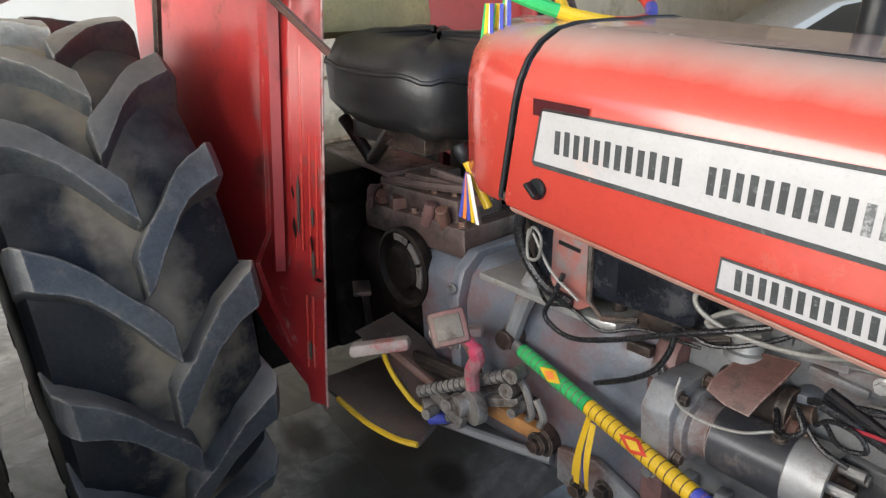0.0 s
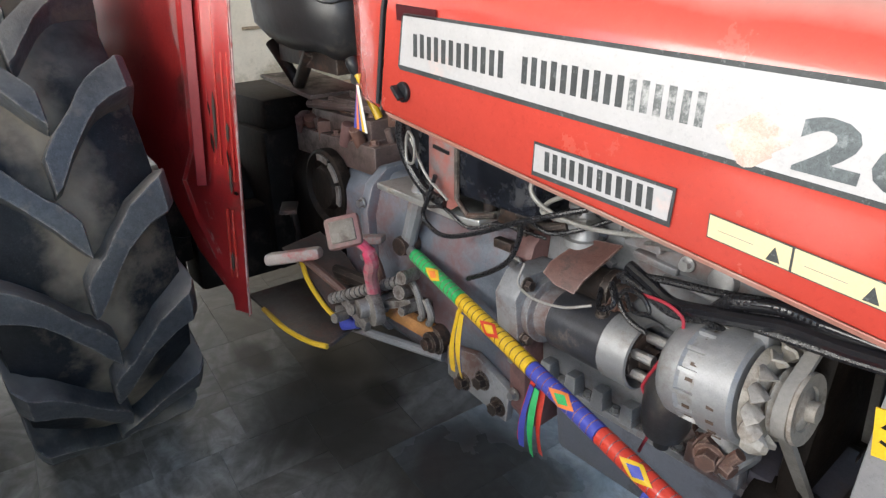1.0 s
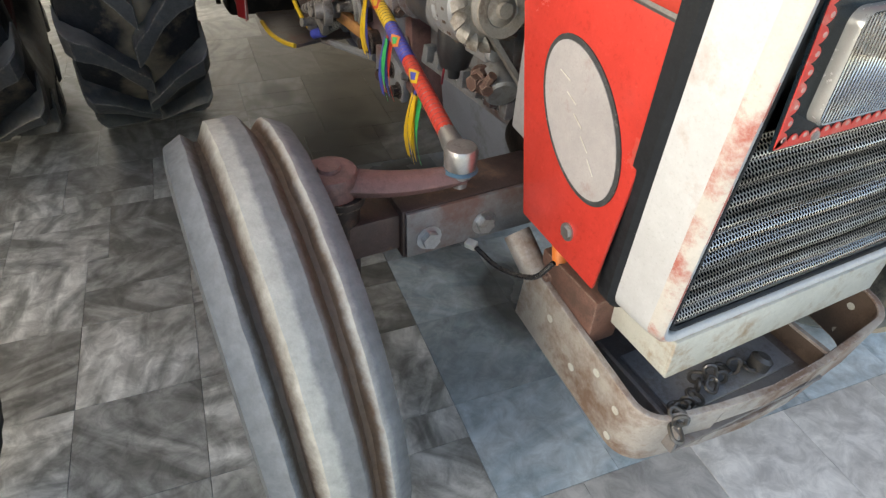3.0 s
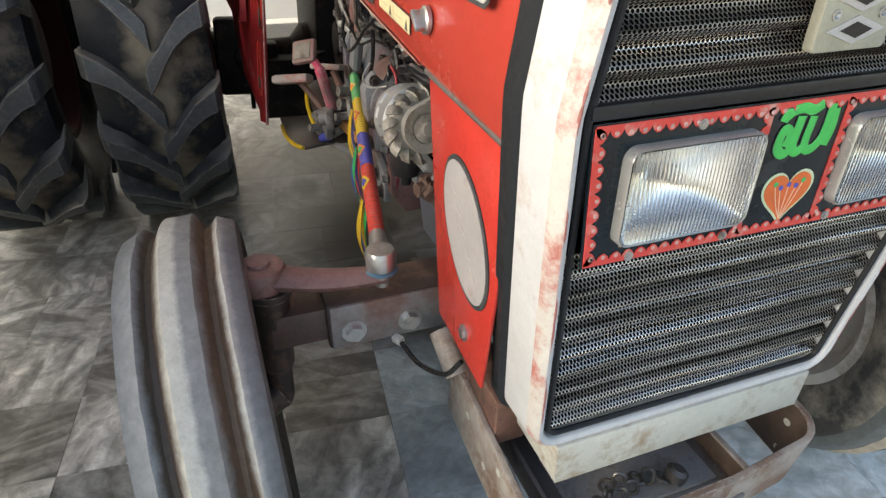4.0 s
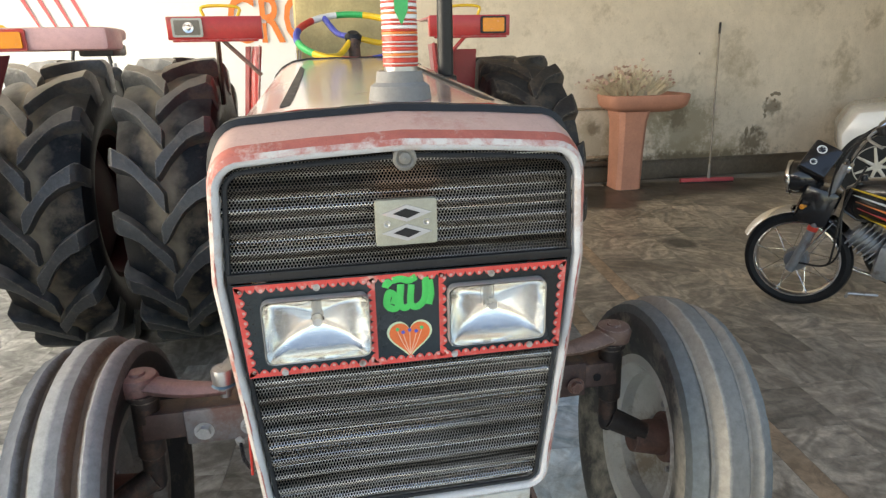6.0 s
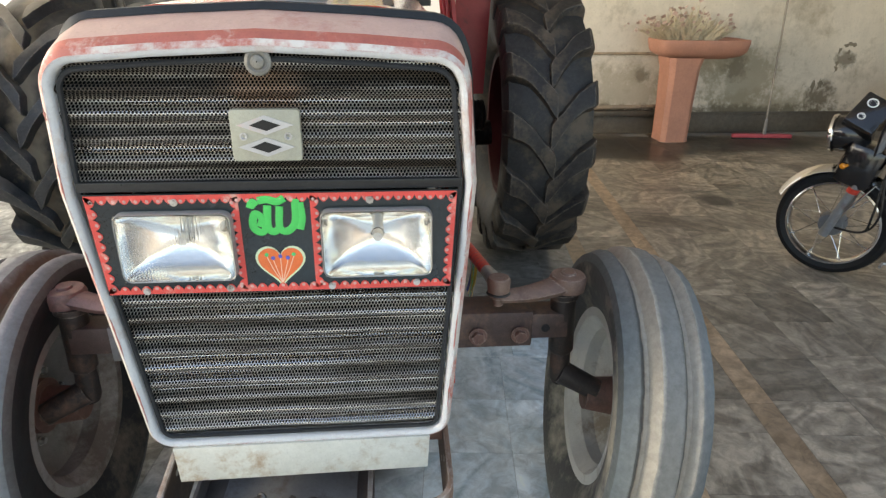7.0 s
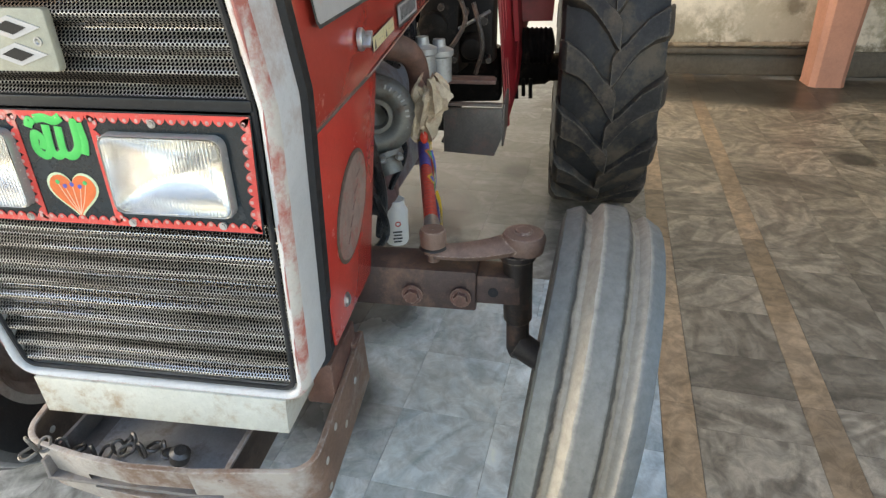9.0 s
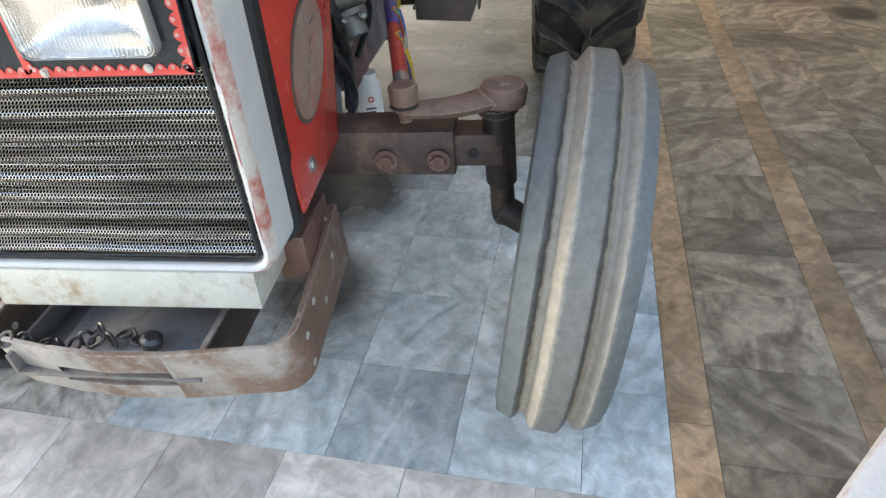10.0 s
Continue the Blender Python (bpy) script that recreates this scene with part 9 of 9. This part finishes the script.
def bike_wheel(x, name):
    w = part(name, Mesh().turned((x, 0, 0.295), (0, 1, 0), [(-0.030, 0.235), (-0.042, 0.262), (-0.032, 0.286), (0, 0.295), (0.032, 0.286), (0.042, 0.262), (0.030, 0.235)], 44, closed=True), TYRE_BLACK, bike)
    part("rim", Mesh().turned((x, 0, 0.295), (0, 1, 0), [(-0.030, 0.238), (-0.032, 0.226), (-0.012, 0.216), (0.012, 0.216), (0.032, 0.226), (0.030, 0.238)], 44, closed=True), CHROME, w)
    part("hub", Mesh().turned((x, 0, 0.295), (0, 1, 0), [(-0.055, 0.001), (-0.055, 0.06), (-0.03, 0.068), (0.03, 0.068), (0.055, 0.06), (0.055, 0.001)], 28), GREY_IRON, w)
    for i in range(18):
        a, b = 2 * math.pi * i / 18, 2 * math.pi * (i + (1.6 if i % 2 else -1.6)) / 18
        s_ = 0.03 if i % 4 < 2 else -0.03
        part("spoke", Mesh().tube([(x + 0.06 * math.cos(a), s_, 0.295 + 0.06 * math.sin(a)), (x + 0.22 * math.cos(b), 0, 0.295 + 0.22 * math.sin(b))], 0.0022, 5), CHROME, w)


bike_wheel(0.0, "front_wheel")
bike_wheel(-1.24, "rear_wheel")
guard = []
for a in range(22, 158, 8):
    guard.append([((0.335 - 9 * w * w) * math.cos(radians(a)), w, 0.295 + (0.335 - 9 * w * w) * math.sin(radians(a))) for w in (-0.062, -0.04, 0, 0.04, 0.062)])
part("front_mudguard", Mesh().grid(guard), CHROME, bike, "chrome front mudguard", thick=0.002)
for s in (-1, 1):
    leg = part("fork_leg", Mesh().tube([(0.02, 0.085 * s, 0.24), (0.0, 0.085 * s, 0.295), (-0.07, 0.085 * s, 0.53), (-0.17, 0.085 * s, 0.90)], [0.026, 0.025, 0.022, 0.018], 14), GREY_IRON, bike)
    part("fork_band", Mesh().turned((-0.062, 0.085 * s, 0.50), (-0.27, 0, 0.93), [(0, 0.022), (0.003, 0.029), (0.026, 0.029), (0.029, 0.022)], 16), C_RED, leg, "red fork band")
part("guard_stay", Mesh().tube(curve([(0.0, 0.075, 0.30), (-0.10, 0.075, 0.46), (-0.16, 0.07, 0.56)], 4), 0.007, 8), CHROME, bike)
# headlamp bowl and its chrome ring look forwards, the dials up to the rider
shell = part("headlamp_shell", Mesh().turned((0.105, 0, 0.785), (-1, 0, 0.10), [(0, 0.090), (0.04, 0.098), (0.10, 0.092), (0.15, 0.070), (0.18, 0.035), (0.18, 0.001)], 32), GLOSS_BLACK, bike, "black round headlamp bowl")
part("headlamp_lens", Mesh().turned((0.106, 0, 0.785), (1, 0, -0.10), [(0, 0.088), (0.014, 0.07), (0.024, 0.04), (0.028, 0.001)], 28), REFLECTOR, shell)
part("lamp_ring", Mesh().turned((0.090, 0, 0.786), (1, 0, -0.10), [(0, 0.098), (0.006, 0.104), (0.020, 0.102), (0.024, 0.090), (0.014, 0.086)], 36, closed=True), CHROME, shell)
ins = part("instrument_panel", Mesh().box((-0.035, 0.03, 0.90), (0.155, 0.20, 0.085), (-48, -24, 0)), GLOSS_BLACK, bike, "black rectangular instrument cluster", bevel=0.014)
dial_way = Vector((0, 0, 1))
dial_way.rotate(Euler((radians(-48), radians(-24), 0)))
for dx, dy, r in ((0.022, -0.045, 0.028), (0.020, 0.045, 0.020)):
    c = Vector((dx, dy, 0.043))
    c.rotate(Euler((radians(-48), radians(-24), 0)))
    c += Vector((-0.035, 0.03, 0.90))
    dial = part("dial", Mesh().turned(c, dial_way, [(0, 0.001), (0, r), (0.002, r), (0.002, 0.001)], 24), GLOSS_BLACK, ins)
    part("dial_ring", Mesh().turned(c + dial_way * 0.0022, dial_way, [(0, r * 0.72), (0.0008, r * 0.72), (0.0008, r * 0.96), (0, r * 0.96)], 24, closed=True), C_WHITE, dial)
    for k in range(5):
        q = Vector((r * 0.5 * math.cos(k * 1.1), r * 0.5 * math.sin(k * 1.1), 0))
        q.rotate(dial_way.to_track_quat("Z", "Y"))
        part("dial_mark", Mesh().box(c + dial_way * 0.0026 + q, (0.008, 0.002, 0.001), (-48, -24, 25 * k)), C_WHITE, dial)
for s in (-1, 1):
    part("indicator", Mesh().ball((0.0, 0.13 * s, 0.645), 0.016).tube([(-0.04, 0.07 * s, 0.65), (0.0, 0.13 * s, 0.645)], 0.008, 8), AMBER, bike)
part("lower_cowl", Mesh().box((-0.065, 0, 0.645), (0.19, 0.22, 0.23), (0, -14, 0)), GLOSS_BLACK, bike, "black cover over the fork crown", bevel=0.035)
bars = part("handlebar", Mesh().tube(curve([(-0.43, 0.37, 1.15), (-0.34, 0.30, 1.13), (-0.26, 0.20, 1.06), (-0.19, 0.09, 0.92), (-0.17, 0, 0.88), (-0.19, -0.09, 0.92), (-0.26, -0.20, 1.06), (-0.34, -0.30, 1.13), (-0.43, -0.37, 1.15)], 6), 0.011, 10), CHROME, bike)
part("bar_clamp", Mesh().box((-0.175, 0, 0.875), (0.05, 0.13, 0.04), (0, -20, 0)), CHROME, bars, bevel=0.008)
for s in (-1, 1):
    part("grip", Mesh().tube([(-0.36, 0.315 * s, 1.136), (-0.445, 0.385 * s, 1.155)], 0.019, 12), CABLE, bars)
    part("switch_box", Mesh().box((-0.325, 0.285 * s, 1.118), (0.05, 0.05, 0.045), (0, 20, 40 * s)), CABLE, bars, bevel=0.008)
    part("lever", Mesh().tube(curve([(-0.30, 0.28 * s, 1.12), (-0.27, 0.33 * s, 1.08), (-0.34, 0.42 * s, 1.05)], 5), 0.007, 8), STEEL, bars)
    part("bar_cable", Mesh().tube(curve([(-0.31, 0.27 * s, 1.11), (-0.20, 0.24 * s, 1.02), (-0.14, 0.16 * s, 0.88), (-0.12, 0.10 * s, 0.70)], 6), 0.0055, 8), CABLE, bars)
tank = []
for x, w, z0, z1 in ((-0.19, 0.05, 0.62, 0.76), (-0.27, 0.11, 0.58, 0.82), (-0.50, 0.135, 0.57, 0.85), (-0.64, 0.125, 0.60, 0.84), (-0.76, 0.08, 0.65, 0.78)):
    tank.append([(x, w * (abs(math.cos(a)) ** 0.6) * (1 if math.cos(a) > 0 else -1), (z0 + z1) / 2 + (z1 - z0) / 2 * (abs(math.sin(a)) ** 0.6) * (1 if math.sin(a) > 0 else -1)) for a in (2 * math.pi * i / 24 for i in range(24))])
tk = part("fuel_tank", Mesh().grid(tank, loop=True), GLOSS_BLACK, bike, angle=70)
for k, mt in enumerate((C_YELLOW, C_WHITE, C_ORANGE, C_RED, C_YELLOW)):
    for s in (-1, 1):
        z, d = 0.765 - 0.036 * k, 0.03 * k
        part("tank_stripe", Mesh().prism([(-0.22 - d * 0.5, z + 0.016), (-0.33, z - 0.006), (-0.64, z - 0.075), (-0.60 + d, z - 0.090), (-0.40, z - 0.032)], "y", s * 0.112, s * (0.139 - 0.0015 * k)), mt, tk, bevel=0.002)
part("saddle", Mesh().box((-1.02, 0, 0.80), (0.62, 0.24, 0.09), (0, 2, 0)), LEATHER, bike, bevel=0.03)
part("side_cover", Mesh().box((-0.85, 0, 0.62), (0.26, 0.20, 0.20)), GLOSS_BLACK, bike, bevel=0.03)
en = part("engine", Mesh().box((-0.56, 0, 0.36), (0.34, 0.24, 0.20), (0, -6, 0)).cyl((-0.40, 0, 0.42), (-0.26, 0, 0.52), 0.07), ALU, bike, "bare aluminium engine", bevel=0.03)
for k in range(7):
    part("cooling_fin", Mesh().box((-0.415 + 0.022 * k, 0, 0.42 + 0.016 * k), (0.006, 0.17, 0.16), (0, -36, 0)), ALU, en)
part("frame_tube", Mesh().tube(curve([(-0.26, 0, 0.84), (-0.30, 0, 0.60), (-0.36, 0, 0.34), (-0.5, 0, 0.24), (-0.8, 0, 0.26)], 6), 0.018, 10), GLOSS_BLACK, bike)
part("exhaust", Mesh().tube(curve([(-0.27, -0.05, 0.45), (-0.22, -0.10, 0.30), (-0.40, -0.15, 0.22), (-0.8, -0.17, 0.25), (-1.5, -0.18, 0.32)], 6), [0.018] * 19 + [0.036] * 6, 12), CHROME, bike)
for k in (0, 1):
    part("brake_cable", Mesh().tube(curve([(-0.27, 0.08 + 0.02 * k, 0.90), (-0.20, 0.11, 0.66), (-0.22 + 0.03 * k, 0.13, 0.42), (-0.16, 0.11, 0.31), (0.0, 0.07, 0.29)], 7), 0.006, 8), CABLE, bike)
part("kick_stand", Mesh().tube(curve([(-0.62, 0.14, 0.22), (-0.60, 0.26, 0.08), (-0.56, 0.32, 0.012)], 5), 0.013, 8), RUST_IRON, bike)
part("foot_peg", Mesh().tube([(-0.55, 0.12, 0.24), (-0.55, 0.30, 0.235)], 0.017, 10), CABLE, bike)
part("gear_pedal", Mesh().tube([(-0.44, 0.14, 0.20), (-0.30, 0.20, 0.20), (-0.30, 0.26, 0.20)], 0.009, 8), STEEL, bike)
for s in (-1, 1):
    part("rear_shock", Mesh().tube([(-1.22, 0.11 * s, 0.32), (-1.08, 0.11 * s, 0.70)], 0.025, 10), CHROME, bike)
part("rear_mudguard", Mesh().grid([[(-1.24 + 0.335 * math.cos(radians(a)), w, 0.295 + 0.335 * math.sin(radians(a))) for w in (-0.07, 0, 0.07)] for a in range(40, 190, 10)]), GLOSS_BLACK, bike, thick=0.003)

# ---------------------------------------------------------------- white car behind, partly seen
car = thing("white_car", "white parked car with alloy wheels and dark windows", "car", at=pose(-4.95, -1.60, 0, 0, 0, -40))
CAR_WHITE = material("car_white_paint", (0.72, 0.73, 0.74), 0.22, vary=0.03, coat=0.6)
prof = [(5.72, 0.32), (5.68, 0.62), (5.80, 0.86), (6.9, 1.0), (7.6, 1.42), (8.0, 1.50), (9.0, 1.49), (9.6, 1.05), (9.75, 0.95), (9.75, 0.30)]
part("body", Mesh().prism([(y, z) for y, z in prof], "x", -5.25, -3.75), CAR_WHITE, car, bevel=0.06)
part("side_window", Mesh().prism([(7.15, 1.03), (7.68, 1.38), (8.0, 1.44), (8.9, 1.43), (9.3, 1.06)], "x", -3.749, -3.741), material("dark_car_glass", (0.02, 0.022, 0.02), 0.08, vary=0.05), car)
for y in (6.05, 9.0):
    part("wheel_arch", Mesh().turned((-3.75, y, 0.32), (1, 0, 0), [(-0.15, 0.36), (0.004, 0.36), (0.004, 0.001)], 36), BLACK, car)
    cw = part("wheel", Mesh().turned((-3.86, y, 0.31), (1, 0, 0), [(-0.10, 0.2), (-0.09, 0.30), (0.07, 0.31), (0.12, 0.29), (0.125, 0.22), (0.10, 0.2)], 40), TYRE_BLACK, car)
    part("rim", Mesh().turned((-3.86, y, 0.31), (1, 0, 0), [(0.115, 0.222), (0.12, 0.21), (0.10, 0.195), (0.06, 0.19)], 40).cyl((-3.80, y, 0.31), (-3.745, y, 0.31), 0.05), RIM_GREY, cw)
    for i in range(7):
        a = 2 * math.pi * i / 7
        part("rim_spoke", Mesh().tube([(-3.755, y + 0.04 * math.cos(a), 0.31 + 0.04 * math.sin(a)), (-3.752, y + 0.20 * math.cos(a), 0.31 + 0.20 * math.sin(a))], [0.022, 0.014], 6), RIM_GREY, cw)

# white painted block near the path's end
bk = Mesh().box((0, 0, 0.40), (0.4, 0.4, 0.80))
tagged(part("white_plinth", bk, WHITE_PAINT, None, at=pose(0.92, 1.13, 0, 0, 0, -43), bevel=0.012), "white painted plinth, scuffed on top", "plinth")

# ---------------------------------------------------------------- slabs of the floor
SLAB = {"pale": MARBLE_PALE, "grey": MARBLE_GREY, "olive": MARBLE_OLIVE, "tan": MARBLE_TAN, "pink": MARBLE_PINK, "slate": MARBLE_SHADED}
slab_mesh = {}
near, far = [], {k: Mesh() for k in SLAB}
for u, v, a, b, kind in slab_list():
    x, y = floor_point(u, v)
    d = max(abs(x + 0.35) / 1.35, abs(y - 0.35) / 1.75)
    (near if d < 1 else far[kind]).append((u, v, a, b, kind)) if d < 1 else far[kind].box((u, v, -0.0035), (a, b, 0.007))
for u, v, a, b, kind in near:
    key = (round(a, 3), round(b, 3), kind)
    if key not in slab_mesh:
        slab_mesh[key] = mesh_data("slab", Mesh().box((0, 0, -0.0035), (a, b, 0.007)), SLAB[kind], smooth=False, bevel=0.0008)
    x, y = floor_point(u, v)
    part("slab", slab_mesh[key], None, floor, at=pose(x, y, random.uniform(-0.0004, 0.0004), 0, 0, math.degrees(TURNED)))
for kind, m in far.items():
    ob = part("slab_field", m, SLAB[kind], floor, at=pose(0, 0, 0, 0, 0, math.degrees(TURNED)), smooth=False)
    tagged(ob, kind="stuff")
